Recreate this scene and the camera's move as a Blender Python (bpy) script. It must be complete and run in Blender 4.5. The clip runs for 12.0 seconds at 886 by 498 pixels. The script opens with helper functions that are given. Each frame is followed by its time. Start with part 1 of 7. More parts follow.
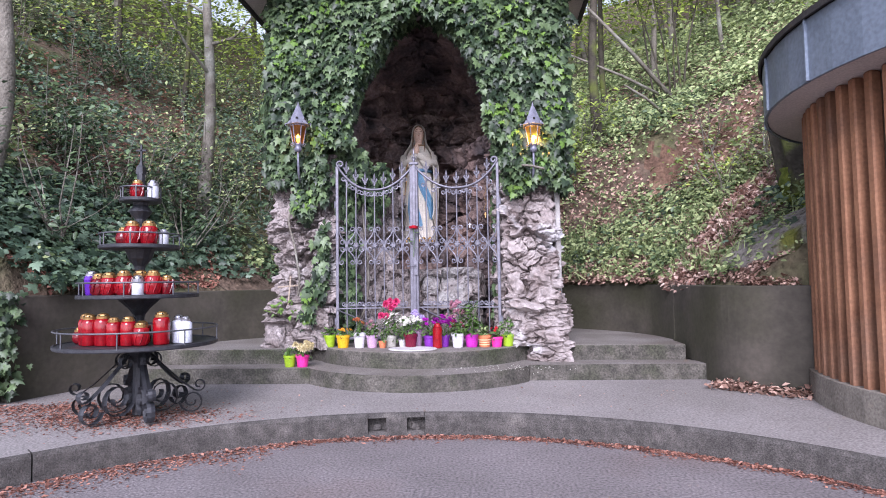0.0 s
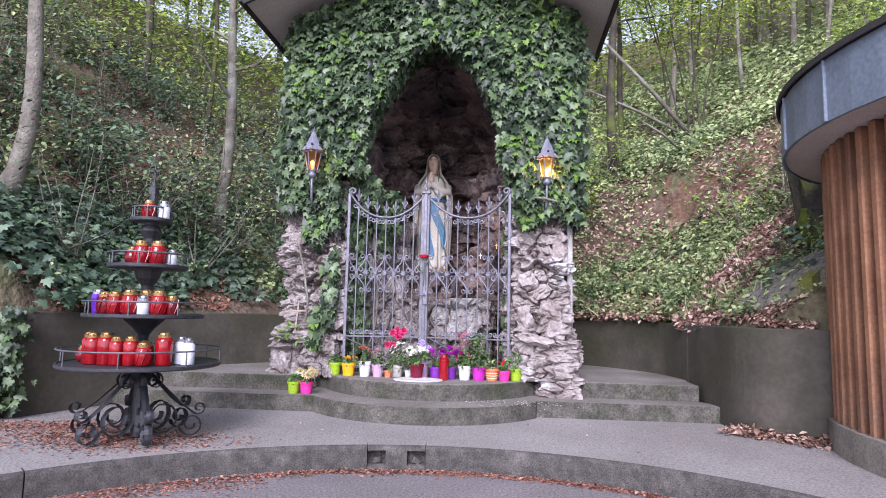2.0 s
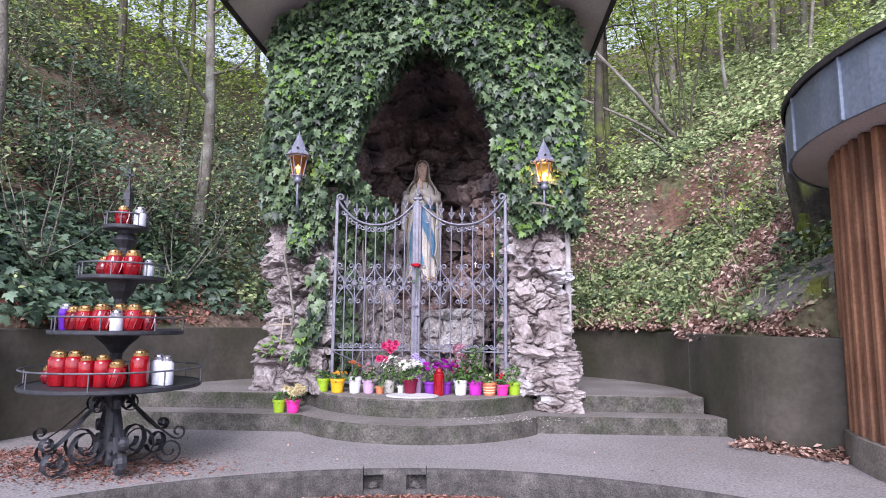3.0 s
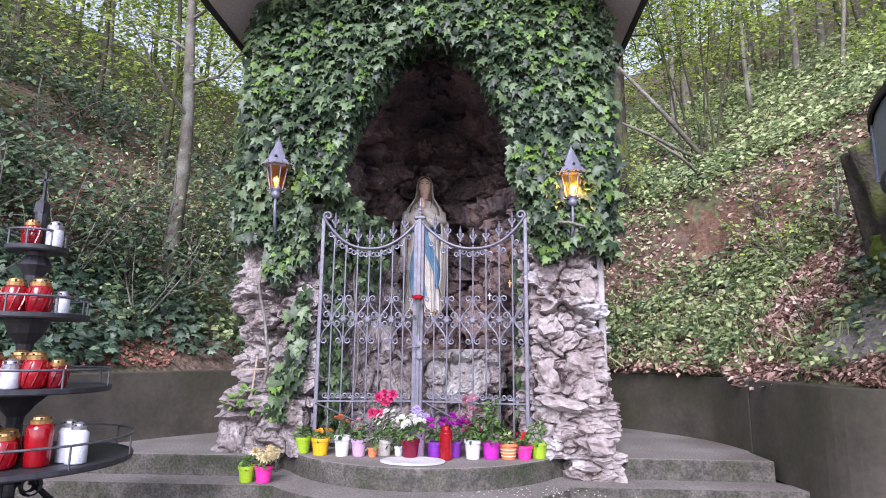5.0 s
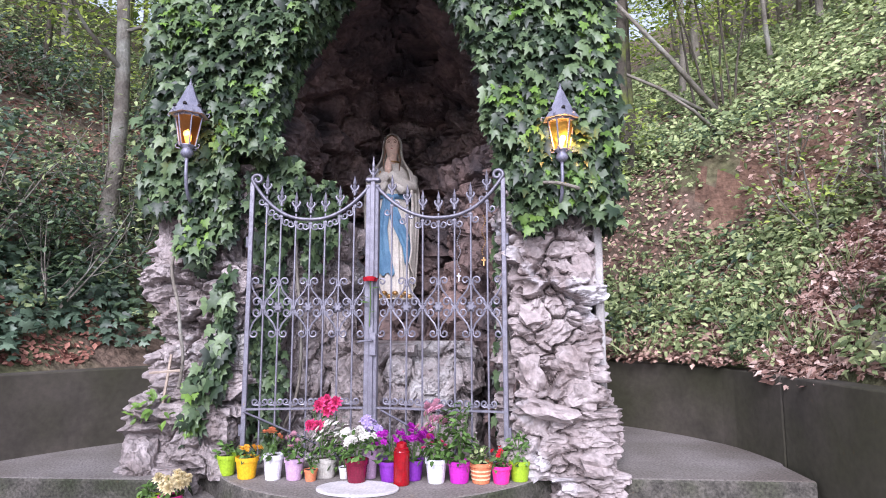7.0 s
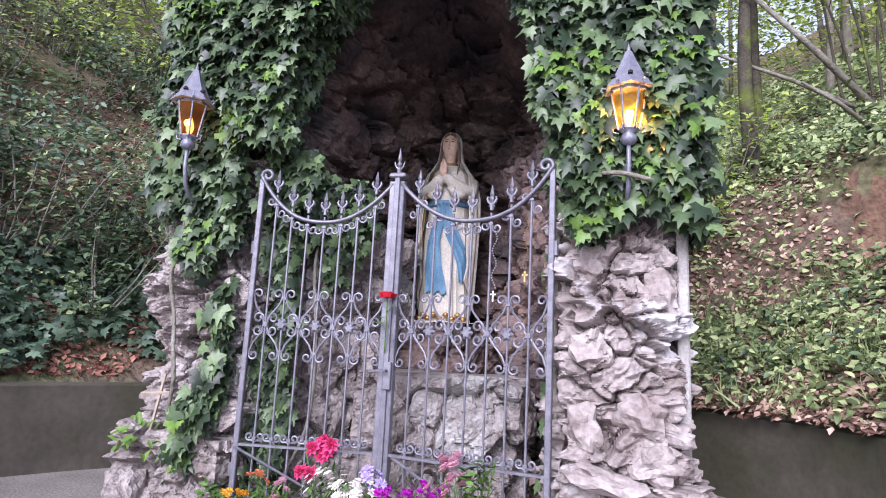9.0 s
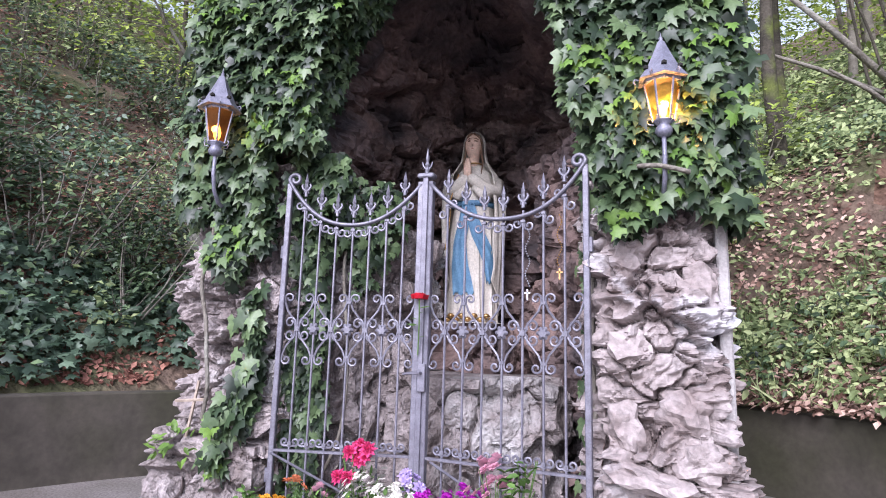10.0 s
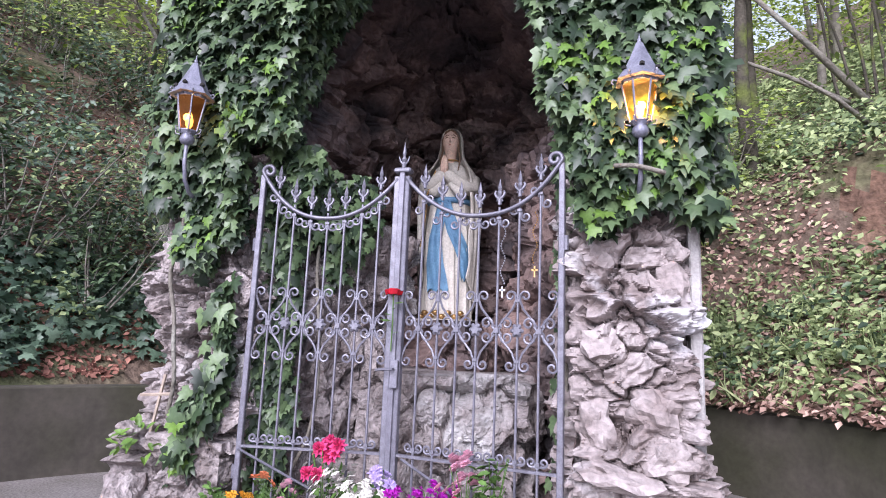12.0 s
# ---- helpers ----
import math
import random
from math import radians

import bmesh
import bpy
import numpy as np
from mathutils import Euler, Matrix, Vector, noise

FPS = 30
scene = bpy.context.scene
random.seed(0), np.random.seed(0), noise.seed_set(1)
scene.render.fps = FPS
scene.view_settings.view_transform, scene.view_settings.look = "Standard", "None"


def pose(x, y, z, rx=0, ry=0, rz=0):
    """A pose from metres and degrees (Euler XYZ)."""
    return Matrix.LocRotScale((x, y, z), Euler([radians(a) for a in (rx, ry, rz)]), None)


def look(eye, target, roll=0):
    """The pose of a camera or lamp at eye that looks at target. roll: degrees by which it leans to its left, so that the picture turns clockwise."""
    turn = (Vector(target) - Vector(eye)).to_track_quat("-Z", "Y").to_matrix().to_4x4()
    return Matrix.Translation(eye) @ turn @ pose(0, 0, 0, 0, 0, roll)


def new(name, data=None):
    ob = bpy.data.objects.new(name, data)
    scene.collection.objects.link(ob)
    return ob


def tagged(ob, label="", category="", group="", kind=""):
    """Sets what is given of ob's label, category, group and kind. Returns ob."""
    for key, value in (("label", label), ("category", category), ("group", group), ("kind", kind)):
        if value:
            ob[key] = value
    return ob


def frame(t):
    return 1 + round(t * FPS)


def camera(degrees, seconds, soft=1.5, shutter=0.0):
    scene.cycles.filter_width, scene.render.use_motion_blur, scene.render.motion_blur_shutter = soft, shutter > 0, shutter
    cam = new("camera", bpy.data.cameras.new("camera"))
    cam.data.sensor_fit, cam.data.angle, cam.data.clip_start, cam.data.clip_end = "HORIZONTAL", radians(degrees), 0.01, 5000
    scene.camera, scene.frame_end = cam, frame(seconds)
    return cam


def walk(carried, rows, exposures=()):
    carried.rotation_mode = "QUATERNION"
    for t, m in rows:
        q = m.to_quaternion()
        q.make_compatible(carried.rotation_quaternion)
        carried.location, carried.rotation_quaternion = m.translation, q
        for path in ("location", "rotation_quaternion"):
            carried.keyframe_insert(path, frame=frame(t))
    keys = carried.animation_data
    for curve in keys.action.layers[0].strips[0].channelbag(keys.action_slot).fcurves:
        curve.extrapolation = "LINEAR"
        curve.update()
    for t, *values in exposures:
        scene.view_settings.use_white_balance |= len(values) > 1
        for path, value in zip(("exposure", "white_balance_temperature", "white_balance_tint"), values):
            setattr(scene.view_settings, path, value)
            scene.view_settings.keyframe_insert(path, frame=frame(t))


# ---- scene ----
# camera and its walk
cam = camera(73.8, 12.0, soft=1.0)
METRES, EYE, TILT, LEAN, TURN, SIDE = 4.0, 1.25, -1.72, -0.3, 4.5, 0.84
ROWS = [
    (0.0, 0.0, 0.0, 0.0, 0.09, 4.79, 1.12),
    (0.5, -0.0048, 0.0026, 0.0002, 0.04, 5.34, 1.13),
    (1.0, -0.004, 0.0024, 0.0012, 0.02, 6.14, 0.21),
    (1.5, -0.0003, 0.0019, 0.0022, 0.13, 6.9, -0.01),
    (2.0, 0.0175, 0.0135, 0.0019, 1.46, 7.68, -1.02),
    (2.5, -0.0059, 0.0334, 0.0042, 2.75, 7.65, -1.69),
    (3.0, -0.0261, 0.0878, 0.0067, -0.61, 8.69, -0.28),
    (5.0, -0.0388, 0.3598, 0.045, -0.56, 11.59, -0.26),
    (5.5, -0.0129, 0.4298, 0.0647, -1.41, 8.51, -1.73),
    (6.0, 0.0054, 0.478, 0.0846, 0.01, 7.68, -0.82),
    (6.5, 0.0181, 0.5500, 0.0916, -0.31, 8.53, 0.22),
    (8.5, 0.1665, 0.8147, 0.0995, 5.78, 9.37, -0.33),
    (9.0, 0.1764, 0.8556, 0.1092, 11.31, 11.13, -2.9),
    (9.5, 0.1639, 0.8617, 0.1063, 13.44, 11.45, -1.35),
    (10.0, 0.1507, 0.8607, 0.1061, 13.03, 11.31, -1.69),
    (10.5, 0.1443, 0.8615, 0.1054, 12.5, 11.1, -2.15),
    (11.0, 0.1422, 0.8654, 0.1043, 11.15, 11.27, -2.6),
    (11.5, 0.1432, 0.8663, 0.1032, 10.41, 11.34, -2.54),
    (12.0, 0.1487, 0.867, 0.104, 10.41, 11.22, -2.36),
]

walk(cam, [(t, pose(SIDE, 0, EYE, TILT, LEAN, TURN) @ pose(METRES * x, METRES * y, METRES * z, 90 + pitch, roll, yaw)) for t, x, y, z, yaw, pitch, roll in ROWS],
     exposures=[(0.0, 1.12, 5850, 23), (5.0, 1.14, 5850, 23), (9.0, 1.23, 5850, 23), (12.0, 1.23, 5850, 23)])

# world and daylight: overcast, soft light from above
world = bpy.data.worlds.new("world")
scene.world = world
world.use_nodes = True
wn = world.node_tree.nodes
sky = wn.new("ShaderNodeTexSky")
sky.sky_type, sky.sun_disc = "NISHITA", False
sky.sun_elevation, sky.sun_rotation = radians(36.5), radians(184.8)
sky.air_density, sky.dust_density = 1.0, 1.0
cloud = wn.new("ShaderNodeHueSaturation")
cloud.inputs["Saturation"].default_value, cloud.inputs["Value"].default_value = 0.40, 1.0
world.node_tree.links.new(sky.outputs[0], cloud.inputs["Color"])
world.node_tree.links.new(cloud.outputs[0], wn["Background"].inputs[0])
wn["Background"].inputs[1].default_value = 0.15
sun_data = bpy.data.lights.new("sun", "SUN")
sun_data.energy, sun_data.angle, sun_data.color = 2.15, radians(32), (1.0, 0.97, 0.94)
sun = new("sun", sun_data)
sun.matrix_world = look((-1.0, -12, 8.9), (0, 0, 0))

# ---- materials ----


def mat(name, c1, c2=None, rough=0.8, metal=0.0, scale=6.0, fine=40.0, bump=0.3, blotch=None, blotch_at=(0.5, 0.62), island=0.0, spec=0.3, translucent=0.0, c3=None, depth=0.01, obj_random=0.0, speck=0.22):
    """Noise-mixed principled material: two colours at one scale, fine grain bump, blotches of a third colour."""
    m = bpy.data.materials.new(name)
    m.use_nodes = True
    nt = m.node_tree
    n, l = nt.nodes, nt.links
    b = n["Principled BSDF"]
    b.inputs["Roughness"].default_value, b.inputs["Metallic"].default_value = rough, metal
    b.inputs["Specular IOR Level"].default_value = spec
    geo = n.new("ShaderNodeNewGeometry")
    pos = geo.outputs["Position"]

    def nz(sc, detail=4.0):
        t = n.new("ShaderNodeTexNoise")
        t.inputs["Scale"].default_value, t.inputs["Detail"].default_value = sc, detail
        l.new(pos, t.inputs["Vector"])
        return t.outputs["Fac"]

    def mix(fac, a, c):
        x = n.new("ShaderNodeMix")
        x.data_type = "RGBA"
        l.new(fac, x.inputs[0])
        for k, s in ((6, a), (7, c)):
            if isinstance(s, tuple):
                x.inputs[k].default_value = (*s, 1)
            else:
                l.new(s, x.inputs[k])
        return x.outputs[2]

    def ramp(fac, a, c):
        r = n.new("ShaderNodeMapRange")
        r.inputs[1].default_value, r.inputs[2].default_value = a, c
        l.new(fac, r.inputs[0])
        return r.outputs[0]
    c2 = c2 or tuple(0.7 * v for v in c1)
    col = mix(ramp(nz(scale), 0.35, 0.65), c1, c2)
    if c3:
        rnd = geo.outputs["Random Per Island"]
        col = mix(ramp(rnd, 0.25, 0.95), col, c3)
    if blotch:
        col = mix(ramp(nz(scale * 0.35, 6.0), *blotch_at), col, blotch)
    grain = nz(fine, 5.0)
    col2 = n.new("ShaderNodeHueSaturation")
    l.new(col, col2.inputs["Color"])
    v = n.new("ShaderNodeMapRange")
    v.inputs[1].default_value, v.inputs[2].default_value, v.inputs[3].default_value, v.inputs[4].default_value = 0.25, 0.75, 1 - speck, 1 + speck
    l.new(grain, v.inputs[0])
    val = v.outputs[0]
    for amount, source in ((island, geo.outputs["Random Per Island"]), (obj_random, None)):
        if amount:
            if source is None:
                source = n.new("ShaderNodeObjectInfo").outputs["Random"]
            r = n.new("ShaderNodeMapRange")
            r.inputs[3].default_value, r.inputs[4].default_value = 1 - amount, 1 + amount
            l.new(source, r.inputs[0])
            q = n.new("ShaderNodeMath")
            q.operation = "MULTIPLY"
            l.new(val, q.inputs[0]), l.new(r.outputs[0], q.inputs[1])
            val = q.outputs[0]
    l.new(val, col2.inputs["Value"])
    l.new(col2.outputs[0], b.inputs["Base Color"])
    if bump:
        bp = n.new("ShaderNodeBump")
        bp.inputs["Strength"].default_value, bp.inputs["Distance"].default_value = bump, depth
        l.new(grain, bp.inputs["Height"])
        l.new(bp.outputs[0], b.inputs["Normal"])
    if translucent:
        tr = n.new("ShaderNodeBsdfTranslucent")
        l.new(col2.outputs[0], tr.inputs["Color"])
        ms = n.new("ShaderNodeMixShader")
        ms.inputs[0].default_value = translucent
        l.new(b.outputs[0], ms.inputs[1]), l.new(tr.outputs[0], ms.inputs[2])
        l.new(ms.outputs[0], n["Material Output"].inputs[0])
    return m


M_ASPHALT = mat("asphalt", (0.20, 0.178, 0.182), (0.16, 0.143, 0.145), 0.9, scale=1.5, fine=55, bump=1.0, blotch=(0.17, 0.12, 0.11), blotch_at=(0.5, 0.75), speck=0.6)
M_PAVE = mat("pavement_concrete", (0.275, 0.252, 0.246), (0.225, 0.206, 0.20), 0.88, scale=1.2, fine=60, bump=0.8, blotch=(0.16, 0.145, 0.13), blotch_at=(0.52, 0.78), speck=0.5)
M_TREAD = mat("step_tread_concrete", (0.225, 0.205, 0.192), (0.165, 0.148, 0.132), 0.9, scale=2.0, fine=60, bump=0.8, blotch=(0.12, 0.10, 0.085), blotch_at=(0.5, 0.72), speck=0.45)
# risers: mossy concrete, with the upright faces' shade put into the colour
M_RISERSHADE = mat("shaded_mossy_riser_concrete", (0.125, 0.115, 0.10), (0.062, 0.058, 0.05), 0.9, scale=8, fine=55, bump=1.0, blotch=(0.045, 0.05, 0.03), blotch_at=(0.48, 0.7), speck=0.55)
# mottled kerb concrete, darkened in colour for the shade on its face
M_KERBSHADE = mat("shaded_kerb_concrete", (0.095, 0.087, 0.082), (0.058, 0.053, 0.050), 0.92, scale=14, fine=110, bump=1.0, blotch=(0.14, 0.127, 0.118), blotch_at=(0.56, 0.72), speck=0.6)
M_WALL = mat("wall_concrete", (0.092, 0.080, 0.066), (0.050, 0.045, 0.036), 0.92, scale=2.2, fine=22, bump=0.4, blotch=(0.047, 0.046, 0.028), blotch_at=(0.5, 0.66), speck=0.16)
M_PALE = mat("pale_render", (0.45, 0.43, 0.42), (0.33, 0.31, 0.30), 0.85, scale=6, fine=70, bump=0.4)
M_ROCK = mat("limestone_rock", (0.38, 0.335, 0.325), (0.21, 0.17, 0.16), 0.85, scale=4, fine=30, bump=0.7, blotch=(0.62, 0.61, 0.63), blotch_at=(0.56, 0.65), island=0.1, depth=0.02, speck=0.3)
M_ROCKGREY = mat("grey_pink_rock", (0.38, 0.335, 0.325), (0.21, 0.175, 0.165), 0.88, scale=5, fine=35, bump=1.0, blotch=(0.50, 0.485, 0.475), blotch_at=(0.58, 0.72), island=0.1, depth=0.03, speck=0.35)
# reddish rock; near-black second tone paints in the unlit depth of the niche
M_NICHESHADE = mat("shaded_niche_rock", (0.225, 0.155, 0.137), (0.065, 0.055, 0.058), 0.9, scale=2.0, fine=25, bump=0.6, blotch=(0.36, 0.28, 0.25), blotch_at=(0.60, 0.72), depth=0.03, island=0.1, speck=0.3)
M_MORTAR = mat("mortar", (0.24, 0.215, 0.20), (0.15, 0.13, 0.12), 0.95, scale=8, fine=60, bump=0.8, depth=0.02)
M_IRON = mat("grey_painted_iron", (0.20, 0.195, 0.23), (0.14, 0.135, 0.165), 0.42, metal=0.3, scale=20, fine=120, bump=0.2, spec=0.5)
M_BLACKIRON = mat("black_iron", (0.045, 0.047, 0.055), (0.03, 0.03, 0.036), 0.5, metal=0.3, scale=18, fine=120, bump=0.2, spec=0.5)
M_RAIL = mat("stand_rail_iron", (0.11, 0.115, 0.13), (0.08, 0.08, 0.09), 0.5, metal=0.3, scale=18, fine=120, bump=0.2)
M_LAMPMETAL = mat("lantern_metal", (0.25, 0.25, 0.31), (0.17, 0.17, 0.22), 0.42, metal=0.25, scale=14, fine=90, bump=0.3, spec=0.5)
M_IVY = mat("ivy_leaf", (0.048, 0.086, 0.038), (0.028, 0.056, 0.027), 0.44, scale=3, fine=50, bump=0.1, island=0.7, spec=0.5, translucent=0.15, c3=(0.085, 0.125, 0.055))
M_IVYYOUNG = mat("young_ivy_leaf", (0.16, 0.27, 0.05), (0.11, 0.21, 0.04), 0.45, scale=3, fine=50, bump=0.1, island=0.3, spec=0.4, translucent=0.25)
M_HERB = mat("herb_leaf", (0.235, 0.31, 0.125), (0.15, 0.215, 0.085), 0.55, scale=0.8, fine=20, bump=0, island=0.6, translucent=0.3, c3=(0.36, 0.41, 0.20))
M_DARKLEAF = mat("dark_leaf", (0.048, 0.088, 0.040), (0.030, 0.060, 0.029), 0.45, scale=0.8, fine=20, bump=0, island=0.6, spec=0.5, translucent=0.2, c3=(0.10, 0.15, 0.07))
M_CANOPY = mat("tree_leaf", (0.25, 0.34, 0.065), (0.17, 0.26, 0.05), 0.55, scale=0.7, fine=20, bump=0, island=0.5, translucent=0.45, c3=(0.40, 0.48, 0.11))
M_LITTER = mat("fallen_leaf", (0.28, 0.155, 0.115), (0.18, 0.095, 0.07), 0.75, scale=2, fine=30, bump=0, island=0.55, c3=(0.42, 0.29, 0.235))
M_LITTERPALE = mat("dry_pinkish_leaf", (0.42, 0.25, 0.20), (0.28, 0.155, 0.12), 0.75, scale=2, fine=30, bump=0, island=0.5, c3=(0.55, 0.42, 0.36))
M_LITTERRED = mat("red_brown_leaf", (0.22, 0.085, 0.060), (0.14, 0.055, 0.04), 0.8, scale=2, fine=30, bump=0, island=0.6, c3=(0.30, 0.15, 0.11))
M_IVYPALE = mat("bluish_ivy_leaf", (0.068, 0.118, 0.072), (0.042, 0.082, 0.05), 0.45, scale=3, fine=50, bump=0.1, island=0.5, spec=0.5, translucent=0.15, c3=(0.11, 0.16, 0.105))
M_PLINTH = mat("hut_plinth_concrete", (0.26, 0.235, 0.20), (0.19, 0.17, 0.145), 0.9, scale=4, fine=50, bump=0.6, blotch=(0.12, 0.105, 0.085), blotch_at=(0.5, 0.7), speck=0.35)
M_SOIL = mat("forest_soil", (0.15, 0.105, 0.078), (0.09, 0.067, 0.05), 0.95, scale=1.5, fine=12, bump=1.0, blotch=(0.10, 0.12, 0.05), blotch_at=(0.5, 0.65), depth=0.06, speck=0.5)
M_REDSOIL = mat("red_earth", (0.19, 0.112, 0.076), (0.115, 0.068, 0.048), 0.95, scale=3.5, fine=14, bump=1.0, blotch=(0.29, 0.19, 0.13), blotch_at=(0.52, 0.68), depth=0.06, speck=0.5)
M_PAVER = mat("old_paver_concrete", (0.24, 0.22, 0.205), (0.15, 0.135, 0.12), 0.92, scale=6, fine=45, bump=0.7, blotch=(0.15, 0.16, 0.035), blotch_at=(0.5, 0.62), speck=0.4)
M_BARK = mat("bark", (0.24, 0.22, 0.185), (0.13, 0.115, 0.095), 0.92, scale=5, fine=35, bump=0.9, blotch=(0.30, 0.30, 0.26), blotch_at=(0.55, 0.7), depth=0.02)
M_DARKBARK = mat("mossy_bark", (0.075, 0.065, 0.05), (0.045, 0.04, 0.03), 0.95, scale=5, fine=30, bump=1.0, blotch=(0.10, 0.12, 0.03), blotch_at=(0.55, 0.65), depth=0.02)
M_MOSS = mat("moss", (0.16, 0.19, 0.03), (0.09, 0.12, 0.02), 0.95, scale=12, fine=70, bump=1.0, depth=0.02)
M_WOOD = mat("larch_slat", (0.34, 0.17, 0.095), (0.24, 0.115, 0.065), 0.7, scale=3, fine=40, bump=0.2, obj_random=0.22, blotch=(0.20, 0.12, 0.085), blotch_at=(0.55, 0.7))
M_WOODPALE = mat("weathered_batten", (0.36, 0.29, 0.23), (0.27, 0.21, 0.17), 0.8, scale=3, fine=40, bump=0.2)
M_SHEET = mat("zinc_sheet", (0.20, 0.24, 0.30), (0.17, 0.205, 0.26), 0.5, metal=0.2, scale=2, fine=30, bump=0.05, spec=0.5)
M_SOFFIT = mat("soffit_board", (0.55, 0.49, 0.46), (0.47, 0.42, 0.39), 0.8, scale=2, fine=60, bump=0.1)
M_ROOFDARK = mat("roof_edge", (0.05, 0.045, 0.045), (0.03, 0.028, 0.028), 0.8, scale=4, fine=50, bump=0.3)


def plain(name, c, rough=0.5, metal=0.0, spec=0.5, trans=0.0, emit=0.0, ior=1.45, alt=None, sub=0.0):
    m = mat(name, c, alt or tuple(0.85 * v for v in c), rough, metal, scale=12, fine=80, bump=0.05, spec=spec)
    b = m.node_tree.nodes["Principled BSDF"]
    b.inputs["Transmission Weight"].default_value = trans
    b.inputs["IOR"].default_value = ior
    if emit:
        b.inputs["Emission Color"].default_value = (*c, 1)
        b.inputs["Emission Strength"].default_value = emit
    return m


M_RED = plain("red_candle_plastic", (0.30, 0.005, 0.010), 0.15, spec=0.7, alt=(0.20, 0.003, 0.008))
M_DEEPRED = plain("dark_red_glass", (0.15, 0.005, 0.010), 0.15, spec=0.6)
M_PURPLE = plain("purple_glass", (0.10, 0.02, 0.32), 0.2)
M_WHITEC = plain("frosted_candle", (0.62, 0.64, 0.72), 0.4)
M_GOLD = plain("gold_lid", (0.50, 0.30, 0.12), 0.35, metal=0.8)
M_SILVER = plain("silver_lid", (0.5, 0.5, 0.55), 0.35, metal=0.8)
M_AMBER = plain("amber_glass", (0.95, 0.50, 0.10), 0.3, trans=0.85, ior=1.1)
M_AMBERDIM = plain("brown_amber_glass", (0.30, 0.13, 0.035), 0.3, trans=0.8, ior=1.1)
M_FLAME = plain("lit_bulb", (1.0, 0.46, 0.09), 0.5, emit=12.0)
M_FLAMEDIM = plain("dim_bulb", (1.0, 0.52, 0.12), 0.5, emit=5.0)
M_ROBE = mat("painted_plaster_robe", (0.60, 0.56, 0.50), (0.50, 0.46, 0.40), 0.6, scale=7, fine=60, bump=0.15)
M_SASH = mat("painted_blue_sash", (0.13, 0.26, 0.39), (0.09, 0.19, 0.31), 0.55, scale=9, fine=60, bump=0.1)
M_FLESH = mat("painted_flesh", (0.72, 0.52, 0.41), (0.64, 0.45, 0.35), 0.6, scale=12, fine=60, bump=0.05)
M_STONE = mat("white_stone_slab", (0.58, 0.56, 0.56), (0.46, 0.44, 0.44), 0.7, scale=8, fine=60, bump=0.2)
M_POTSOIL = mat("potting_soil", (0.05, 0.035, 0.025), None, 0.95, fine=60)
M_STEM = mat("green_stem", (0.07, 0.14, 0.03), (0.05, 0.10, 0.025), 0.6, island=0.3, translucent=0.15, c3=(0.11, 0.2, 0.05))
# near-black colour for the shade inside lid holes and lantern vents
M_HOLESHADE = mat("painted_hole_shade", (0.03, 0.028, 0.026), None, 0.95)


def petal_mat(name, c):
    return mat(name, c, tuple(0.8 * v for v in c), 0.6, scale=20, fine=80, bump=0, island=0.25, translucent=0.25)


P_WHITE, P_PINK, P_MAG = petal_mat("white_petal", (0.75, 0.73, 0.66)), petal_mat("pink_petal", (0.72, 0.07, 0.22)), petal_mat("magenta_petal", (0.42, 0.02, 0.40))
P_RED, P_PALEP, P_CREAM = petal_mat("red_petal", (0.60, 0.02, 0.04)), petal_mat("pale_pink_petal", (0.70, 0.36, 0.46)), petal_mat("cream_petal", (0.78, 0.68, 0.42))
P_YEL, P_LILAC, P_ORANGE = petal_mat("yellow_petal", (0.80, 0.42, 0.04)), petal_mat("lilac_petal", (0.50, 0.40, 0.68)), petal_mat("orange_petal", (0.75, 0.25, 0.12))

# ---- mesh helpers ----
rng = np.random.default_rng(7)


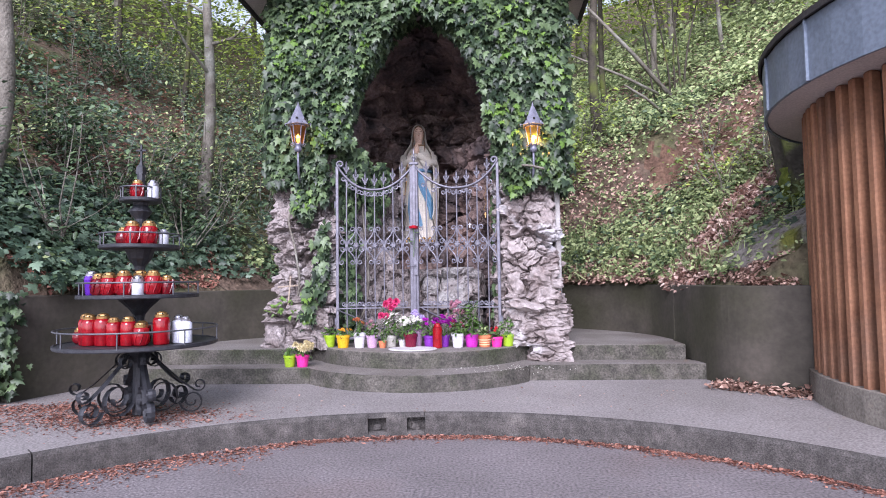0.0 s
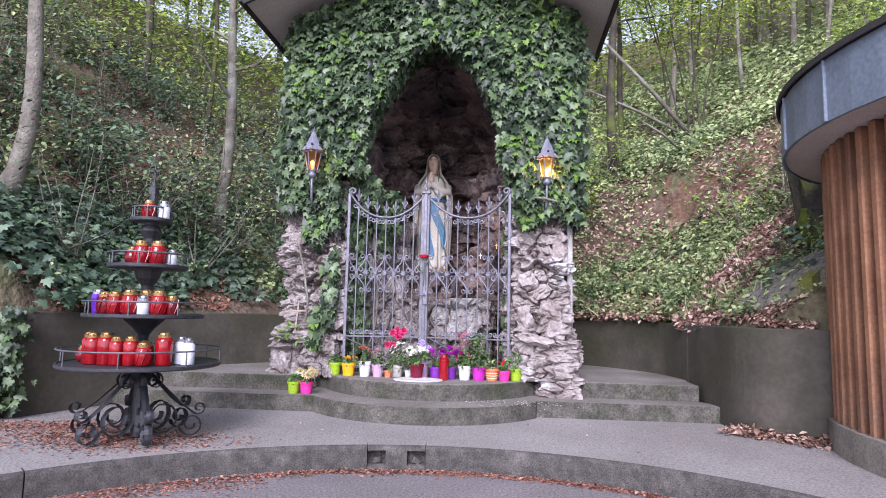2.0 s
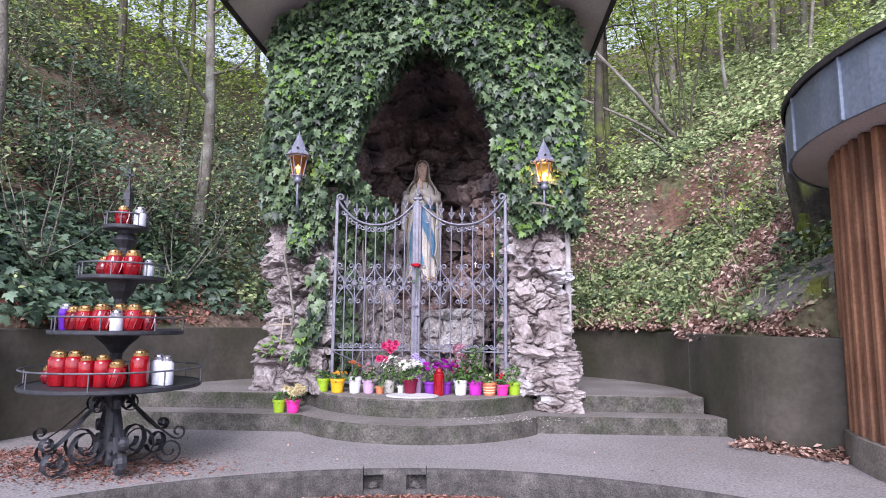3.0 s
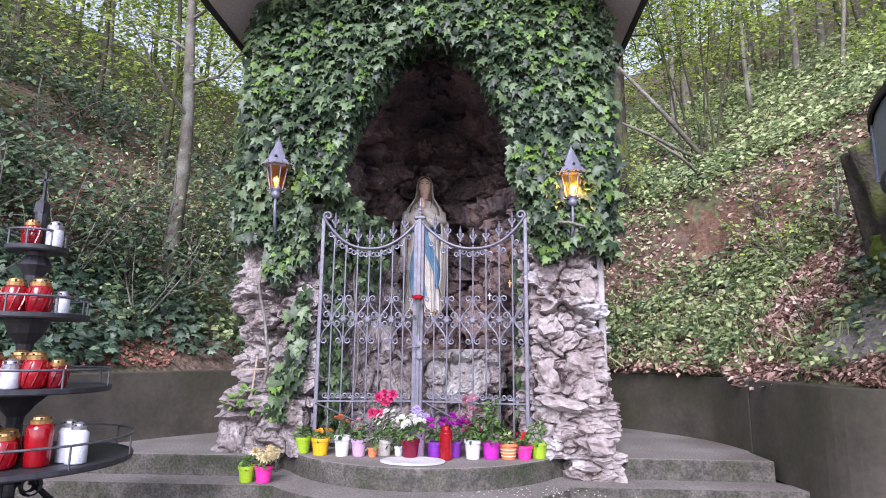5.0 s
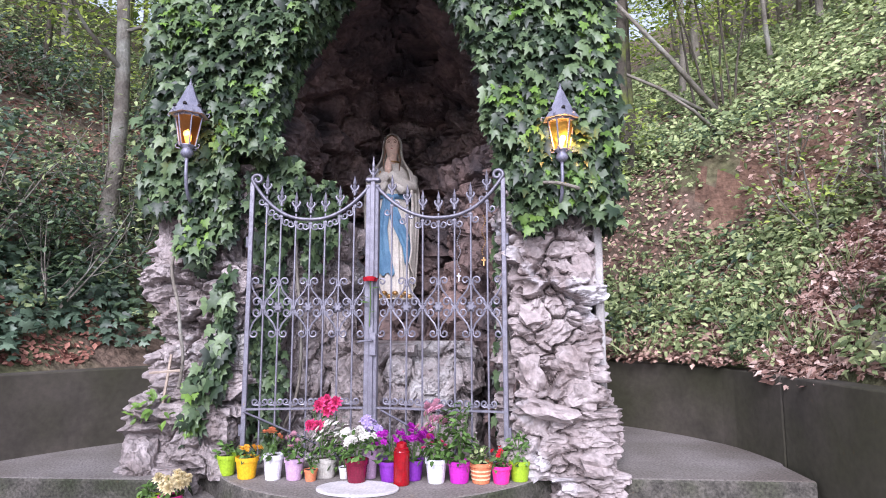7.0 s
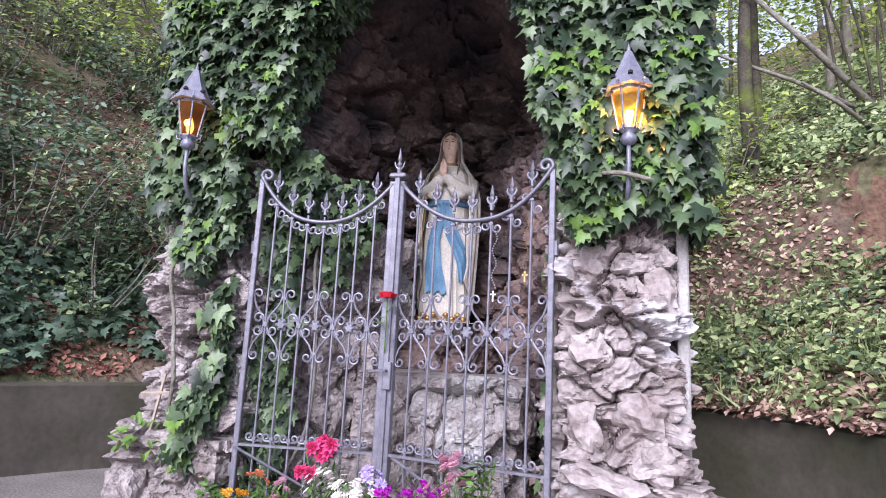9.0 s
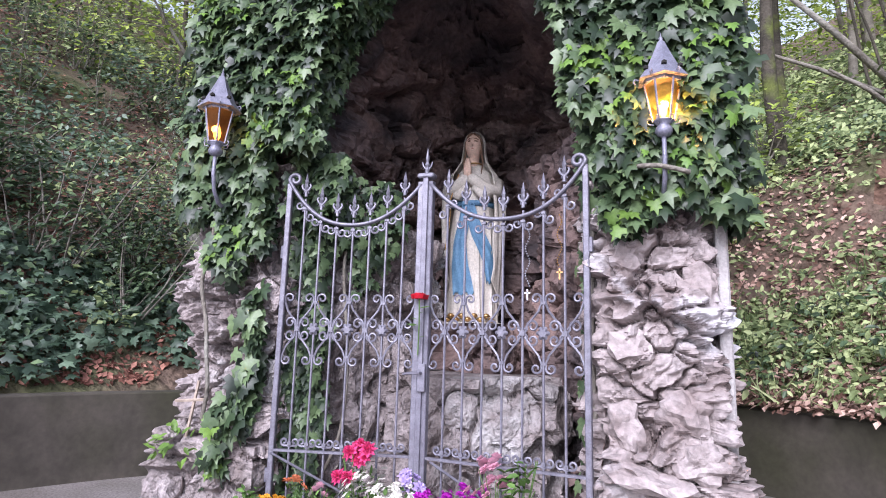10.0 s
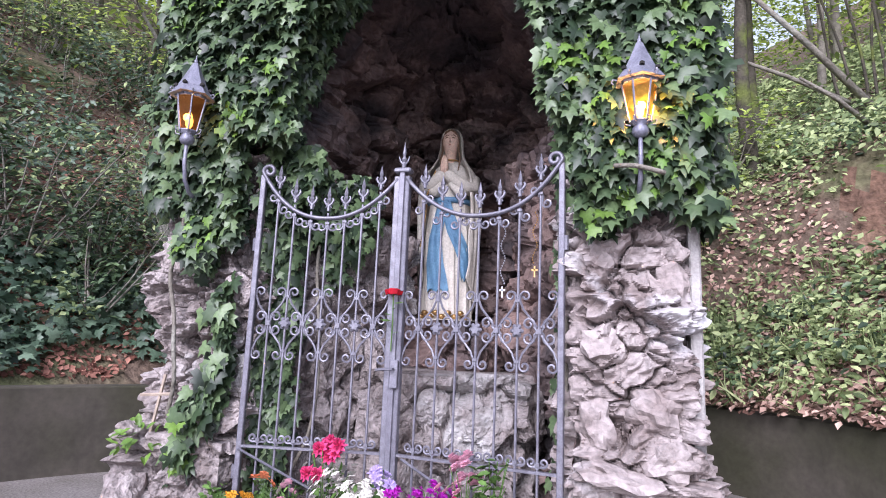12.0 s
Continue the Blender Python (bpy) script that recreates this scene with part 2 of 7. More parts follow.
class Geo:
    """Collects vertices and faces, with a material index for each face."""

    def __init__(self):
        self.v, self.f, self.m = [], [], []

    def add(self, verts, faces, mi=0):
        k = len(self.v)
        self.v += [tuple(p) for p in verts]
        self.f += [tuple(k + i for i in q) for q in faces]
        self.m += [mi] * len(faces)
        return self

    def box(self, c, s, mi=0, m=None, ch=0.0):
        """Box of centre c and size s with chamfered upright and level edges."""
        hx, hy, hz = s[0] / 2, s[1] / 2, s[2] / 2
        ch = min(ch, 0.45 * min(s))
        if ch <= 0:
            vs = [Vector((sx * hx, sy * hy, sz * hz)) for sz in (-1, 1) for sx, sy in ((-1, -1), (1, -1), (1, 1), (-1, 1))]
            fs = [(3, 2, 1, 0), (4, 5, 6, 7), (0, 1, 5, 4), (1, 2, 6, 5), (2, 3, 7, 6), (3, 0, 4, 7)]
        else:
            def ring(d, z):
                x, y = hx - d, hy - d
                return [Vector(p) for p in ((-x + ch, -y, z), (x - ch, -y, z), (x, -y + ch, z), (x, y - ch, z), (x - ch, y, z), (-x + ch, y, z), (-x, y - ch, z), (-x, -y + ch, z))]
            vs = ring(ch * 0.7, -hz) + ring(0, -hz + ch) + ring(0, hz - ch) + ring(ch * 0.7, hz)
            fs = [tuple(range(7, -1, -1)), tuple(range(24, 32))]
            for r in range(3):
                fs += [(8 * r + i, 8 * r + (i + 1) % 8, 8 * r + 8 + (i + 1) % 8, 8 * r + 8 + i) for i in range(8)]
        c = Vector(c)
        vs = [((m @ p) if m else p) + c for p in vs]
        return self.add(vs, fs, mi)

    def tube(self, pts, r, n=6, mi=0, flat=1.0, caps=True):
        """Sweeps a round (or flattened) section along points; r is a number or one for each point."""
        pts = [Vector(p) for p in pts]
        rs = r if isinstance(r, (list, tuple)) else [r] * len(pts)
        vs, fs, side = [], [], None
        for i, p in enumerate(pts):
            d = (pts[min(i + 1, len(pts) - 1)] - pts[max(i - 1, 0)]).normalized()
            if side is None:
                side = d.cross(Vector((0, 1, 0)))
                if side.length < 0.1:
                    side = d.cross(Vector((1, 0, 0)))
            side = (side - d * side.dot(d)).normalized()
            up = d.cross(side)
            for k in range(n):
                a = 2 * math.pi * k / n
                vs.append(p + rs[i] * (math.cos(a) * side + flat * math.sin(a) * up))
        for i in range(len(pts) - 1):
            fs += [(i * n + k, i * n + (k + 1) % n, (i + 1) * n + (k + 1) % n, (i + 1) * n + k) for k in range(n)]
        if caps:
            fs += [tuple(range(n - 1, -1, -1)), tuple(range(len(vs) - n, len(vs)))]
        return self.add(vs, fs, mi)

    def lathe(self, profile, c=(0, 0, 0), n=16, mi=0, squash=1.0):
        """Turns (radius, height) pairs round the upright axis at c."""
        vs, fs = [], []
        for r, z in profile:
            for k in range(n):
                a = 2 * math.pi * (k + 0.5) / n
                vs.append((c[0] + r * math.cos(a), c[1] + squash * r * math.sin(a), c[2] + z))
        for i in range(len(profile) - 1):
            fs += [(i * n + k, i * n + (k + 1) % n, (i + 1) * n + (k + 1) % n, (i + 1) * n + k) for k in range(n)]
        fs += [tuple(range(n - 1, -1, -1)), tuple(range(len(vs) - n, len(vs)))]
        return self.add(vs, fs, mi)

    def prism(self, poly, z0, z1, mi=0, top=None):
        """Upright prism on a plan polygon that runs counter-clockwise."""
        n = len(poly)
        vs = [(x, y, z0) for x, y in poly] + [(x, y, z1) for x, y in poly]
        fs = [(i, (i + 1) % n, n + (i + 1) % n, n + i) for i in range(n)] + [tuple(range(n, 2 * n)), tuple(range(n - 1, -1, -1))]
        self.add(vs, fs, mi)
        if top is not None:
            self.m[-2] = top
        return self


def make(name, g, mats, parent=None, label="", category="", group="", kind="", smooth=False, bevel=0.0, m=None):
    me = bpy.data.meshes.new(name)
    me.from_pydata(g.v, [], g.f)
    for q in mats if isinstance(mats, (list, tuple)) else [mats]:
        me.materials.append(q)
    me.polygons.foreach_set("material_index", g.m)
    me.polygons.foreach_set("use_smooth", [smooth] * len(g.f))
    me.update()
    ob = new(name, me)
    if parent:
        ob.parent = parent
    if m is not None:
        ob.matrix_basis = m
    if bevel:
        b = ob.modifiers.new("bevel", "BEVEL")
        b.width, b.segments, b.limit_method, b.angle_limit = bevel, 2, "ANGLE", radians(40)
    return tagged(ob, label, category, group, kind)


def part(name, g, material, parent, label="", smooth=False, bevel=0.0, m=None):
    return make(name, g, material, parent, label, smooth=smooth, bevel=bevel, m=m)


def thing(name, label, category, m=None, group=""):
    """An Empty at the base of a thing made of parts."""
    ob = new(name)
    ob.empty_display_size = 0.1
    if m is not None:
        ob.matrix_basis = m
    return tagged(ob, label, category, group)


def swarm(name, shape, faces, places, turns, sizes, material, **tags):
    """Many small leaves in one mesh: a base shape set at each place, with its turn (3x3) and size."""
    shape = np.asarray(shape, dtype=float)
    n, k = len(places), len(shape)
    v = np.einsum("nij,kj->nki", turns, shape) * np.asarray(sizes)[:, None, None] + np.asarray(places)[:, None, :]
    f = (np.asarray(faces)[None] + (np.arange(n) * k)[:, None, None]).reshape(-1)
    width = len(faces[0])
    count = n * len(faces)
    me = bpy.data.meshes.new(name)
    me.vertices.add(n * k)
    me.vertices.foreach_set("co", v.reshape(-1))
    me.loops.add(count * width)
    me.loops.foreach_set("vertex_index", f.astype(np.int32))
    me.polygons.add(count)
    me.polygons.foreach_set("loop_start", np.arange(0, count * width, width, dtype=np.int32))
    me.materials.append(material)
    me.update(calc_edges=True)
    ob = new(name, me)
    parent = tags.pop("parent", None)
    if parent:
        ob.parent = parent
    return tagged(ob, **tags)


def frames_of(normals, tips):
    """Turns whose z is the normal and whose y points along the tip, for leaves."""
    z = normals / np.linalg.norm(normals, axis=1, keepdims=True)
    y = tips - (tips * z).sum(1, keepdims=True) * z
    y /= np.linalg.norm(y, axis=1, keepdims=True) + 1e-9
    x = np.cross(y, z)
    return np.stack([x, y, z], axis=2)


# leaf shapes: y along the midrib, z out of the leaf
IVY_V = [(0, 0.0, 0.0), (0.30, -0.16, -0.05), (0.50, 0.12, -0.11), (0.27, 0.30, -0.02), (0.36, 0.58, -0.09), (0.14, 0.60, -0.01), (0, 1.0, -0.13),
         (-0.14, 0.60, -0.01), (-0.36, 0.58, -0.09), (-0.27, 0.30, -0.02), (-0.50, 0.12, -0.11), (-0.30, -0.16, -0.05), (0, 0.4, 0.045)]
IVY_F = [(12, i, i + 1) for i in range(0, 11)] + [(12, 11, 0)]
OVAL_V = [(0, 0, 0), (0.24, 0.30, 0.06), (0.20, 0.68, 0.04), (0, 1.0, -0.10), (-0.20, 0.68, 0.04), (-0.24, 0.30, 0.06)]
OVAL_F = [(0, 1, 2), (0, 2, 3), (0, 3, 4), (0, 4, 5)]
QUAD_V = [(0, 0, 0), (0.30, 0.45, 0.07), (0, 1.0, -0.05), (-0.30, 0.45, 0.07)]
QUAD_F = [(0, 1, 2), (0, 2, 3)]
BLADE_V = [(-0.03, 0, 0), (0.03, 0, 0), (0.022, 0.5, 0.16), (-0.022, 0.5, 0.16), (0, 1.0, 0.05)]
BLADE_F = [(0, 1, 2), (0, 2, 3), (3, 2, 4)]

_bm = bmesh.new()
bmesh.ops.create_icosphere(_bm, subdivisions=3, radius=1)
ICO_V = np.array([v.co[:] for v in _bm.verts])
ICO_F = [tuple(v.index for v in f.verts) for f in _bm.faces]
_bm.free()


def stone(g, c, size, seed, mi=0, rough=0.05, planes=16, tilt=0.0):
    """An angular weathered stone: a ball cut by random planes, worn by noise."""
    r = np.random.default_rng(seed)
    nrm = r.normal(size=(planes, 3))
    nrm[:6] = [(1, 0, 0), (-1, 0, 0), (0, 1, 0), (0, -1, 0), (0, 0, 1), (0, 0, -1)]
    nrm[:6] += r.normal(0, 0.18, (6, 3))
    nrm /= np.linalg.norm(nrm, axis=1, keepdims=True)
    d = r.uniform(0.72, 1.05, planes)
    dots = ICO_V @ nrm.T
    rad = np.where(dots > 0.05, d / np.maximum(dots, 0.05), 9).min(1)
    p = ICO_V * np.minimum(rad, 1.35)[:, None]
    off = Vector(r.uniform(-50, 50, 3))
    out = []
    ct, st = math.cos(tilt), math.sin(tilt)
    for q in p:
        v = Vector(q)
        k = 1 + rough * 2.2 * noise.noise(v * 2.1 + off) + rough * 1.6 * abs(noise.noise(v * 5.0 + off)) - rough * 1.2 * max(0, math.sin(v.z * 7 + 3 * noise.noise(v * 1.5 + off)))
        x, y, z = v.x * size[0] / 2 * k, v.y * size[1] / 2 * k, v.z * size[2] / 2 * k
        out.append((c[0] + x * ct - z * st, c[1] + y, c[2] + x * st + z * ct))
    return g.add(out, ICO_F, mi)


def spiral(c, r0, turns, start, hand=1, n=None, grow=0.25):
    """Points of a scroll in the x-z plane round c, from its outer end inwards."""
    n = n or int(10 * turns) + 4
    out = []
    for i in range(n + 1):
        u = i / n
        a = start + hand * 2 * math.pi * turns * u
        r = r0 * (1 - (1 - grow) * u)
        out.append(Vector((c[0] + r * math.cos(a), c[1], c[2] + r * math.sin(a))))
    return out

# ---- ground, terrace, steps, walls, hillside ----
PAVE_Z, STEP_Z, TOP_Z, WALL_Z = 0.18, 0.345, 0.515, 1.16
KERB_C, KERB_R = (0.52, 1.42), 3.42


def arc(c, r, a0, a1, n):
    return [(c[0] + r * math.cos(radians(a0 + (a1 - a0) * i / n)), c[1] + r * math.sin(radians(a0 + (a1 - a0) * i / n))) for i in range(n + 1)]


def smooth_line(pts, n=6):
    """Catmull-Rom through plan points."""
    out = []
    q = [pts[0], *pts, pts[-1]]
    for i in range(1, len(q) - 2):
        for k in range(n):
            t = k / n
            out.append(tuple(0.5 * (2 * q[i][j] + (q[i + 1][j] - q[i - 1][j]) * t + (2 * q[i - 1][j] - 5 * q[i][j] + 4 * q[i + 1][j] - q[i + 2][j]) * t * t
                                    + (3 * q[i][j] - q[i - 1][j] - 3 * q[i + 1][j] + q[i + 2][j]) * t ** 3) for j in range(len(pts[0]))))
    return out + [pts[-1]]


# the retaining wall's inner face, from its free end on the one side round behind the grotto to the hut
WALL_LINE = smooth_line([(-3.62, 5.15), (-3.42, 5.75), (-3.1, 6.5), (-2.65, 7.3), (-2.1, 7.95), (-1.2, 8.9), (0.1, 9.5), (1.4, 9.3), (2.3, 8.72), (2.85, 7.95), (3.0, 7.2), (3.06, 6.6), (3.16, 6.02), (3.5, 5.66), (4.1, 5.45), (5.6, 5.3)])


def offset(line, d):
    out = []
    for i, p in enumerate(line):
        a, b = Vector(line[max(i - 1, 0)]), Vector(line[min(i + 1, len(line) - 1)])
        t = (b - a).normalized()
        out.append((p[0] - t.y * d, p[1] + t.x * d))
    return out


# asphalt of the forecourt: one sheet out to the horizon
g = Geo()
n = 72
g.add([(KERB_C[0], KERB_C[1], 0)] + [(KERB_C[0] + r * math.cos(2 * math.pi * k / n), KERB_C[1] + r * math.sin(2 * math.pi * k / n), 0) for r in (3.0, 8, 30, 250) for k in range(n)],
      [(0, 1 + k, 1 + (k + 1) % n) for k in range(n)] + [(1 + j * n + k, 1 + (j + 1) * n + k, 1 + (j + 1) * n + (k + 1) % n, 1 + j * n + (k + 1) % n) for j in range(3) for k in range(n)])
make("ground", g, M_ASPHALT, kind="structure", label="grey asphalt forecourt with reddish leaf dust", category="ground")

# raised terrace behind the curved kerb
A0, A1 = -12, 192
inner = arc(KERB_C, KERB_R - 0.14 + 0.29, A0, A1, 80)
g = Geo()
poly = [(8.5, 0.7), (8.5, 10.5), (-7.5, 10.5), (-7.5, 0.7)]
outer = []
for x, y in inner:
    dx, dy = x - KERB_C[0], y - KERB_C[1]
    k = min((7.6 / abs(dx)) if abs(dx) > 1e-6 else 99, (8.6 / dy) if dy > 1e-6 else 99)
    outer.append((KERB_C[0] + dx * k, KERB_C[1] + dy * k))
m_ = len(inner)
g.add([(x, y, PAVE_Z) for x, y in inner] + [(x, y, PAVE_Z) for x, y in outer] + [(x, y, -0.05) for x, y in inner] + [(x, y, -0.05) for x, y in outer],
      [(i + 1, i, m_ + i, m_ + i + 1) for i in range(m_ - 1)] + [(m_ * 2 + i, m_ * 2 + i + 1, m_ * 3 + i + 1, m_ * 3 + i) for i in range(m_ - 1)])
make("pavement", g, M_PAVE, kind="structure", label="worn grey concrete terrace in front of the grotto", category="pavement")

# kerb: curved concrete edge with two square drain holes
kerb = thing("kerb", "curved weathered concrete kerb with two square drain holes", "kerb")
tagged(kerb, kind="structure")
HOLES = [(99.2, 101.4), (94.0, 96.2)]


def kerb_run(a0, a1, z0=-0.03, z1=PAVE_Z + 0.003, r0=KERB_R, r1=KERB_R + 0.15, wear=True):
    g = Geo()
    n = max(2, int((a1 - a0) / 0.8))
    ring = []
    for i in range(n + 1):
        a = radians(a0 + (a1 - a0) * i / n)
        w = 0.006 * noise.noise(Vector((i * 0.37 + a0, 0.2, 1))) if wear else 0
        prof = [(r0 + w, z0), (r0 + 0.004 + w, z1 - 0.03), (r0 + 0.014 + w, z1 - 0.009), (r0 + 0.035, z1), (r1, z1), (r1, z0)]
        ring.append([(KERB_C[0] + r * math.cos(a), KERB_C[1] + r * math.sin(a), z) for r, z in prof])
    vs = [p for q in ring for p in q]
    for k in range(6):
        g.add(vs if k == 0 else [], [], 0)
        g.f += [(6 * i + (k + 1) % 6, 6 * i + 6 + (k + 1) % 6, 6 * i + 6 + k, 6 * i + k) for i in range(n)]
        # shade by colour: only the top is pavement grey, the other faces darkened
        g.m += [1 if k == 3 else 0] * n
    g.f += [tuple(range(6)), tuple(range(6 * n + 5, 6 * n - 1, -1))]
    g.m += [0, 0]
    return g


edges = [A0, 8, 33.5, 93.9, 96.3, 99.1, 101.5, 140, 165, A1]
for a, b in zip(edges, edges[1:]):
    if (a, b) in ((93.9, 96.3), (99.1, 101.5)):
        part("lintel", kerb_run(a, b, 0.145), [M_KERBSHADE, M_PAVE], kerb)
        part("hole_sill", kerb_run(a, b, -0.03, 0.035, wear=False), [M_KERBSHADE, M_KERBSHADE], kerb)
        part("hole_back", kerb_run(a, b, 0.034, 0.146, KERB_R + 0.09, KERB_R + 0.15, wear=False), [M_KERBSHADE, M_KERBSHADE], kerb, "recessed drain hole back")
        mid = radians((a + b) / 2)
        part("rubble", stone(Geo(), (KERB_C[0] + (KERB_R + 0.05) * math.cos(mid), KERB_C[1] + (KERB_R + 0.05) * math.sin(mid), 0.06), (0.07, 0.05, 0.06), int(a * 10)), M_KERBSHADE, kerb)
    else:
        part("kerb_stone", kerb_run(a + 0.08, b - 0.08) if b - a > 5 else kerb_run(a, b), [M_KERBSHADE, M_PAVE], kerb)

# steps: straight flights at both sides, curved ones in the middle
ARC1, ARC2 = arc((0.02, 7.14), 1.47, 221, 325, 40), arc((0.03, 7.42), 1.34, 212, 328, 40)
inside = [p for p in offset(WALL_LINE, 0.05)]


def wall_part(x0, x1):
    return [p for p in inside if x0 <= p[0] <= x1 and p[1] > 6.0]


g = Geo()
back = [p for p in inside if p[1] > 6.5]
left_front, right_front = 6.12, 6.43
low = [(-3.3, left_front)] + [(-1.16, left_front + 0.045)] + ARC1 + [(1.24, right_front - 0.06), (3.12, right_front)]
# sides take the riser colour with painted shade, the top the paler tread
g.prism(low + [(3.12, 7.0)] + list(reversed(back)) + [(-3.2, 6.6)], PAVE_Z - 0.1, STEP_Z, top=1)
make("lower_step", g, [M_RISERSHADE, M_TREAD], kind="structure", label="low weathered concrete step, curved in the middle", category="step", bevel=0.018)
g = Geo()
high = [(-3.12, left_front + 0.31), (-1.3, left_front + 0.36), (-1.25, 6.86)] + ARC2 + [(1.3, 6.86), (1.35, right_front + 0.30), (2.98, right_front + 0.31)]
# again shade painted on the mossy risers, paler tread on top
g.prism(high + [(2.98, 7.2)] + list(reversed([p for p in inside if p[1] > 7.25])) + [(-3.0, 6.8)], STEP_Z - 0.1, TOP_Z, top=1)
make("upper_step", g, [M_RISERSHADE, M_TREAD], kind="structure", label="upper concrete step carrying the grotto and flower pots", category="step", bevel=0.018)

# retaining wall in cast sections
wall = thing("wall_back", "dark mossy concrete retaining wall curving behind the grotto", "wall")
tagged(wall, kind="structure")
outerw = offset(WALL_LINE, 0.22)
cuts = [0, 33, 60, len(WALL_LINE) - 1]
for a, b in zip(cuts, cuts[1:]):
    g = Geo()
    ins, outs = [Vector(p) for p in WALL_LINE[a:b + 1]], [Vector(p) for p in outerw[a:b + 1]]
    k = 0.006
    ins[0] += (ins[1] - ins[0]).normalized() * k
    outs[0] += (outs[1] - outs[0]).normalized() * k
    ins[-1] += (ins[-2] - ins[-1]).normalized() * k
    outs[-1] += (outs[-2] - outs[-1]).normalized() * k
    g.prism([p[:] for p in ins] + [p[:] for p in reversed(outs)], -0.05, WALL_Z)
    g.f = [tuple(reversed(f)) for f in g.f]
    part("wall_section", g, M_WALL, wall, bevel=0.012)
g = Geo()
g.prism([(-7.4, 2.6), (-3.95, 4.6), (-3.66, 5.08), (-3.86, 5.2), (-4.3, 4.85), (-7.5, 3.0)], -0.05, 0.66)
make("wall_low", g, M_WALL, kind="structure", label="low dark concrete wall beside the terrace", category="wall", bevel=0.02)

RIDGE = np.array(WALL_LINE)


def smoothstep(t):
    t = max(0.0, min(1.0, t))
    return t * t * (3 - 2 * t)


def scarp_at(ux, uy):
    """Distance from the wall of the eroded bank, by bearing."""
    return 2.35 + 0.035 * max(-20, 46 - math.degrees(math.atan2(uy, ux)))


def scarp_weight(ux, uy):
    b = math.degrees(math.atan2(uy, ux))
    return smoothstep((b - 4) / 22) * smoothstep((92 - b) / 22)


def bare(x, y):
    """1 on the open red earth of the bank, 2 on the strip of dry leaves below it, else 0."""
    dx, dy = x, y - 5.6
    r = math.hypot(dx, dy) + 1e-9
    ux, uy = dx / r, dy / r
    if ux <= 0:
        return 0
    wob = 0.5 * noise.noise(Vector((x * 1.3, y * 1.3, 40))) + 0.25 * noise.noise(Vector((x * 3.1, y * 3.1, 41)))
    d = r - 3.3 - 0.55 * max(0, uy) ** 2
    b = math.degrees(math.atan2(uy, ux))
    if 38 < b + 12 * wob < 54 and abs(d - scarp_at(ux, uy)) < 0.24 + 0.8 * wob:
        return 1
    ax, ay, bx, by = 3.15, 7.3, 4.75, 8.35
    t = max(0, min(1, ((x - ax) * (bx - ax) + (y - ay) * (by - ay)) / ((bx - ax) ** 2 + (by - ay) ** 2)))
    return math.hypot(x - ax - t * (bx - ax), y - ay - t * (by - ay)) < 0.36 + 0.6 * wob and 2


def terrain(x, y):
    """Height of the wooded slopes round the hollow."""
    cx, cy = 0.0, 5.6
    dx, dy = x - cx, y - cy
    r = math.hypot(dx, dy)
    # plan radius of the wall in this direction
    ux, uy = dx / (r + 1e-9), dy / (r + 1e-9)
    side = abs(ux)
    base = 3.3 + 0.55 * max(0, uy) ** 2
    d = max(0.0, r - base)
    slope = 0.56 + 0.30 * side ** 1.5
    if ux > 0:
        slope -= 0.06
    h = WALL_Z - 0.06 + slope * d - 0.0035 * d * d * (d < 40)
    if ux > 0:
        # eroded bank across the hut side's slope
        h += 1.15 * scarp_weight(ux, uy) * smoothstep((d - scarp_at(ux, uy) + 0.55) / 1.1)
    h += min(1, d / 1.5) * (0.22 * noise.noise(Vector((x * 0.5, y * 0.5, 3))) + 0.10 * noise.noise(Vector((x * 1.4, y * 1.4, 8))) + 0.5 * noise.noise(Vector((x * 0.13, y * 0.13, 5))) * min(1, d / 6))
    return h


g = Geo()
rim = offset(WALL_LINE, 0.215)
start = [(-9.5, 0.5), (-6.0, 3.85), (-4.1, 5.0)] + rim[2:] + [(8.5, 4.6), (10.5, 0.5)]
start = [Vector(p) for p in smooth_line(start, 2)]
rings = [0, 0.15, 0.35] + [0.5 + 0.12 * j for j in range(32)] + [4.5, 5, 5.6, 6.2, 6.9, 7.6, 9.5, 12, 16, 22, 30, 40]
c0 = Vector((0, 5.2))
vs = []
for j, dist in enumerate(rings):
    for p in start:
        q = p + (p - c0).normalized() * dist
        vs.append((q.x, q.y, (WALL_Z - 0.05) if j == 0 and abs(q.x) < 5 else max(WALL_Z - 0.06, terrain(q.x, q.y)) if j < 3 else terrain(q.x, q.y)))
k = len(start)
g.add(vs, [(j * k + i + 1, j * k + i, (j + 1) * k + i, (j + 1) * k + i + 1) for j in range(len(rings) - 1) for i in range(k - 1)])
g.f = [tuple(reversed(f)) for f in g.f]
g.m = [1 if 1 == bare(sum(g.v[i][0] for i in f) / 4, sum(g.v[i][1] for i in f) / 4) else 0 for f in g.f]
make("hillside", g, [M_SOIL, M_REDSOIL], kind="structure", label="steep wooded hillside of brown soil", category="hillside", smooth=True)

# ---- the grotto ----
FRONT = 6.78          # plane of the facade
HALF = 1.64           # half its width
grotto = thing("grotto", "rock-built grotto with ivy-grown front and arched niche", "grotto")


def opening(z):
    """Half width of the niche's opening at a height, and its middle."""
    if z < 2.3:
        return 0.96, 0.02
    if z > 4.42:
        return 0.0, 0.05
    u = (z - 2.3) / 2.12
    return 0.96 * (1 - u ** 2.6) ** 0.62 * (1 - 0.10 * u), 0.02 + 0.06 * u


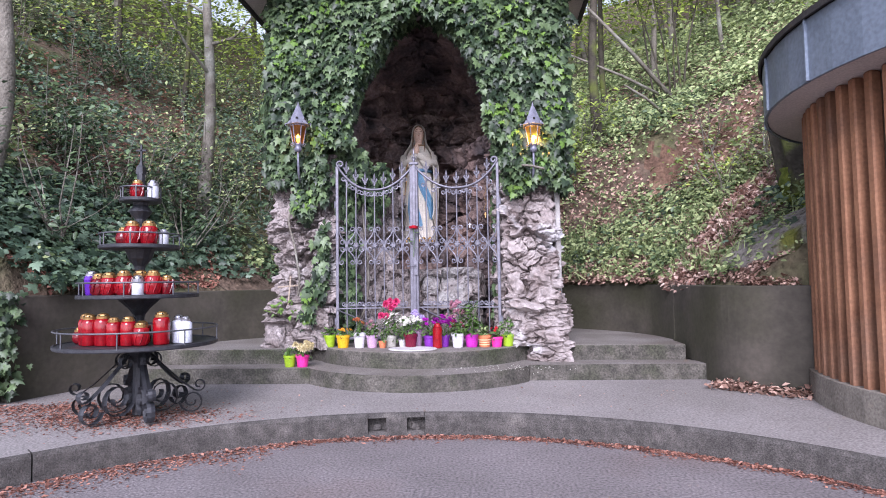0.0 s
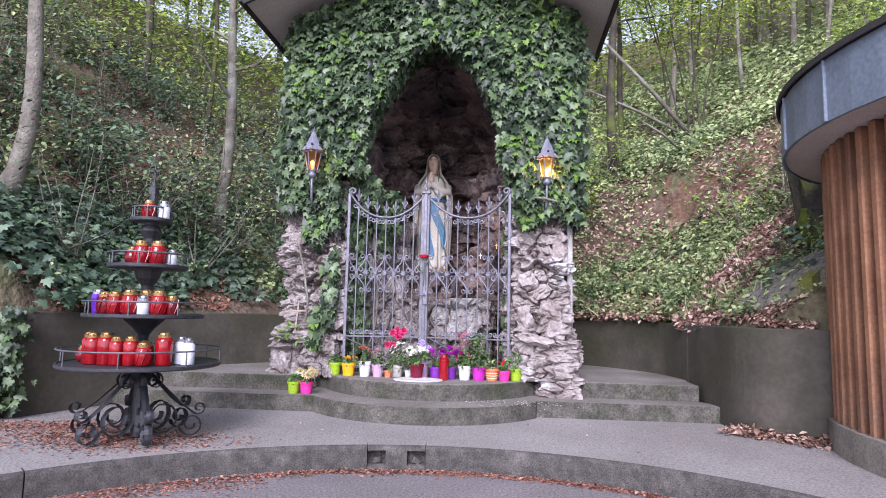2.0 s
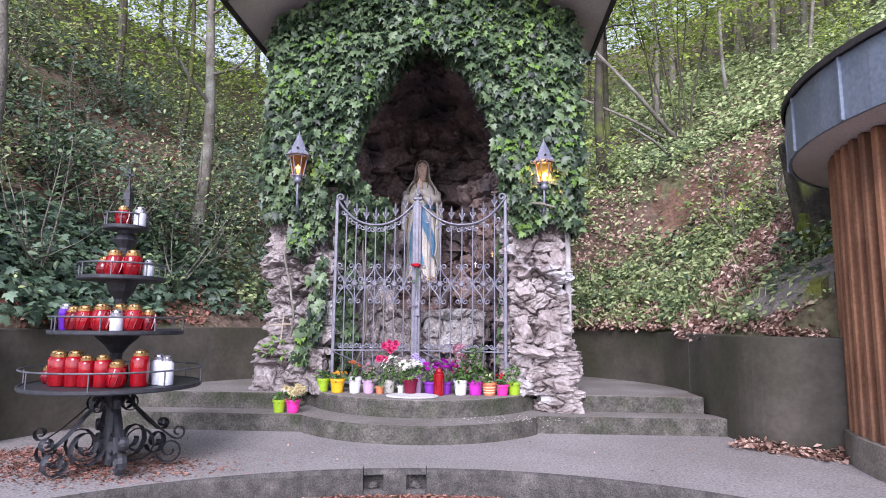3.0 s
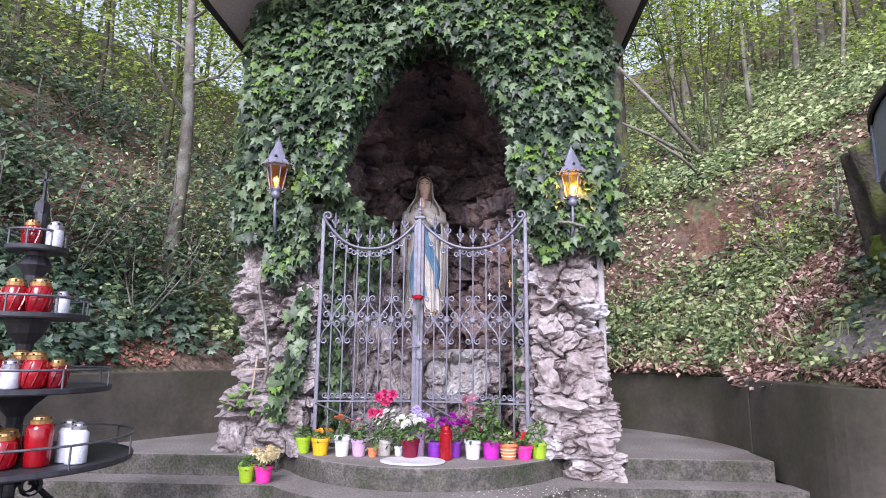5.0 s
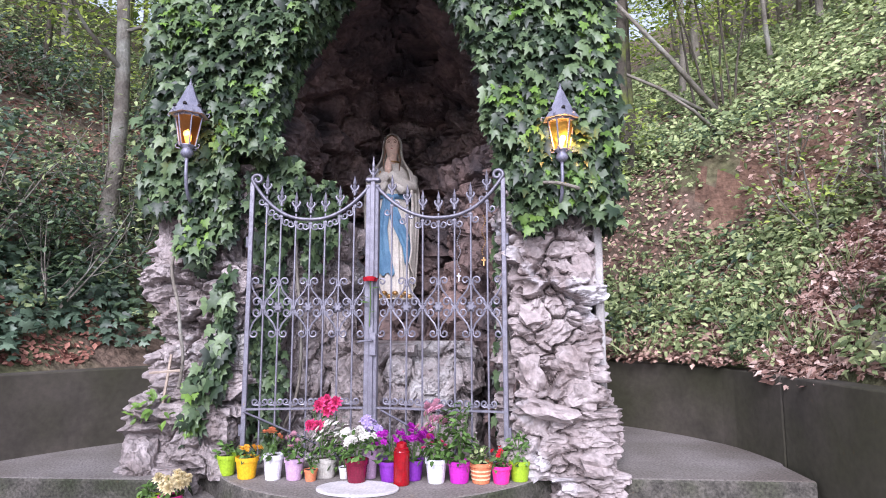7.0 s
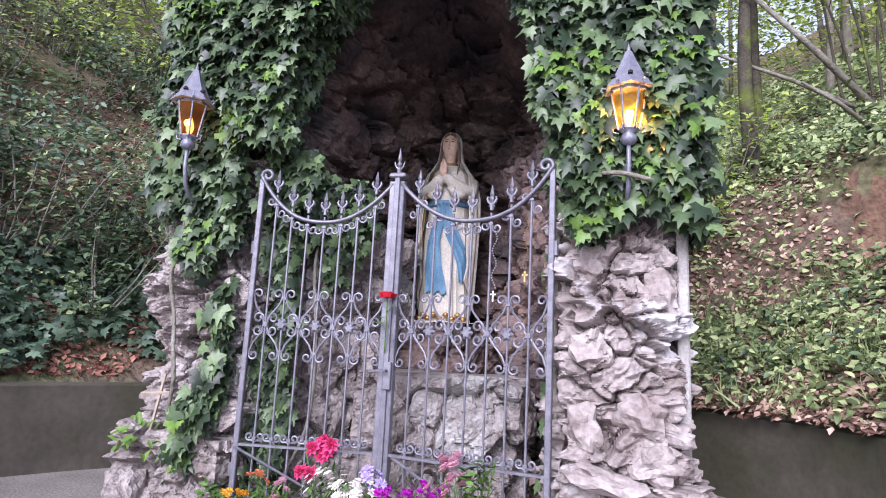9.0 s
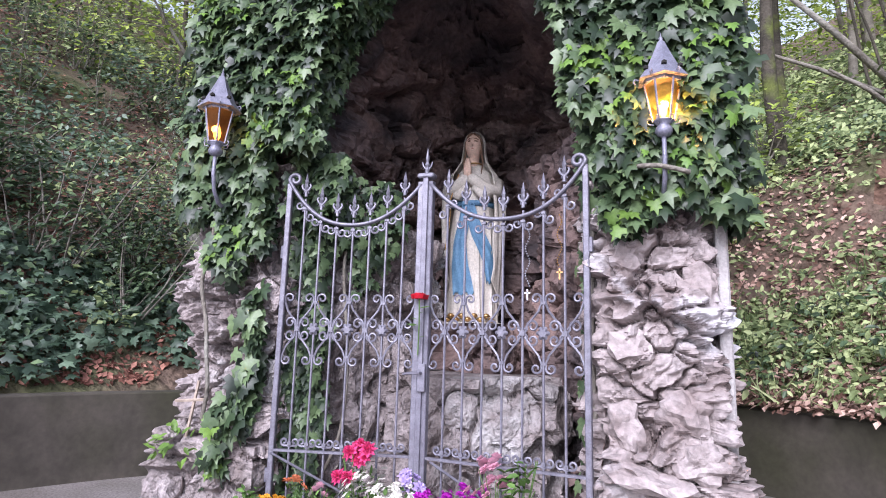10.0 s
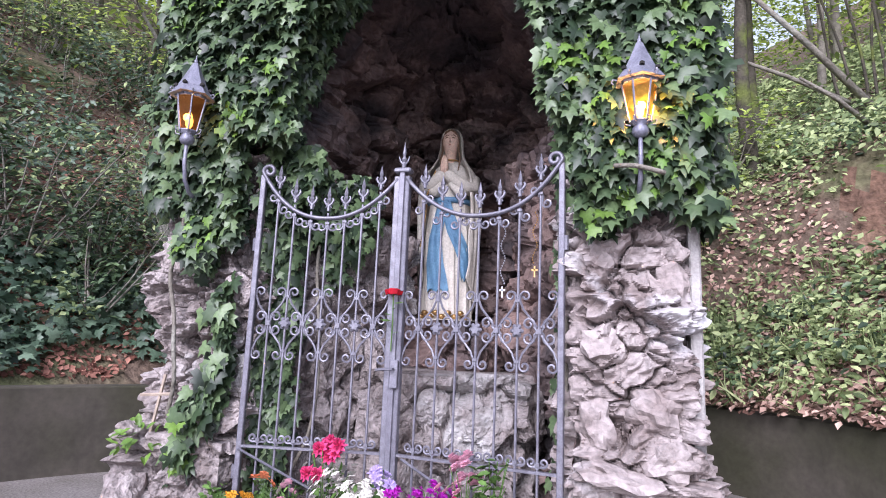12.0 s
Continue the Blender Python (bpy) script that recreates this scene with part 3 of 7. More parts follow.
# core masonry: two piers and the wall over the arch
for sgn in (-1, 1):
    g = Geo()
    g.box((sgn * (HALF + 1.06) / 2, FRONT + 0.72, (TOP_Z + 2.4) / 2), (HALF - 1.06 - 0.10, 1.18, 2.4 - TOP_Z), ch=0.02)
    part("pier_core", g, M_MORTAR, grotto)
    g = Geo()
    z0 = 0.9 if sgn > 0 else 2.6
    g.box((sgn * (HALF - 0.012), FRONT + 0.65, (z0 + 4.7) / 2), (0.06, 1.20, 4.7 - z0), ch=0.01)
    part("side_slab", g, M_PALE, grotto, "pale smooth rendered side face")
g = Geo()
out = []
for i in range(45):
    z = 2.3 + 2.12 * i / 44
    w, c = opening(z)
    out.append((c + w + 0.04, z))
edge = [(HALF - 0.045, 2.3)] + [(HALF - 0.045, 4.8), (-HALF + 0.045, 4.8), (-HALF + 0.045, 2.3)]
left = []
for i in range(45):
    z = 2.3 + 2.12 * i / 44
    w, c = opening(z)
    left.append((c - w - 0.04, z))
vs, fs = [], []
for y in (FRONT + 0.1, FRONT + 0.2):
    for q, far in ((left, -HALF + 0.045), (out, HALF - 0.045)):
        for x, z in q:
            vs += [(x, y, z), (far, y, z)]
k = 90
for y in range(2):
    for side in range(2):
        o = y * 2 * k + side * k
        fs += [(o + 2 * i, o + 2 * i + 1, o + 2 * i + 3, o + 2 * i + 2) for i in range(44)]
for side in range(2):
    o = side * k
    fs += [(o + 2 * i, o + 2 * i + 2, 2 * k + o + 2 * i + 2, 2 * k + o + 2 * i) for i in range(44)]
top = len(vs)
vs += [(sx * (HALF - 0.045), y, z) for y in (FRONT + 0.1, FRONT + 0.2) for sx in (-1, 1) for z in (4.42, 4.78)]
fs += [(top, top + 2, top + 3, top + 1), (top + 4, top + 5, top + 7, top + 6), (top, top + 4, top + 6, top + 2)]
g.add(vs, fs)
part("arch_wall", g, M_MORTAR, grotto)
for name, c, size in (("rear_wall", (0, 9.34, 2.9), (2 * HALF, 0.2, 4.8)), ("side_wall", (-1.5, 8.40, 2.9), (0.2, 1.66, 4.8)), ("side_wall", (1.5, 8.40, 2.9), (0.2, 1.66, 4.8)), ("ceiling_slab", (0, 8.16, 4.80), (2.78, 2.14, 0.12))):
    part(name, Geo().box(c, size), M_MORTAR, grotto)


def broken(q):
    """Relief of broken rock: tilted facets of two sizes, cracks, ridges and pits."""
    q = q + 0.36 * Vector(noise.noise_vector(q * 0.7)) + 0.2 * Vector(noise.noise_vector(q * 2.3))
    dd, pp = noise.voronoi(q)
    c = pp[0]
    grad = Vector(noise.noise_vector(c * 5.13))
    h = 0.05 + 0.95 * noise.noise(c * 3.7) + 1.15 * grad.dot(q - c) - 0.6 * max(0, 0.13 - (dd[1] - dd[0])) / 0.13
    d2, p2 = noise.voronoi(q * 2.3)
    h += 0.28 * noise.noise(p2[0] * 3.1) + 0.35 * Vector(noise.noise_vector(p2[0] * 4.7)).dot(q * 2.3 - p2[0])
    h += 0.4 * noise.noise(q * 0.45) + 0.34 * abs(noise.noise(q * 2.6)) + 0.15 * noise.noise(q * 6.0) + 0.20 * abs(math.sin(1.7 * q.z + 0.5 * q.x + 3 * noise.noise(q * 0.5)))
    return h - 2.6 * max(0, noise.noise(q * 0.95 + Vector((9, 4, 2))) - 0.24), grad


# niche: hollow of reddish broken rock, the recess's shade partly put into its colour
g = Geo()
na, nh = 170, 190
vs = []
for j in range(nh + 1):
    z = TOP_Z - 0.02 + (4.75 - TOP_Z) * j / nh
    w, c = opening(min(z, 4.38))
    w = max(w, 0.05) + 0.05
    if z > 2.3:
        w += 0.10
    deep = 2.15 - 1.35 * smoothstep((z - 3.75) / 0.85)
    for i in range(na + 1):
        a = math.pi * i / na
        p = Vector((c + w * (abs(math.cos(a)) ** 0.8) * (1 if a < math.pi / 2 else -1), FRONT + 0.03 + deep * math.sin(a) ** 0.55, z))
        n_ = Vector((-math.cos(a), -math.sin(a), -0.2)).normalized()
        q = Vector((p.x * 3.2, p.y * 3.2, p.z * 4.6))
        h = 0.17 * broken(q * 0.8)[0] + 0.08 * noise.noise(p * 1.1)
        edge = min(1, 0.35 + 6 * math.sin(a)) * (0.6 if z < 2.3 else 1)
        vs.append(p + n_ * h * edge)
g.add(vs, [(j * (na + 1) + i, j * (na + 1) + i + 1, (j + 1) * (na + 1) + i + 1, (j + 1) * (na + 1) + i) for j in range(nh) for i in range(na)])
part("niche", g, M_NICHESHADE, grotto, "reddish broken rock hollow, darkened in colour for its shade")


def crag(g, line, z0, z1, seed, amp=0.125, cell=(4.6, 6.2), step=0.0095, cap=True, mi=0):
    """A broken rock face along a plan line: tilted facets from split cells, with ridges and pits."""
    pts = [Vector(p) for p in line]
    lens = [0]
    for a, b in zip(pts, pts[1:]):
        lens.append(lens[-1] + (b - a).length)
    nu, nv = int(lens[-1] / step), int((z1 - z0) / step)
    off = Vector((seed * 3.7, seed * 1.3, seed * 2.1))
    vs = []
    for j in range(nv + 1):
        z = z0 + (z1 - z0) * j / nv
        for i in range(nu + 1):
            s = lens[-1] * i / nu
            k = max(0, min(len(pts) - 2, next((q for q in range(len(pts) - 1) if s <= lens[q + 1]), len(pts) - 2)))
            t = (s - lens[k]) / (lens[k + 1] - lens[k])
            p2 = pts[k].lerp(pts[k + 1], t)
            # normals turned softly round the corners
            n0 = (pts[k + 1] - pts[k]).normalized()
            q0 = (pts[k] - pts[k - 1]).normalized() if k else n0
            q1 = (pts[k + 2] - pts[k + 1]).normalized() if k + 2 < len(pts) else n0
            tv = (q0 + n0).lerp(n0 * 2, min(1, 2 * t)) if t < 0.5 else (n0 * 2).lerp(q1 + n0, 2 * t - 1)
            tv.normalize()
            nn = Vector((tv.y, -tv.x, 0))
            q = Vector((p2.x * cell[0], p2.y * cell[0], z * cell[1])) + off
            h, grad = broken(q)
            h = max(h, -0.80 + 0.1 * h)
            v = Vector((p2.x, p2.y, z)) + nn * (amp * h)
            v.z += 0.25 * amp * grad.x
            vs.append(v)
    w = nu + 1
    fs = [(j * w + i, j * w + i + 1, (j + 1) * w + i + 1, (j + 1) * w + i) for j in range(nv) for i in range(nu)]
    if cap:
        k = len(vs)
        vs.append(Vector((sum(p.x for p in pts) / len(pts), sum(p.y for p in pts) / len(pts) + 0.1, z1)))
        fs += [(nv * w + i, nv * w + i + 1, k) for i in range(nu)]
    return g.add(vs, fs, mi)


Y = FRONT
part("rock_pier", crag(Geo(), [(0.97, Y + 0.75), (1.0, Y + 0.01), (1.575, Y - 0.01), (1.615, Y + 0.18)], 0.9, 2.5, 3), M_ROCK, grotto, "jagged pale limestone pier")
part("rock_plinth", crag(Geo(), [(0.95, Y + 0.3), (0.96, Y - 0.07), (1.70, Y - 0.09), (1.72, Y + 0.3)], 0.50, 0.95, 5, 0.09, (3.5, 7)), M_ROCK, grotto, "rough stone plinth")
part("rock_plinth", crag(Geo(), [(1.25, Y + 0.1), (1.28, Y - 0.15), (1.70, Y - 0.16), (1.73, Y + 0.1)], 0.33, 0.53, 6, 0.07, (4, 8)), M_ROCK, grotto)
part("rock_pier", crag(Geo(), [(-1.70, Y + 0.7), (-1.69, Y + 0.03), (-0.97, Y + 0.02), (-0.95, Y + 0.75)], 0.9, 2.75, 11, 0.13), M_ROCKGREY, grotto, "jagged grey limestone pier")
part("rock_plinth", crag(Geo(), [(-1.78, Y + 0.5), (-1.74, Y - 0.14), (-1.02, Y - 0.10), (-1.0, Y + 0.3)], 0.50, 0.95, 13, 0.10, (3.5, 5)), M_ROCKGREY, grotto)
part("rock_plinth", crag(Geo(), [(-1.74, Y + 0.1), (-1.70, Y - 0.24), (-1.28, Y - 0.2), (-1.26, Y + 0.1)], 0.33, 0.55, 14, 0.08, (4, 6)), M_ROCKGREY, grotto)
part("rock_ledge", crag(Geo(), [(-0.66, 8.2), (-0.42, 7.36), (0.05, 7.2), (0.62, 7.34), (0.8, 8.2)], TOP_Z - 0.02, 1.40, 17, 0.15, (3.4, 2.6), 0.014), M_ROCKGREY, grotto, "grey rock ledge under the statue")
part("rock_jamb", crag(Geo(), [(-1.0, 7.06), (-0.74, 7.20), (-0.46, 7.52), (-0.36, 8.3)], TOP_Z - 0.02, 2.45, 19, 0.12, (3.6, 3.0), 0.014), M_ROCKGREY, grotto)
# this jamb and the seat share the niche rock's painted shade
part("rock_jamb", crag(Geo(), [(0.42, 8.5), (0.80, 7.8), (0.97, 7.2)], TOP_Z - 0.02, 3.15, 23, 0.15, (2.8, 3.2), 0.018), M_NICHESHADE, grotto)
part("rock_seat", crag(Geo(), [(-0.6, 8.7), (-0.42, 8.05), (0.15, 7.95), (0.42, 8.7)], 1.38, 1.765, 27, 0.10, (3, 4), 0.02), M_NICHESHADE, grotto)
# single stones that stand proud
for x, z, w, h, d, y, seed in ((1.16, 1.60, 0.27, 0.17, 0.2, -0.02, 1), (1.40, 1.28, 0.3, 0.16, 0.22, -0.03, 2), (1.12, 1.20, 0.2, 0.22, 0.2, -0.02, 3), (1.48, 1.05, 0.34, 0.13, 0.24, -0.06, 4), (1.2, 0.97, 0.42, 0.09, 0.3, -0.08, 5),
                             (1.5, 1.95, 0.2, 0.2, 0.2, 0.0, 6), (1.14, 2.08, 0.22, 0.14, 0.18, 0.0, 7), (1.55, 0.60, 0.28, 0.12, 0.24, -0.16, 8), (1.1, 0.56, 0.24, 0.11, 0.2, -0.12, 9),
                             (-1.66, 0.96, 0.26, 0.10, 0.3, -0.12, 10), (-1.28, 0.93, 0.46, 0.10, 0.28, -0.12, 11), (-1.62, 0.62, 0.22, 0.2, 0.24, -0.2, 12), (-1.5, 1.62, 0.26, 0.14, 0.2, 0.0, 13), (-1.52, 2.05, 0.28, 0.15, 0.2, -0.01, 14),
                             (-1.36, 0.45, 0.28, 0.14, 0.2, -0.24, 15), (-1.12, 1.72, 0.18, 0.13, 0.18, 0.0, 16), (-1.5, 1.32, 0.24, 0.12, 0.2, -0.01, 17)):
    part("stone", stone(Geo(), (x, Y + y + 0.05, z), (0.9 * w, d, 1.45 * h), 700 + seed, rough=0.13, tilt=0.25 * math.sin(seed * 2.3)), M_ROCK if x > 0 else M_ROCKGREY, grotto)
g = Geo()
g.box((0.03, 8.3, 0.95), (1.0, 0.7, 0.86), ch=0.05)
part("ledge_core", g, M_MORTAR, grotto)

# gable wall top and roof with overhanging eaves
g = Geo()
g.add([(x, y, z) for y in (FRONT + 0.1, FRONT + 0.2) for x, z in ((-HALF + 0.05, 4.78), (HALF - 0.05, 4.78), (0, 5.44))], [(0, 1, 2), (5, 4, 3), (0, 3, 4, 1), (1, 4, 5, 2), (2, 5, 3, 0)])
part("gable", g, M_MORTAR, grotto)
PITCH = math.atan2(0.86, 2.06)
for sgn in (-1, 1):
    m = pose(sgn * 1.03, 6.95, 5.12, 0, sgn * math.degrees(PITCH), 0)
    part("roof_slope", Geo().box((0, 0, 0), (2.232, 1.76, 0.06)), M_SOFFIT, grotto, "pale underside of the overhanging roof", m=m)
    part("roof_covering", Geo().box((0, 0, 0.06), (2.29, 1.86, 0.05)), M_ROOFDARK, grotto, m=m)
    part("eaves_board", Geo().box((sgn * 2.075, 6.95, 4.70), (0.05, 1.84, 0.15), ch=0.008), M_ROOFDARK, grotto, "dark eaves board")
    part("verge_board", Geo().box((0, -0.91, -0.02), (2.25, 0.04, 0.16), ch=0.006), M_ROOFDARK, grotto, m=m)

# ---- iron gate ----
GATE_Y = 6.72
gate = thing("iron_gate", "closed grey wrought-iron double gate with scrolls and spear finials", "gate", pose(0, GATE_Y, 0))


def rail_z(u):
    """Height of the hanging top rail; u from 0 at the hinge side to 1 at the meeting stile."""
    return 2.325 + (0.285 if u < 0.5 else 0.26) * abs(2 * u - 1) ** (2.5 if u < 0.5 else 2.1)


def spear():
    g = Geo()
    g.tube([(0, 0, -0.02), (0, 0, 0.01)], 0.011, 6)
    g.lathe([(0.006, 0.02), (0.015, 0.045), (0.010, 0.062), (0.014, 0.078), (0.001, 0.135)], n=6)
    for s in (-1, 1):
        g.tube([(0, 0, 0.012), (s * 0.020, 0, 0.030), (s * 0.029, 0, 0.048), (s * 0.024, 0, 0.062), (s * 0.016, 0, 0.058)], [0.008, 0.009, 0.008, 0.006, 0.003], 6)
        g.tube([(0, 0, 0.02), (s * 0.014, 0, 0.010), (s * 0.018, 0, 0.0)], [0.006, 0.005, 0.003], 5)
    return g


def flat_scroll(pts, r=0.0068):
    return Geo().tube(pts, r, 5, flat=0.8)


GATE_IN, GATE_X = 0.15, -0.037    # the meeting stile lies behind the hinge line


def gate_leaf(x0, x1):
    """x0 is the hinge side."""
    s = 1 if x1 > x0 else -1
    w = abs(x1 - x0)
    before = set(gate.children)
    g = Geo()
    g.box((x0, 0, (0.55 + 2.60) / 2), (0.034, 0.034, 2.05), ch=0.004)
    part("hinge_post", g, M_IRON, gate)
    for z in (0.8, 2.15):
        part("hinge", Geo().tube([(x0 - s * 0.02, 0, z - 0.04), (x0 - s * 0.02, 0, z + 0.04)], 0.016, 8), M_IRON, gate)
    g = Geo()
    g.box((x1, -0.005, (0.58 + 2.6) / 2), (0.042, 0.04, 2.02), ch=0.004)
    part("stile", g, M_IRON, gate)
    # hanging top rail with a scroll at the hinge end
    line = [(x0 + s * w * u / 24, -0.012, rail_z(u / 24)) for u in range(25)]
    curl = [p for p in reversed(spiral((x0 + s * 0.038, -0.012, rail_z(0) + 0.012), 0.042, 1.1, math.pi if s > 0 else 0, -s, grow=0.3))]
    g = Geo()
    g.tube(curl + line, 0.0135, 6, flat=1.3)
    part("top_rail", g, M_IRON, gate, smooth=True)
    g = Geo()
    g.box(((x0 + x1) / 2, 0, 0.945), (w, 0.03, 0.014))
    part("lower_rail", g, M_IRON, gate)
    part("bottom_rail", Geo().box(((x0 + x1) / 2, 0, 0.60), (w, 0.03, 0.03), ch=0.003), M_IRON, gate)
    n = 7
    gap = w / (n + 1)
    for k in range(1, n + 1):
        x = x0 + s * gap * k
        top = rail_z(k / (n + 1)) + 0.035
        b = part("bar", Geo().tube([(x, 0, 0.60), (x, 0, top)], 0.0075, 6), M_IRON, gate)
        part("finial", spear(), M_IRON, b, "silvery spear finial", m=pose(x, 0, top + 0.035))
        # small paired scrolls hung under the top rail
        zt = rail_z(k / (n + 1)) - 0.03
        part("collar", Geo().box((x, 0, zt), (0.026, 0.022, 0.014)), M_IRON, gate)
        for h in (-1, 1):
            zz = rail_z((k + h * 0.33) / (n + 1)) - 0.045
            part("scroll", flat_scroll([(x, 0, zt), (x + h * 0.012, 0, zt - 0.018)] + spiral((x + h * 0.036, 0, zz - 0.006), 0.028, 1.1, math.pi if h > 0 else 0, h, grow=0.35)), M_IRON, gate)
        # lower band
        part("collar", Geo().box((x, 0, 0.985), (0.024, 0.02, 0.02)), M_IRON, gate)
        for h in (-1, 1):
            part("scroll", flat_scroll([(x, 0, 0.965), (x + h * 0.012, 0, 0.972)] + spiral((x + h * 0.033, 0, 0.995), 0.025, 1.15, -math.pi / 2 - h * 0.5, h, grow=0.3)), M_IRON, gate)
    # middle band: heart scrolls round rosettes on every second bar
    zc = 1.67
    for k in (0, 2, 4, 6, 8):
        if k in (0, 8):
            continue
        x = x0 + s * gap * k
        g = Geo()
        lobes = [(0.027 + 0.013 * abs(math.cos(3 * 2 * math.pi * q / 36)), 2 * math.pi * q / 36) for q in range(36)]
        g.add([(0, -0.012, 0)] + [(lr * math.cos(la), 0, lr * math.sin(la)) for lr, la in lobes] + [(lr * 0.6 * math.cos(la), -0.012, lr * 0.6 * math.sin(la)) for lr, la in lobes],
              [(0, 37 + q, 37 + (q + 1) % 36) for q in range(36)] + [(1 + q, 1 + (q + 1) % 36, 37 + (q + 1) % 36, 37 + q) for q in range(36)] + [tuple(range(36, 0, -1))])
        part("rosette", g, M_IRON, gate, "small flower rosette", m=pose(x, -0.012, zc))
        for up in (-1, 1):
            part("collar", Geo().box((x, 0, zc + up * 0.165), (0.026, 0.022, 0.016)), M_IRON, gate)
            for h in (-1, 1):
                body = [(x + h * 0.013, 0, zc + up * 0.185), (x + h * 0.012, 0, zc + up * 0.165), (x + h * 0.03, 0, zc + up * 0.12), (x + h * 0.075, 0, zc + up * 0.065), (x + h * (gap - 0.012), 0, zc + up * 0.02)]
                head = list(reversed(spiral((x + h * 0.042, 0, zc + up * 0.19), 0.03, 1.05, math.pi if h > 0 else 0, -h * up, grow=0.35)))
                part("scroll", flat_scroll(head + [Vector(p) for p in body]), M_IRON, gate)
                part("scroll", flat_scroll([(x + h * (gap - 0.010), 0, zc)] + spiral((x + h * 0.062, 0, zc + up * 0.038), 0.036, 1.25, (0 if h > 0 else math.pi) - h * up * 0.5, h * up, grow=0.3)), M_IRON, gate)
    for k in (1, 3, 5, 7):
        part("collar", Geo().box((x0 + s * gap * k, 0, zc), (0.028, 0.022, 0.03)), M_IRON, gate)
    # half hearts at the two ends
    for xe, h in ((x0, s), (x1, -s)):
        for up in (-1, 1):
            body = [(xe + h * 0.02, 0, zc + up * 0.165), (xe + h * 0.04, 0, zc + up * 0.11), (xe + h * 0.075, 0, zc + up * 0.065), (xe + h * (gap - 0.012), 0, zc + up * 0.02)]
            head = list(reversed(spiral((xe + h * 0.048, 0, zc + up * 0.19), 0.03, 1.05, math.pi if h > 0 else 0, -h * up, grow=0.35)))
            part("scroll", flat_scroll(head + [Vector(p) for p in body]), M_IRON, gate)
            part("scroll", flat_scroll([(xe + h * (gap - 0.010), 0, zc)] + spiral((xe + h * 0.062, 0, zc + up * 0.038), 0.036, 1.25, (0 if h > 0 else math.pi) - h * up * 0.5, h * up, grow=0.3)), M_IRON, gate)
    # sloping brace of flat bar
    g = Geo()
    xa, xb = (-0.92, -0.40) if s > 0 else (0.04, 0.52)
    g.tube([(xa, -0.02, 0.93), (xb, -0.02, 0.70)], 0.008, 4, flat=1.8)
    part("brace", g, M_IRON, gate)
    swing = pose(x0, 0, 0, 0, 0, s * math.degrees(math.asin(GATE_IN / w))) @ pose(-x0, 0, 0)
    for ob in gate.children:
        if ob not in before:
            ob.matrix_basis = swing @ ob.matrix_basis


gate_leaf(-0.92, -0.056)
gate_leaf(0.945, -0.018)
g = Geo()
g.box((0.003, -0.03, 1.6), (0.034, 0.014, 2.06), ch=0.003)
part("cover_strip", g, M_IRON, gate, m=pose(GATE_X, GATE_IN, 0))
g = Geo()
g.box((0.003, -0.01, 2.635), (0.11, 0.07, 0.03), ch=0.008)
g.lathe([(0.012, 0.0), (0.016, 0.03), (0.010, 0.045), (0.018, 0.06), (0.008, 0.08), (0.013, 0.10), (0.001, 0.175)], (0.003, -0.01, 2.648), 8)
for s in (-1, 1):
    g.tube([(0.003, -0.01, 2.67), (0.003 + s * 0.025, -0.01, 2.70), (0.003 + s * 0.034, -0.01, 2.73)], [0.007, 0.006, 0.003], 5)
part("finial", g, M_IRON, gate, "spear finial on the meeting stile", m=pose(GATE_X, GATE_IN, 0))
g = Geo()
g.box((0.02, -0.045, 1.40), (0.05, 0.02, 0.16), ch=0.004)
g.tube([(0.02, -0.05, 1.43), (0.02, -0.085, 1.43), (-0.05, -0.088, 1.425), (-0.08, -0.088, 1.42)], 0.008, 6)
part("latch", g, M_IRON, gate, "lever latch", m=pose(GATE_X, GATE_IN, 0))

# rose tied to the gate
rose = thing("rose", "single red rose tied to the gate post", "flower", pose(GATE_X, GATE_Y + GATE_IN - 0.07, 1.86))
g = Geo()
for k in range(14):
    a, r = k * 2.4, 0.012 + 0.0022 * k
    q = Vector((r * math.cos(a), r * math.sin(a), 0.012 - 0.001 * k))
    t = Vector((-math.sin(a), math.cos(a), 0)) * (0.016 + 0.001 * k)
    u = Vector((math.cos(a) * 0.4, math.sin(a) * 0.4, 1)) * 0.026
    g.add([q - t, q + t, q + t * 1.1 + u, q - t * 1.1 + u], [(0, 1, 2, 3)])
part("bloom", g, P_RED, rose)
part("stem", Geo().tube([(0, 0, 0.01), (0.005, 0, -0.15), (-0.005, 0.02, -0.33)], 0.004, 5), M_STEM, rose)
for k in range(6):
    g = Geo()
    a = k * 1.1
    q, d = Vector((0, 0, -0.05 - 0.035 * k)), Vector((math.cos(a), -abs(math.sin(a)) * 0.5, 0.1)) * 0.075
    e = Vector((-d.y, d.x, 0.3 * d.x)) * 0.35
    g.add([q, q + d * 0.5 + e, q + d, q + d * 0.5 - e], [(0, 1, 2, 3)])
    part("leaf", g, M_STEM, rose)

# rosaries hung on the gate
for x, z, ln, c in ((0.80, 2.32, 0.30, M_GOLD), (0.62, 2.25, 0.34, M_SILVER)):
    g = Geo()
    yr = GATE_Y - 0.03 + GATE_IN * (0.945 - x) / 0.96
    for k in range(int(ln / 0.014)):
        g.lathe([(0.001, -0.006), (0.006, 0), (0.001, 0.006)], (x + 0.012 * math.sin(k * 0.6), yr, z - 0.014 * k), 5)
    g.box((x, yr, z - ln - 0.03), (0.008, 0.006, 0.06))
    g.box((x, yr, z - ln - 0.02), (0.032, 0.006, 0.008))
    make("rosary", g, c, label="thin bead rosary with a cross, hung on the gate", category="rosary", group="rosaries on the gate")

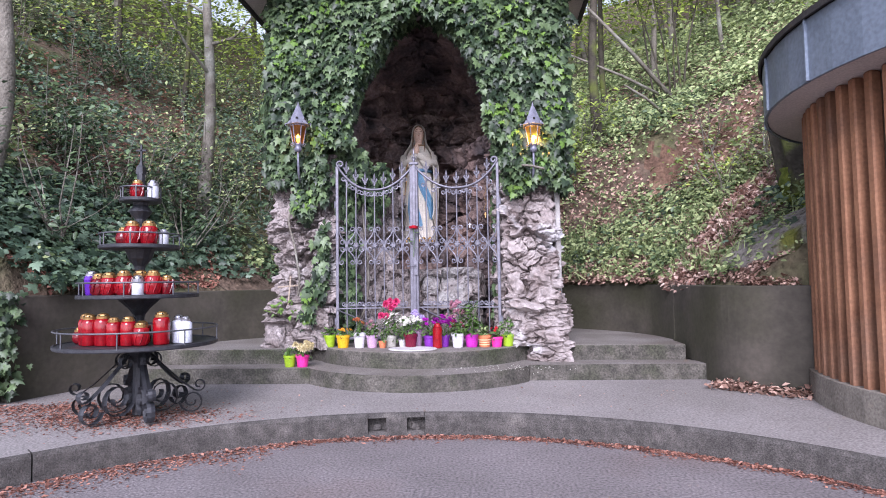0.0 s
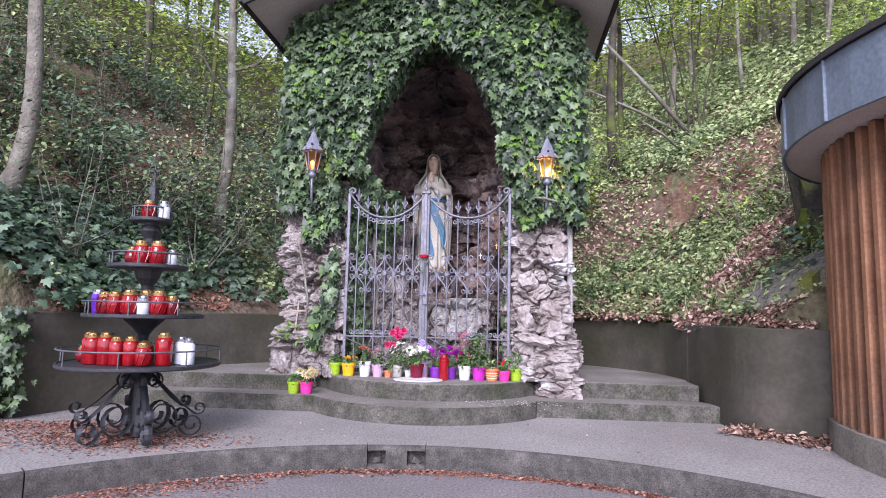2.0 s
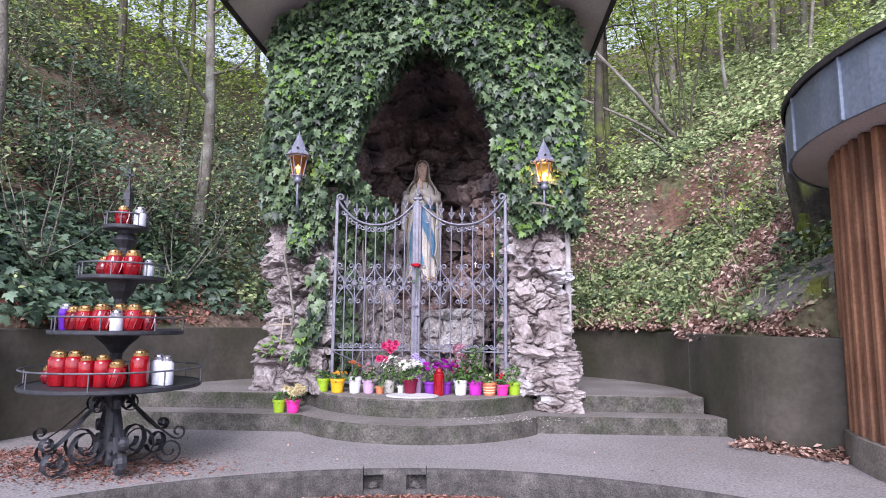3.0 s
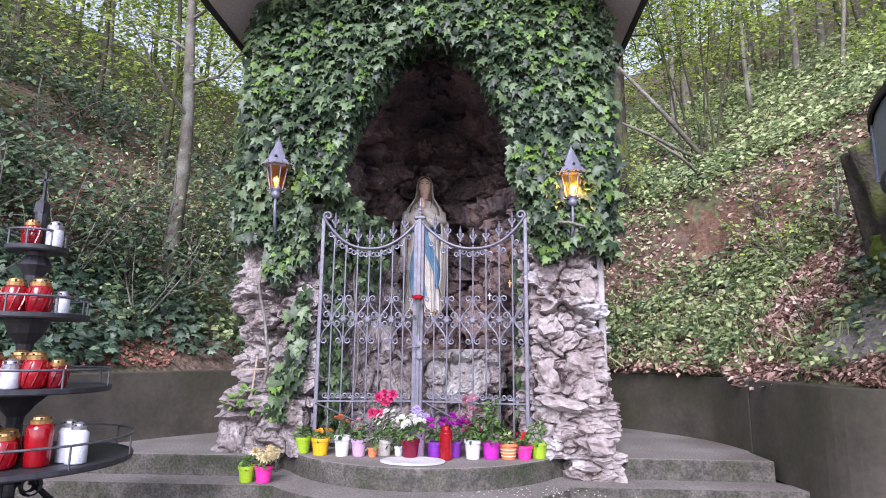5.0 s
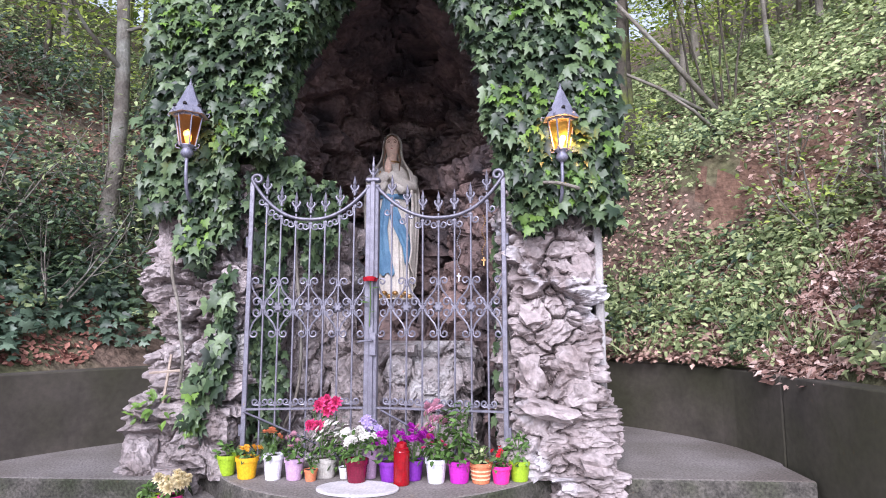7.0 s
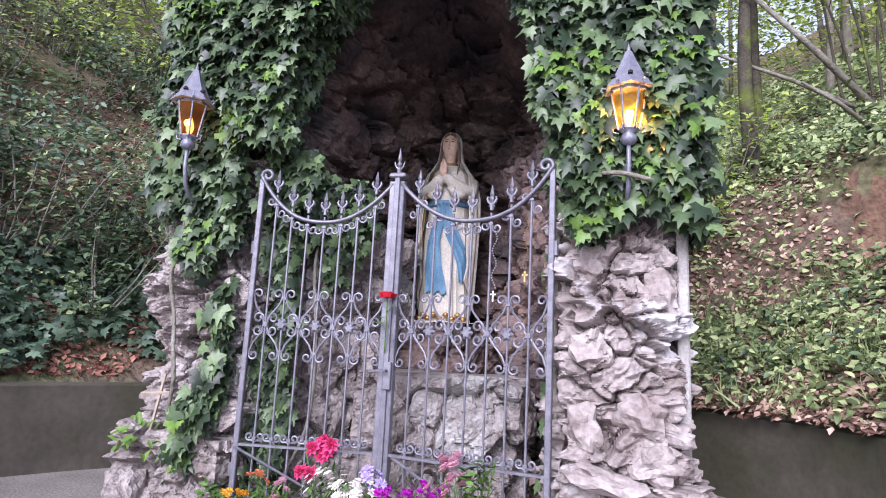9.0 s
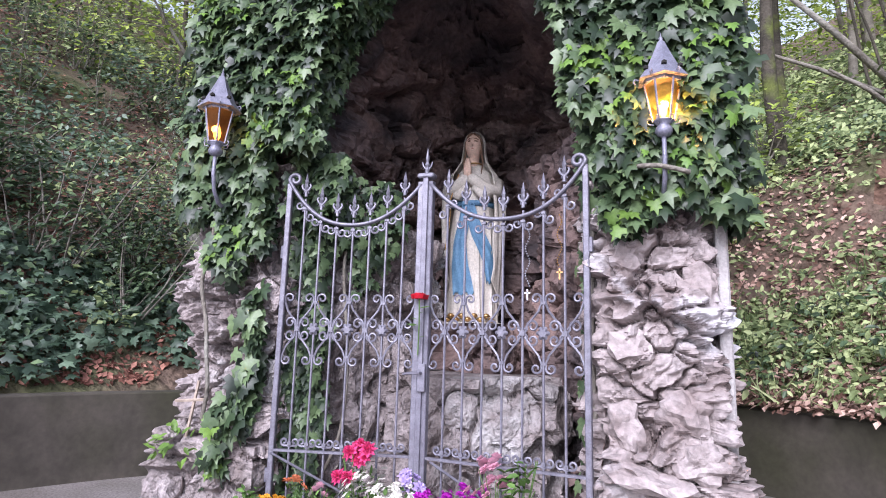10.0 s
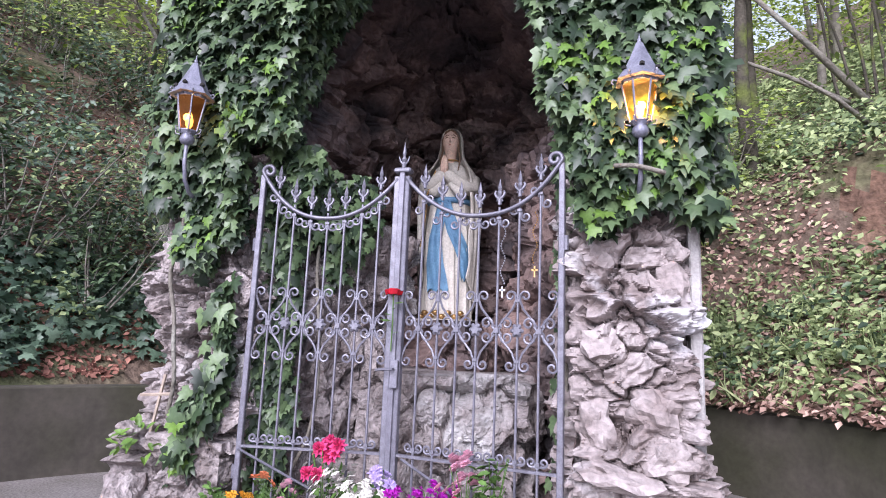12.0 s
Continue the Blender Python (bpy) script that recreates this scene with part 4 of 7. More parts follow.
# ---- lanterns ----


def lantern(m, bulb, watts, label, glass=M_AMBER):
    top = thing("wall_lantern", label, "lantern", m, "lanterns beside the niche")
    # origin at the foot of the glass body
    part("bracket", Geo().tube([(0, 0.36, -0.44), (0, 0.24, -0.435), (0, 0.10, -0.40), (0, 0.03, -0.33), (0, 0.0, -0.22), (0, 0, -0.04)], [0.012, 0.0145, 0.0145, 0.0145, 0.014, 0.013], 8), M_LAMPMETAL, top, smooth=True)
    g = Geo()
    g.lathe([(0.012, -0.095), (0.036, -0.085), (0.05, -0.062), (0.046, -0.04), (0.034, -0.022), (0.056, -0.005), (0.06, 0.005)], n=12)
    part("base_bowl", g, M_LAMPMETAL, top, smooth=True)
    for k in range(6):
        a = math.pi / 3 * k
        c, s = math.cos(a), math.sin(a)
        part("corner_bar", Geo().tube([(0.060 * c, 0.060 * s, 0), (0.102 * c, 0.102 * s, 0.235)], 0.0065, 5), M_LAMPMETAL, top)
        part("curl", Geo().tube([(0.055 * c, 0.055 * s, -0.02), (0.085 * c, 0.085 * s, -0.012), (0.092 * c, 0.092 * s, 0.012), (0.078 * c, 0.078 * s, 0.016)], 0.004, 5), M_LAMPMETAL, top)
        part("curl", Geo().tube([(0.13 * c, 0.13 * s, 0.262), (0.152 * c, 0.152 * s, 0.268), (0.160 * c, 0.160 * s, 0.25), (0.148 * c, 0.148 * s, 0.238)], 0.005, 5), M_LAMPMETAL, top)
        b = a + math.pi / 3
        d, e = math.cos(b), math.sin(b)
        pane = part("pane", Geo().add([(0.057 * c, 0.057 * s, 0.004), (0.057 * d, 0.057 * e, 0.004), (0.098 * d, 0.098 * e, 0.235), (0.098 * c, 0.098 * s, 0.235)], [(0, 1, 2, 3)]), glass, top, "amber glass pane")
        pane.visible_shadow = False
    g = Geo()
    g.lathe([(0.108, 0.228), (0.112, 0.25), (0.10, 0.252)], n=6)
    part("collar", g, M_LAMPMETAL, top)
    g = Geo()
    g.lathe([(0.150, 0.245), (0.146, 0.252), (0.10, 0.315), (0.058, 0.405), (0.022, 0.49), (0.012, 0.50)], n=6)
    part("roof", g, M_LAMPMETAL, top, "pointed sheet-metal roof")
    for k in range(6):
        a = math.pi / 3 * (k + 0.5) + math.pi / 6
        c, s = math.cos(a + math.pi / 6), math.sin(a + math.pi / 6)
        # solid near-black cap, painted in place of a shaded vent opening
        part("vent", Geo().lathe([(0.016, -0.01), (0.016, 0.004), (0.004, 0.014)], (0.108 * c, 0.108 * s, 0.315), 6), M_HOLESHADE, top)
    part("finial", Geo().lathe([(0.010, 0.495), (0.013, 0.515), (0.006, 0.525), (0.001, 0.56)], n=8), M_LAMPMETAL, top)
    part("bulb", Geo().lathe([(0.006, 0.02), (0.020, 0.045), (0.024, 0.075), (0.013, 0.115), (0.002, 0.14)], n=10), bulb, top, "glowing bulb", smooth=True)
    lamp = bpy.data.lights.new("lantern_light", "POINT")
    lamp.energy, lamp.color, lamp.shadow_soft_size = watts, (1.0, 0.50, 0.13), 0.03
    ob = new("lantern_light", lamp)
    ob.parent, ob.location = top, (0, -0.035, 0.09)
    return top


lantern(pose(-1.285, FRONT - 0.36, 2.80, 0, 0, 10) @ Matrix.Scale(0.9, 4), M_FLAMEDIM, 0.4, "grey metal wall lantern with dim amber glass on an ivy wall", M_AMBERDIM)
lantern(pose(1.345, FRONT - 0.26, 2.735, 0, 0, 4) @ Matrix.Scale(0.88, 4), M_FLAME, 5.0, "grey metal wall lantern glowing bright amber on an ivy wall")

# ---- statue ----


def loft(g, rows, n, mi_of, fold=None):
    """Stacks rings (z, cx, cy, rx, ry) into a body; mi_of gives the material for a face."""
    vs = []
    for j, (z, cx, cy, rx, ry) in enumerate(rows):
        for k in range(n):
            a = 2 * math.pi * k / n
            f = 1 + (fold(a, z) if fold else 0)
            vs.append((cx + rx * f * math.cos(a), cy + ry * f * math.sin(a), z))
    base = len(g.v)
    g.v += vs
    for j in range(len(rows) - 1):
        for k in range(n):
            g.f.append((base + j * n + k, base + j * n + (k + 1) % n, base + (j + 1) * n + (k + 1) % n, base + (j + 1) * n + k))
            g.m.append(mi_of(2 * math.pi * (k + 0.5) / n, (rows[j][0] + rows[j + 1][0]) / 2))
    g.f += [tuple(base + i for i in range(n - 1, -1, -1)), tuple(base + (len(rows) - 1) * n + i for i in range(n))]
    g.m += [mi_of(0, rows[0][0]), mi_of(0, rows[-1][0])]


def smooth_rows(keys, count):
    keys = [np.array(k, dtype=float) for k in keys]
    zs = [k[0] for k in keys]
    out = []
    for i in range(count + 1):
        z = zs[0] + (zs[-1] - zs[0]) * i / count
        out.append(tuple([z] + [float(np.interp(z, zs, [k[c] for k in keys])) for c in range(1, len(keys[0]))]))
    return out


M_DARKHAIR, M_LIP = plain("painted_brown", (0.20, 0.12, 0.07), 0.6), plain("painted_rose", (0.45, 0.18, 0.15), 0.6)
g = Geo()
FRONT_A = 1.5 * math.pi


GOWN = [(0.0, 0, 0, 0.225, 0.19), (0.06, 0, 0, 0.215, 0.185), (0.4, 0, 0, 0.20, 0.175), (0.75, 0.0, 0, 0.195, 0.168), (0.98, 0.0, 0, 0.172, 0.15), (1.10, 0, 0, 0.178, 0.152), (1.24, 0, 0, 0.178, 0.142), (1.33, 0, 0.0, 0.14, 0.115), (1.39, 0, 0.01, 0.085, 0.085), (1.43, 0, 0.0, 0.055, 0.062)]


def robe_fold(a, z):
    """Long hanging folds below the belt, small gathers over it."""
    low = smoothstep((1.02 - z) / 0.35)
    bend = 0.35 * math.sin(z * 2.1) + 0.5 * noise.noise(Vector((math.cos(a) * 2, math.sin(a) * 2, z * 0.7)))
    d = 0.085 * (1 - abs(math.sin(a * 5.5 + bend)) ** 0.7) + 0.04 * (1 - abs(math.sin(a * 12 + 2 * bend + 1)) ** 0.8)
    return d * (0.25 + 0.75 * low) - 0.04 * low + 0.06 * math.exp(-(z / 0.05) ** 2) * math.sin(a * 11)


def gown_y(x, z):
    """Depth of the gown's front at a place across it."""
    rx, ry = (float(np.interp(z, [k[0] for k in GOWN], [k[c] for k in GOWN])) for c in (3, 4))
    u = max(-0.97, min(0.97, x / rx))
    return -ry * math.sqrt(1 - u * u) * (1 + robe_fold(math.atan2(-math.sqrt(1 - u * u), u) % (2 * math.pi), z))


loft(g, smooth_rows(GOWN, 200), 300, lambda a, z: 0, robe_fold)


def cloth_band(line, n=44, m=9, mi=1):
    """A hanging band with lengthwise pleats; line holds (height, middle, half width, lift)."""
    vs = []
    for i in range(n + 1):
        t = i / n * (len(line) - 1)
        k = min(len(line) - 2, int(t))
        z, x, hw, lift = (line[k][c] + (line[k + 1][c] - line[k][c]) * (t - k) for c in range(4))
        for j in range(m + 1):
            v = 2 * j / m - 1
            px = x + hw * v
            vs.append((px, gown_y(px, z) - lift - 0.007 * math.cos(v * 8 + z * 6), z + 0.02 * math.sin(v * 7) * (i / n)))
    w = m + 1
    back = [(x, y + 0.012, z) for x, y, z in vs]
    g.add(vs + back, [(i * w + j, (i + 1) * w + j, (i + 1) * w + j + 1, i * w + j + 1) for i in range(n) for j in range(m)] + [(n * w + j, (n + 1) * w + n * w + j, (n + 1) * w + n * w + j + 1, n * w + j + 1) for j in range(m)], mi)


cloth_band([(1.05, -0.03, 0.045, 0.014), (0.9, -0.055, 0.05, 0.016), (0.7, -0.09, 0.06, 0.016), (0.5, -0.085, 0.075, 0.02), (0.36, -0.06, 0.085, 0.022), (0.26, -0.045, 0.09, 0.026)])
cloth_band([(1.03, -0.01, 0.04, 0.022), (0.9, 0.02, 0.05, 0.026), (0.76, 0.07, 0.058, 0.024), (0.62, 0.135, 0.055, 0.022), (0.52, 0.165, 0.045, 0.03), (0.36, 0.172, 0.03, 0.034)])
g.tube([(0.175 * math.sin(q * 0.26), -0.157 * math.cos(q * 0.26), 1.035) for q in range(-6, 7)], 0.026, 8, 1)
# cloak: open in front, over the head, falling in folds at both sides
CZ = [0.10, 0.3, 0.6, 0.9, 1.08, 1.2, 1.3, 1.36, 1.43, 1.52, 1.60, 1.66, 1.70, 1.715]
CRX = [0.232, 0.245, 0.262, 0.275, 0.268, 0.25, 0.212, 0.165, 0.122, 0.104, 0.100, 0.085, 0.05, 0.01]
CRY = [0.21, 0.205, 0.20, 0.20, 0.195, 0.185, 0.165, 0.14, 0.12, 0.112, 0.108, 0.09, 0.055, 0.01]
CHALF = [2.30, 2.32, 2.36, 2.42, 2.40, 2.32, 2.22, 2.14, 2.06, 2.0, 2.0, 2.1, 2.6, 3.1]
vs = []
nv, nu = 130, 150
for j in range(nv + 1):
    z = 0.10 + 1.615 * j / nv
    rx, ry, half = (float(np.interp(z, CZ, q)) for q in (CRX, CRY, CHALF))
    low = smoothstep((1.36 - z) / 0.3)
    for i in range(nu + 1):
        v = 2 * i / nu - 1
        a = math.pi / 2 + half * v + 0.03 * math.sin(z * 11 + 2 * v) * low * abs(v)
        f = 1 + low * (0.055 * (1 - abs(math.sin(a * 6 + 0.9 * math.sin(z * 2.4 + v))) ** 0.7) + 0.022 * math.sin(a * 19 + z * 3)) + (1 - low) * 0.012 * math.sin(a * 17)
        f *= 1 + 0.10 * low * max(0, abs(v) - 0.93) / 0.07
        hem = 0.28 * (1 - j / nv) ** 3 * max(0, abs(v) - 0.55) / 0.45
        vs.append((rx * f * math.cos(a), -0.012 * (z > 1.3) + ry * f * math.sin(a), z + hem))
w = nu + 1
inner = [(x * 0.955, y * 0.955 + 0.004, z - 0.003) for x, y, z in vs]
k = len(vs)
g.add(vs + inner, [(j * w + i, j * w + i + 1, (j + 1) * w + i + 1, (j + 1) * w + i) for j in range(nv) for i in range(nu)]
      + [(k + j * w + i + 1, k + j * w + i, k + (j + 1) * w + i, k + (j + 1) * w + i + 1) for j in range(nv) for i in range(nu)]
      + [(k + j * w + e, j * w + e, (j + 1) * w + e, k + (j + 1) * w + e) for j in range(nv) for e in (0, nu)] + [(i, k + i, k + i + 1, i + 1) for i in range(nu)], 0)
# head, veil, praying palms and sleeves
loft(g, smooth_rows([(1.36, 0, -0.03, 0.045, 0.05), (1.45, 0, -0.045, 0.046, 0.052), (1.50, 0, -0.066, 0.058, 0.068), (1.56, 0, -0.068, 0.073, 0.078), (1.62, 0, -0.064, 0.071, 0.076), (1.67, 0, -0.04, 0.045, 0.055)], 24), 28, lambda a, z: 2)
g.tube([(0, -0.140, 1.590), (0, -0.156, 1.558), (0, -0.144, 1.549)], [0.007, 0.011, 0.008], 8, mi=2)
for s_ in (-1, 1):
    g.tube([(s_ * 0.010, -0.145, 1.606), (s_ * 0.030, -0.139, 1.614), (s_ * 0.050, -0.119, 1.602)], [0.0025, 0.004, 0.0025], 6, mi=4)
    g.tube([(s_ * 0.016, -0.144, 1.588), (s_ * 0.028, -0.141, 1.590), (s_ * 0.042, -0.130, 1.586)], [0.003, 0.0055, 0.003], 6, mi=4)
    g.tube([(s_ * 0.003, -0.112, 1.668), (s_ * 0.040, -0.112, 1.648), (s_ * 0.068, -0.090, 1.585), (s_ * 0.070, -0.068, 1.50), (s_ * 0.085, -0.070, 1.42), (s_ * 0.075, -0.11, 1.30)], [0.008, 0.010, 0.010, 0.009, 0.008, 0.004], 8, mi=4)
g.tube([(-0.017, -0.131, 1.524), (0, -0.138, 1.525), (0.017, -0.131, 1.524)], [0.003, 0.0065, 0.003], 6, mi=5)
# sleeves with hanging cuffs, joined palms
for s in (-1, 1):
    g.tube([(s * 0.215, -0.02, 1.24), (s * 0.20, -0.11, 1.13), (s * 0.115, -0.175, 1.15), (s * 0.035 - 0.02, -0.205, 1.235), (s * 0.022 - 0.025, -0.212, 1.265)], [0.05, 0.062, 0.062, 0.048, 0.03], 14, 0)
    g.tube([(s * 0.17, -0.14, 1.11), (s * 0.10, -0.19, 1.09), (s * 0.035 - 0.01, -0.205, 1.17)], [0.03, 0.05, 0.025], 12, 0)
    g.tube([(s * 0.013 - 0.026, -0.215, 1.25), (s * 0.013 - 0.026, -0.222, 1.31), (s * 0.011 - 0.027, -0.213, 1.365), (s * 0.007 - 0.028, -0.198, 1.415)], [0.019, 0.022, 0.017, 0.006], 10, 2)
# collar and the long gilt rosary over the arm
g.tube([(0.07 * math.sin(q * 0.3), -0.03 - 0.062 * math.cos(q * 0.3), 1.405) for q in range(-5, 6)], 0.007, 6, 3)
for q in range(58):
    t = q / 57
    side = -0.105 - 0.085 * min(1, t * 3) + 0.03 * math.sin(t * 3.1)
    g.lathe([(0.001, -0.008), (0.0085, 0), (0.001, 0.008)], (side - 0.02 * t, -0.205 + 0.02 * t, 1.27 - 0.64 * t), 6, 3)
g.lathe([(0.30, -0.03), (0.31, 0.0), (0.28, 0.03)], n=20)
# gold blossoms at the feet
for k in range(9):
    a = FRONT_A + (k - 4) * 0.22
    g.lathe([(0.002, -0.02), (0.035, 0.0), (0.02, 0.02), (0.002, 0.025)], (0.24 * math.cos(a), 0.22 * math.sin(a), 0.05 + 0.03 * (k % 2)), 7, 3)
st = make("statue", g, [M_ROBE, M_SASH, M_FLESH, M_GOLD, M_DARKHAIR, M_LIP], label="painted plaster statue, pale robe, blue sash, on rock ledge", category="statue", smooth=True, m=pose(-0.165, 8.50, 1.765, 0, 0, 6) @ Matrix.Diagonal((1.03, 1, 1.035, 1)))

# ---- candle stand ----
STAND = (-2.04, 4.66)
stand = thing("candle_stand", "tiered black wrought-iron candle stand with scroll feet and a cross", "candle stand", pose(STAND[0], STAND[1], PAVE_Z))
TIERS = [(0.60, 0.60, 0.12), (0.985, 0.45, 0.105), (1.385, 0.30, 0.10), (1.775, 0.152, 0.095)]
part("post", Geo().tube([(0, 0, 0.02), (0, 0, 2.0)], [0.045, 0.032], 8), M_BLACKIRON, stand)
for z, r, h in TIERS:
    pl = part("plate", Geo().lathe([(r, -0.022), (r + 0.006, -0.014), (r + 0.006, 0.008), (r - 0.01, 0.012), (r - 0.014, 0.002), (0.03, 0.002)], (0, 0, z), 40), M_BLACKIRON, stand, "flat round iron plate")
    part("cone", Geo().lathe([(0.035, -0.22), (0.045, -0.16), (0.09, -0.10), (0.15 * min(1, r * 2.4), -0.045), (0.17 * min(1, r * 2.4), -0.02)], (0, 0, z), 12), M_BLACKIRON, stand)
    ring = [(r * math.cos(2 * math.pi * k / 40), r * math.sin(2 * math.pi * k / 40), z + h) for k in range(41)]
    part("rail", Geo().tube(ring, 0.007, 5), M_RAIL, stand, "thin grey guard rail")
    for k in range(8):
        a = 2 * math.pi * (k + 0.4) / 8
        part("rail_post", Geo().tube([(r * math.cos(a), r * math.sin(a), z), (r * math.cos(a), r * math.sin(a), z + h)], 0.006, 5), M_RAIL, stand)
g = Geo()
g.lathe([(0.042, 1.99), (0.036, 2.05), (0.018, 2.07), (0.008, 2.10)], n=4)
g.box((0, 0, 2.165), (0.014, 0.012, 0.15))
g.box((0, 0, 2.19), (0.085, 0.012, 0.014))
part("cross", g, M_BLACKIRON, stand, "small iron cross on top")
for k in range(6):
    a = 60 * k + 12
    m = pose(0, 0, 0, 0, 0, a)
    # flat-bar leg: straight strut out to a curl, and big scrolls on the ground
    leg = [(0.08, 0, 0.53), (0.16, 0, 0.44), (0.33, 0, 0.28), (0.44, 0, 0.20)] + [p for p in spiral((0.475, 0, 0.245), 0.055, 1.15, -math.pi * 0.72, 1, grow=0.35)]
    part("leg", Geo().tube(leg, 0.0055, 4, flat=5.0), M_BLACKIRON, stand, m=m)
    part("scroll", Geo().tube(spiral((0.19, 0, 0.175), 0.155, 1.55, math.pi * 0.95, 1, grow=0.25), 0.0055, 4, flat=5.0), M_BLACKIRON, stand, m=m)
    part("scroll", Geo().tube(spiral((0.42, 0, 0.115), 0.10, 1.5, math.pi * 1.05, 1, grow=0.25), 0.0055, 4, flat=5.0), M_BLACKIRON, stand, m=m)
    part("scroll", Geo().tube(spiral((0.115, 0, 0.455), 0.07, 1.4, math.pi * 0.5, -1, grow=0.25), 0.005, 4, flat=4.5), M_BLACKIRON, stand, m=m)

# ---- grave candles ----


def candle(x, y, z, kind, s=1.0):
    """kind: tall, jar, globe, slim, box."""
    body, lid, label = {"tall": (M_RED, M_GOLD, "tall red plastic candle with a gilt lid"), "jar": (M_RED, M_GOLD, "short red ribbed candle jar with a gilt lid"),
                        "globe": (M_DEEPRED, M_GOLD, "small dark red globe candle with a gilt lid"), "purple": (M_PURPLE, M_SILVER, "purple glass candle jar with a silver lid"),
                        "white": (M_WHITEC, M_SILVER, "frosted white candle with a pale cap"), "clear": (M_WHITEC, M_SILVER, "small clear glass candle"),
                        "deep": (M_DEEPRED, M_GOLD, "dark red glass candle jar with a gilt lid")}[kind]
    c = thing("candle", label, "candle", pose(x, y, z, 0, 0, 40 * x * 7) @ Matrix.Diagonal((s, s, s, 1)), "candles on the stand")
    prof = {"tall": [(0.046, 0), (0.050, 0.005), (0.053, 0.15), (0.047, 0.168), (0.036, 0.176)], "jar": [(0.036, 0), (0.046, 0.01), (0.05, 0.06), (0.048, 0.11), (0.036, 0.125)],
            "globe": [(0.028, 0), (0.045, 0.02), (0.052, 0.05), (0.045, 0.085), (0.03, 0.10)], "purple": [(0.036, 0), (0.04, 0.01), (0.05, 0.11), (0.046, 0.135), (0.034, 0.14)],
            "white": [(0.046, 0), (0.048, 0.005), (0.047, 0.14), (0.036, 0.152), (0.028, 0.158)], "clear": [(0.03, 0), (0.032, 0.004), (0.032, 0.07), (0.028, 0.078)],
            "deep": [(0.036, 0), (0.044, 0.01), (0.046, 0.09), (0.034, 0.11)]}[kind]
    n = 8 if kind == "purple" else 16
    jar = part("body", Geo().lathe(prof, n=n), body, c, smooth=kind != "purple")
    if kind in ("jar", "deep"):
        for k in range(8):
            a = 2 * math.pi * k / 8
            part("rib", Geo().tube([(0.047 * math.cos(a), 0.047 * math.sin(a), 0.015), (0.051 * math.cos(a + 0.3), 0.051 * math.sin(a + 0.3), 0.06), (0.047 * math.cos(a + 0.6), 0.047 * math.sin(a + 0.6), 0.112)], 0.004, 4), body, jar)
    h, r = prof[-1][1], prof[-1][0]
    lid_ob = part("lid", Geo().lathe([(r + 0.004, h - 0.004), (r + 0.005, h + 0.012), (r - 0.002, h + 0.016), (r - 0.004, h + 0.026), (0.012, h + 0.034)], n=14), lid, c)
    # lid holes aren't cut: small near-black boxes paint the shade inside them
    for k in range(5):
        a = 2 * math.pi * k / 5
        part("lid_hole", Geo().box(((r - 0.002) * math.cos(a), (r - 0.002) * math.sin(a), h + 0.021), (0.008, 0.008, 0.006)), M_HOLESHADE, lid_ob)


zt = [PAVE_Z + t[0] + 0.004 for t in TIERS]
for tier, px, dy, kind, s in (
        (0, -0.47, -0.14, "globe", 1.0), (0, -0.345, -0.22, "tall", 1.18), (0, -0.285, -0.27, "tall", 1.16), (0, -0.165, -0.28, "tall", 1.2), (0, -0.06, -0.30, "tall", 1.05), (0, -0.025, -0.18, "jar", 1.3),
        (0, 0.06, -0.30, "tall", 1.08), (0, 0.12, -0.22, "deep", 1.3), (0, 0.165, -0.30, "jar", 1.15), (0, 0.275, -0.20, "tall", 1.22), (0, 0.34, -0.06, "white", 1.15), (0, 0.42, -0.10, "white", 1.1),
        (1, -0.43, -0.06, "purple", 1.15), (1, -0.32, -0.12, "deep", 1.25), (1, -0.20, -0.16, "deep", 1.3), (1, -0.15, -0.24, "jar", 1.15), (1, -0.02, -0.24, "jar", 1.25), (1, 0.03, -0.10, "deep", 1.4), (1, 0.085, -0.22, "clear", 1.4), (1, 0.19, -0.18, "jar", 1.25), (1, 0.27, -0.12, "deep", 1.1), (1, -0.26, 0.02, "tall", 0.8),
        (2, -0.14, -0.08, "globe", 1.15), (2, -0.02, -0.14, "jar", 1.25), (2, 0.11, -0.12, "jar", 1.25), (2, 0.19, -0.04, "clear", 1.2), (2, -0.1, 0.08, "deep", 1.2),
        (3, -0.09, 0.02, "deep", 1.05), (3, -0.02, -0.08, "jar", 0.95), (3, 0.085, -0.03, "clear", 1.35)):
    candle(STAND[0] + 0.97 * px + 0.04, STAND[1] + dy, zt[tier] + 0.001, kind, s)

# ---- flower pots ----
LEAF6 = [(0, 0, 0), (0.22, 0.35, 0.05), (0.16, 0.72, 0.02), (0, 1, -0.12), (-0.16, 0.72, 0.02), (-0.22, 0.35, 0.05)]


def foliage(name, parent, c, rx, rz, count, size, material, shape=OVAL_V, faces=OVAL_F, seed=0, up=0.5):
    r = np.random.default_rng(seed)
    d = r.normal(size=(count, 3))
    d[:, 2] = np.abs(d[:, 2]) * 1.2
    d /= np.linalg.norm(d, axis=1, keepdims=True)
    rad = r.uniform(0.35, 1, (count, 1))
    p = np.array(c) + d * rad * np.array([rx, rx, rz])
    tips = d + r.normal(0, 0.5, (count, 3)) - np.array([0, 0, 0.3])
    nrm = np.array([0, -0.3, up]) + d * 0.6 + r.normal(0, 0.4, (count, 3))
    return swarm(name, shape, faces, p, frames_of(nrm, tips), r.uniform(0.6, 1.2, count) * size, material, parent=parent)


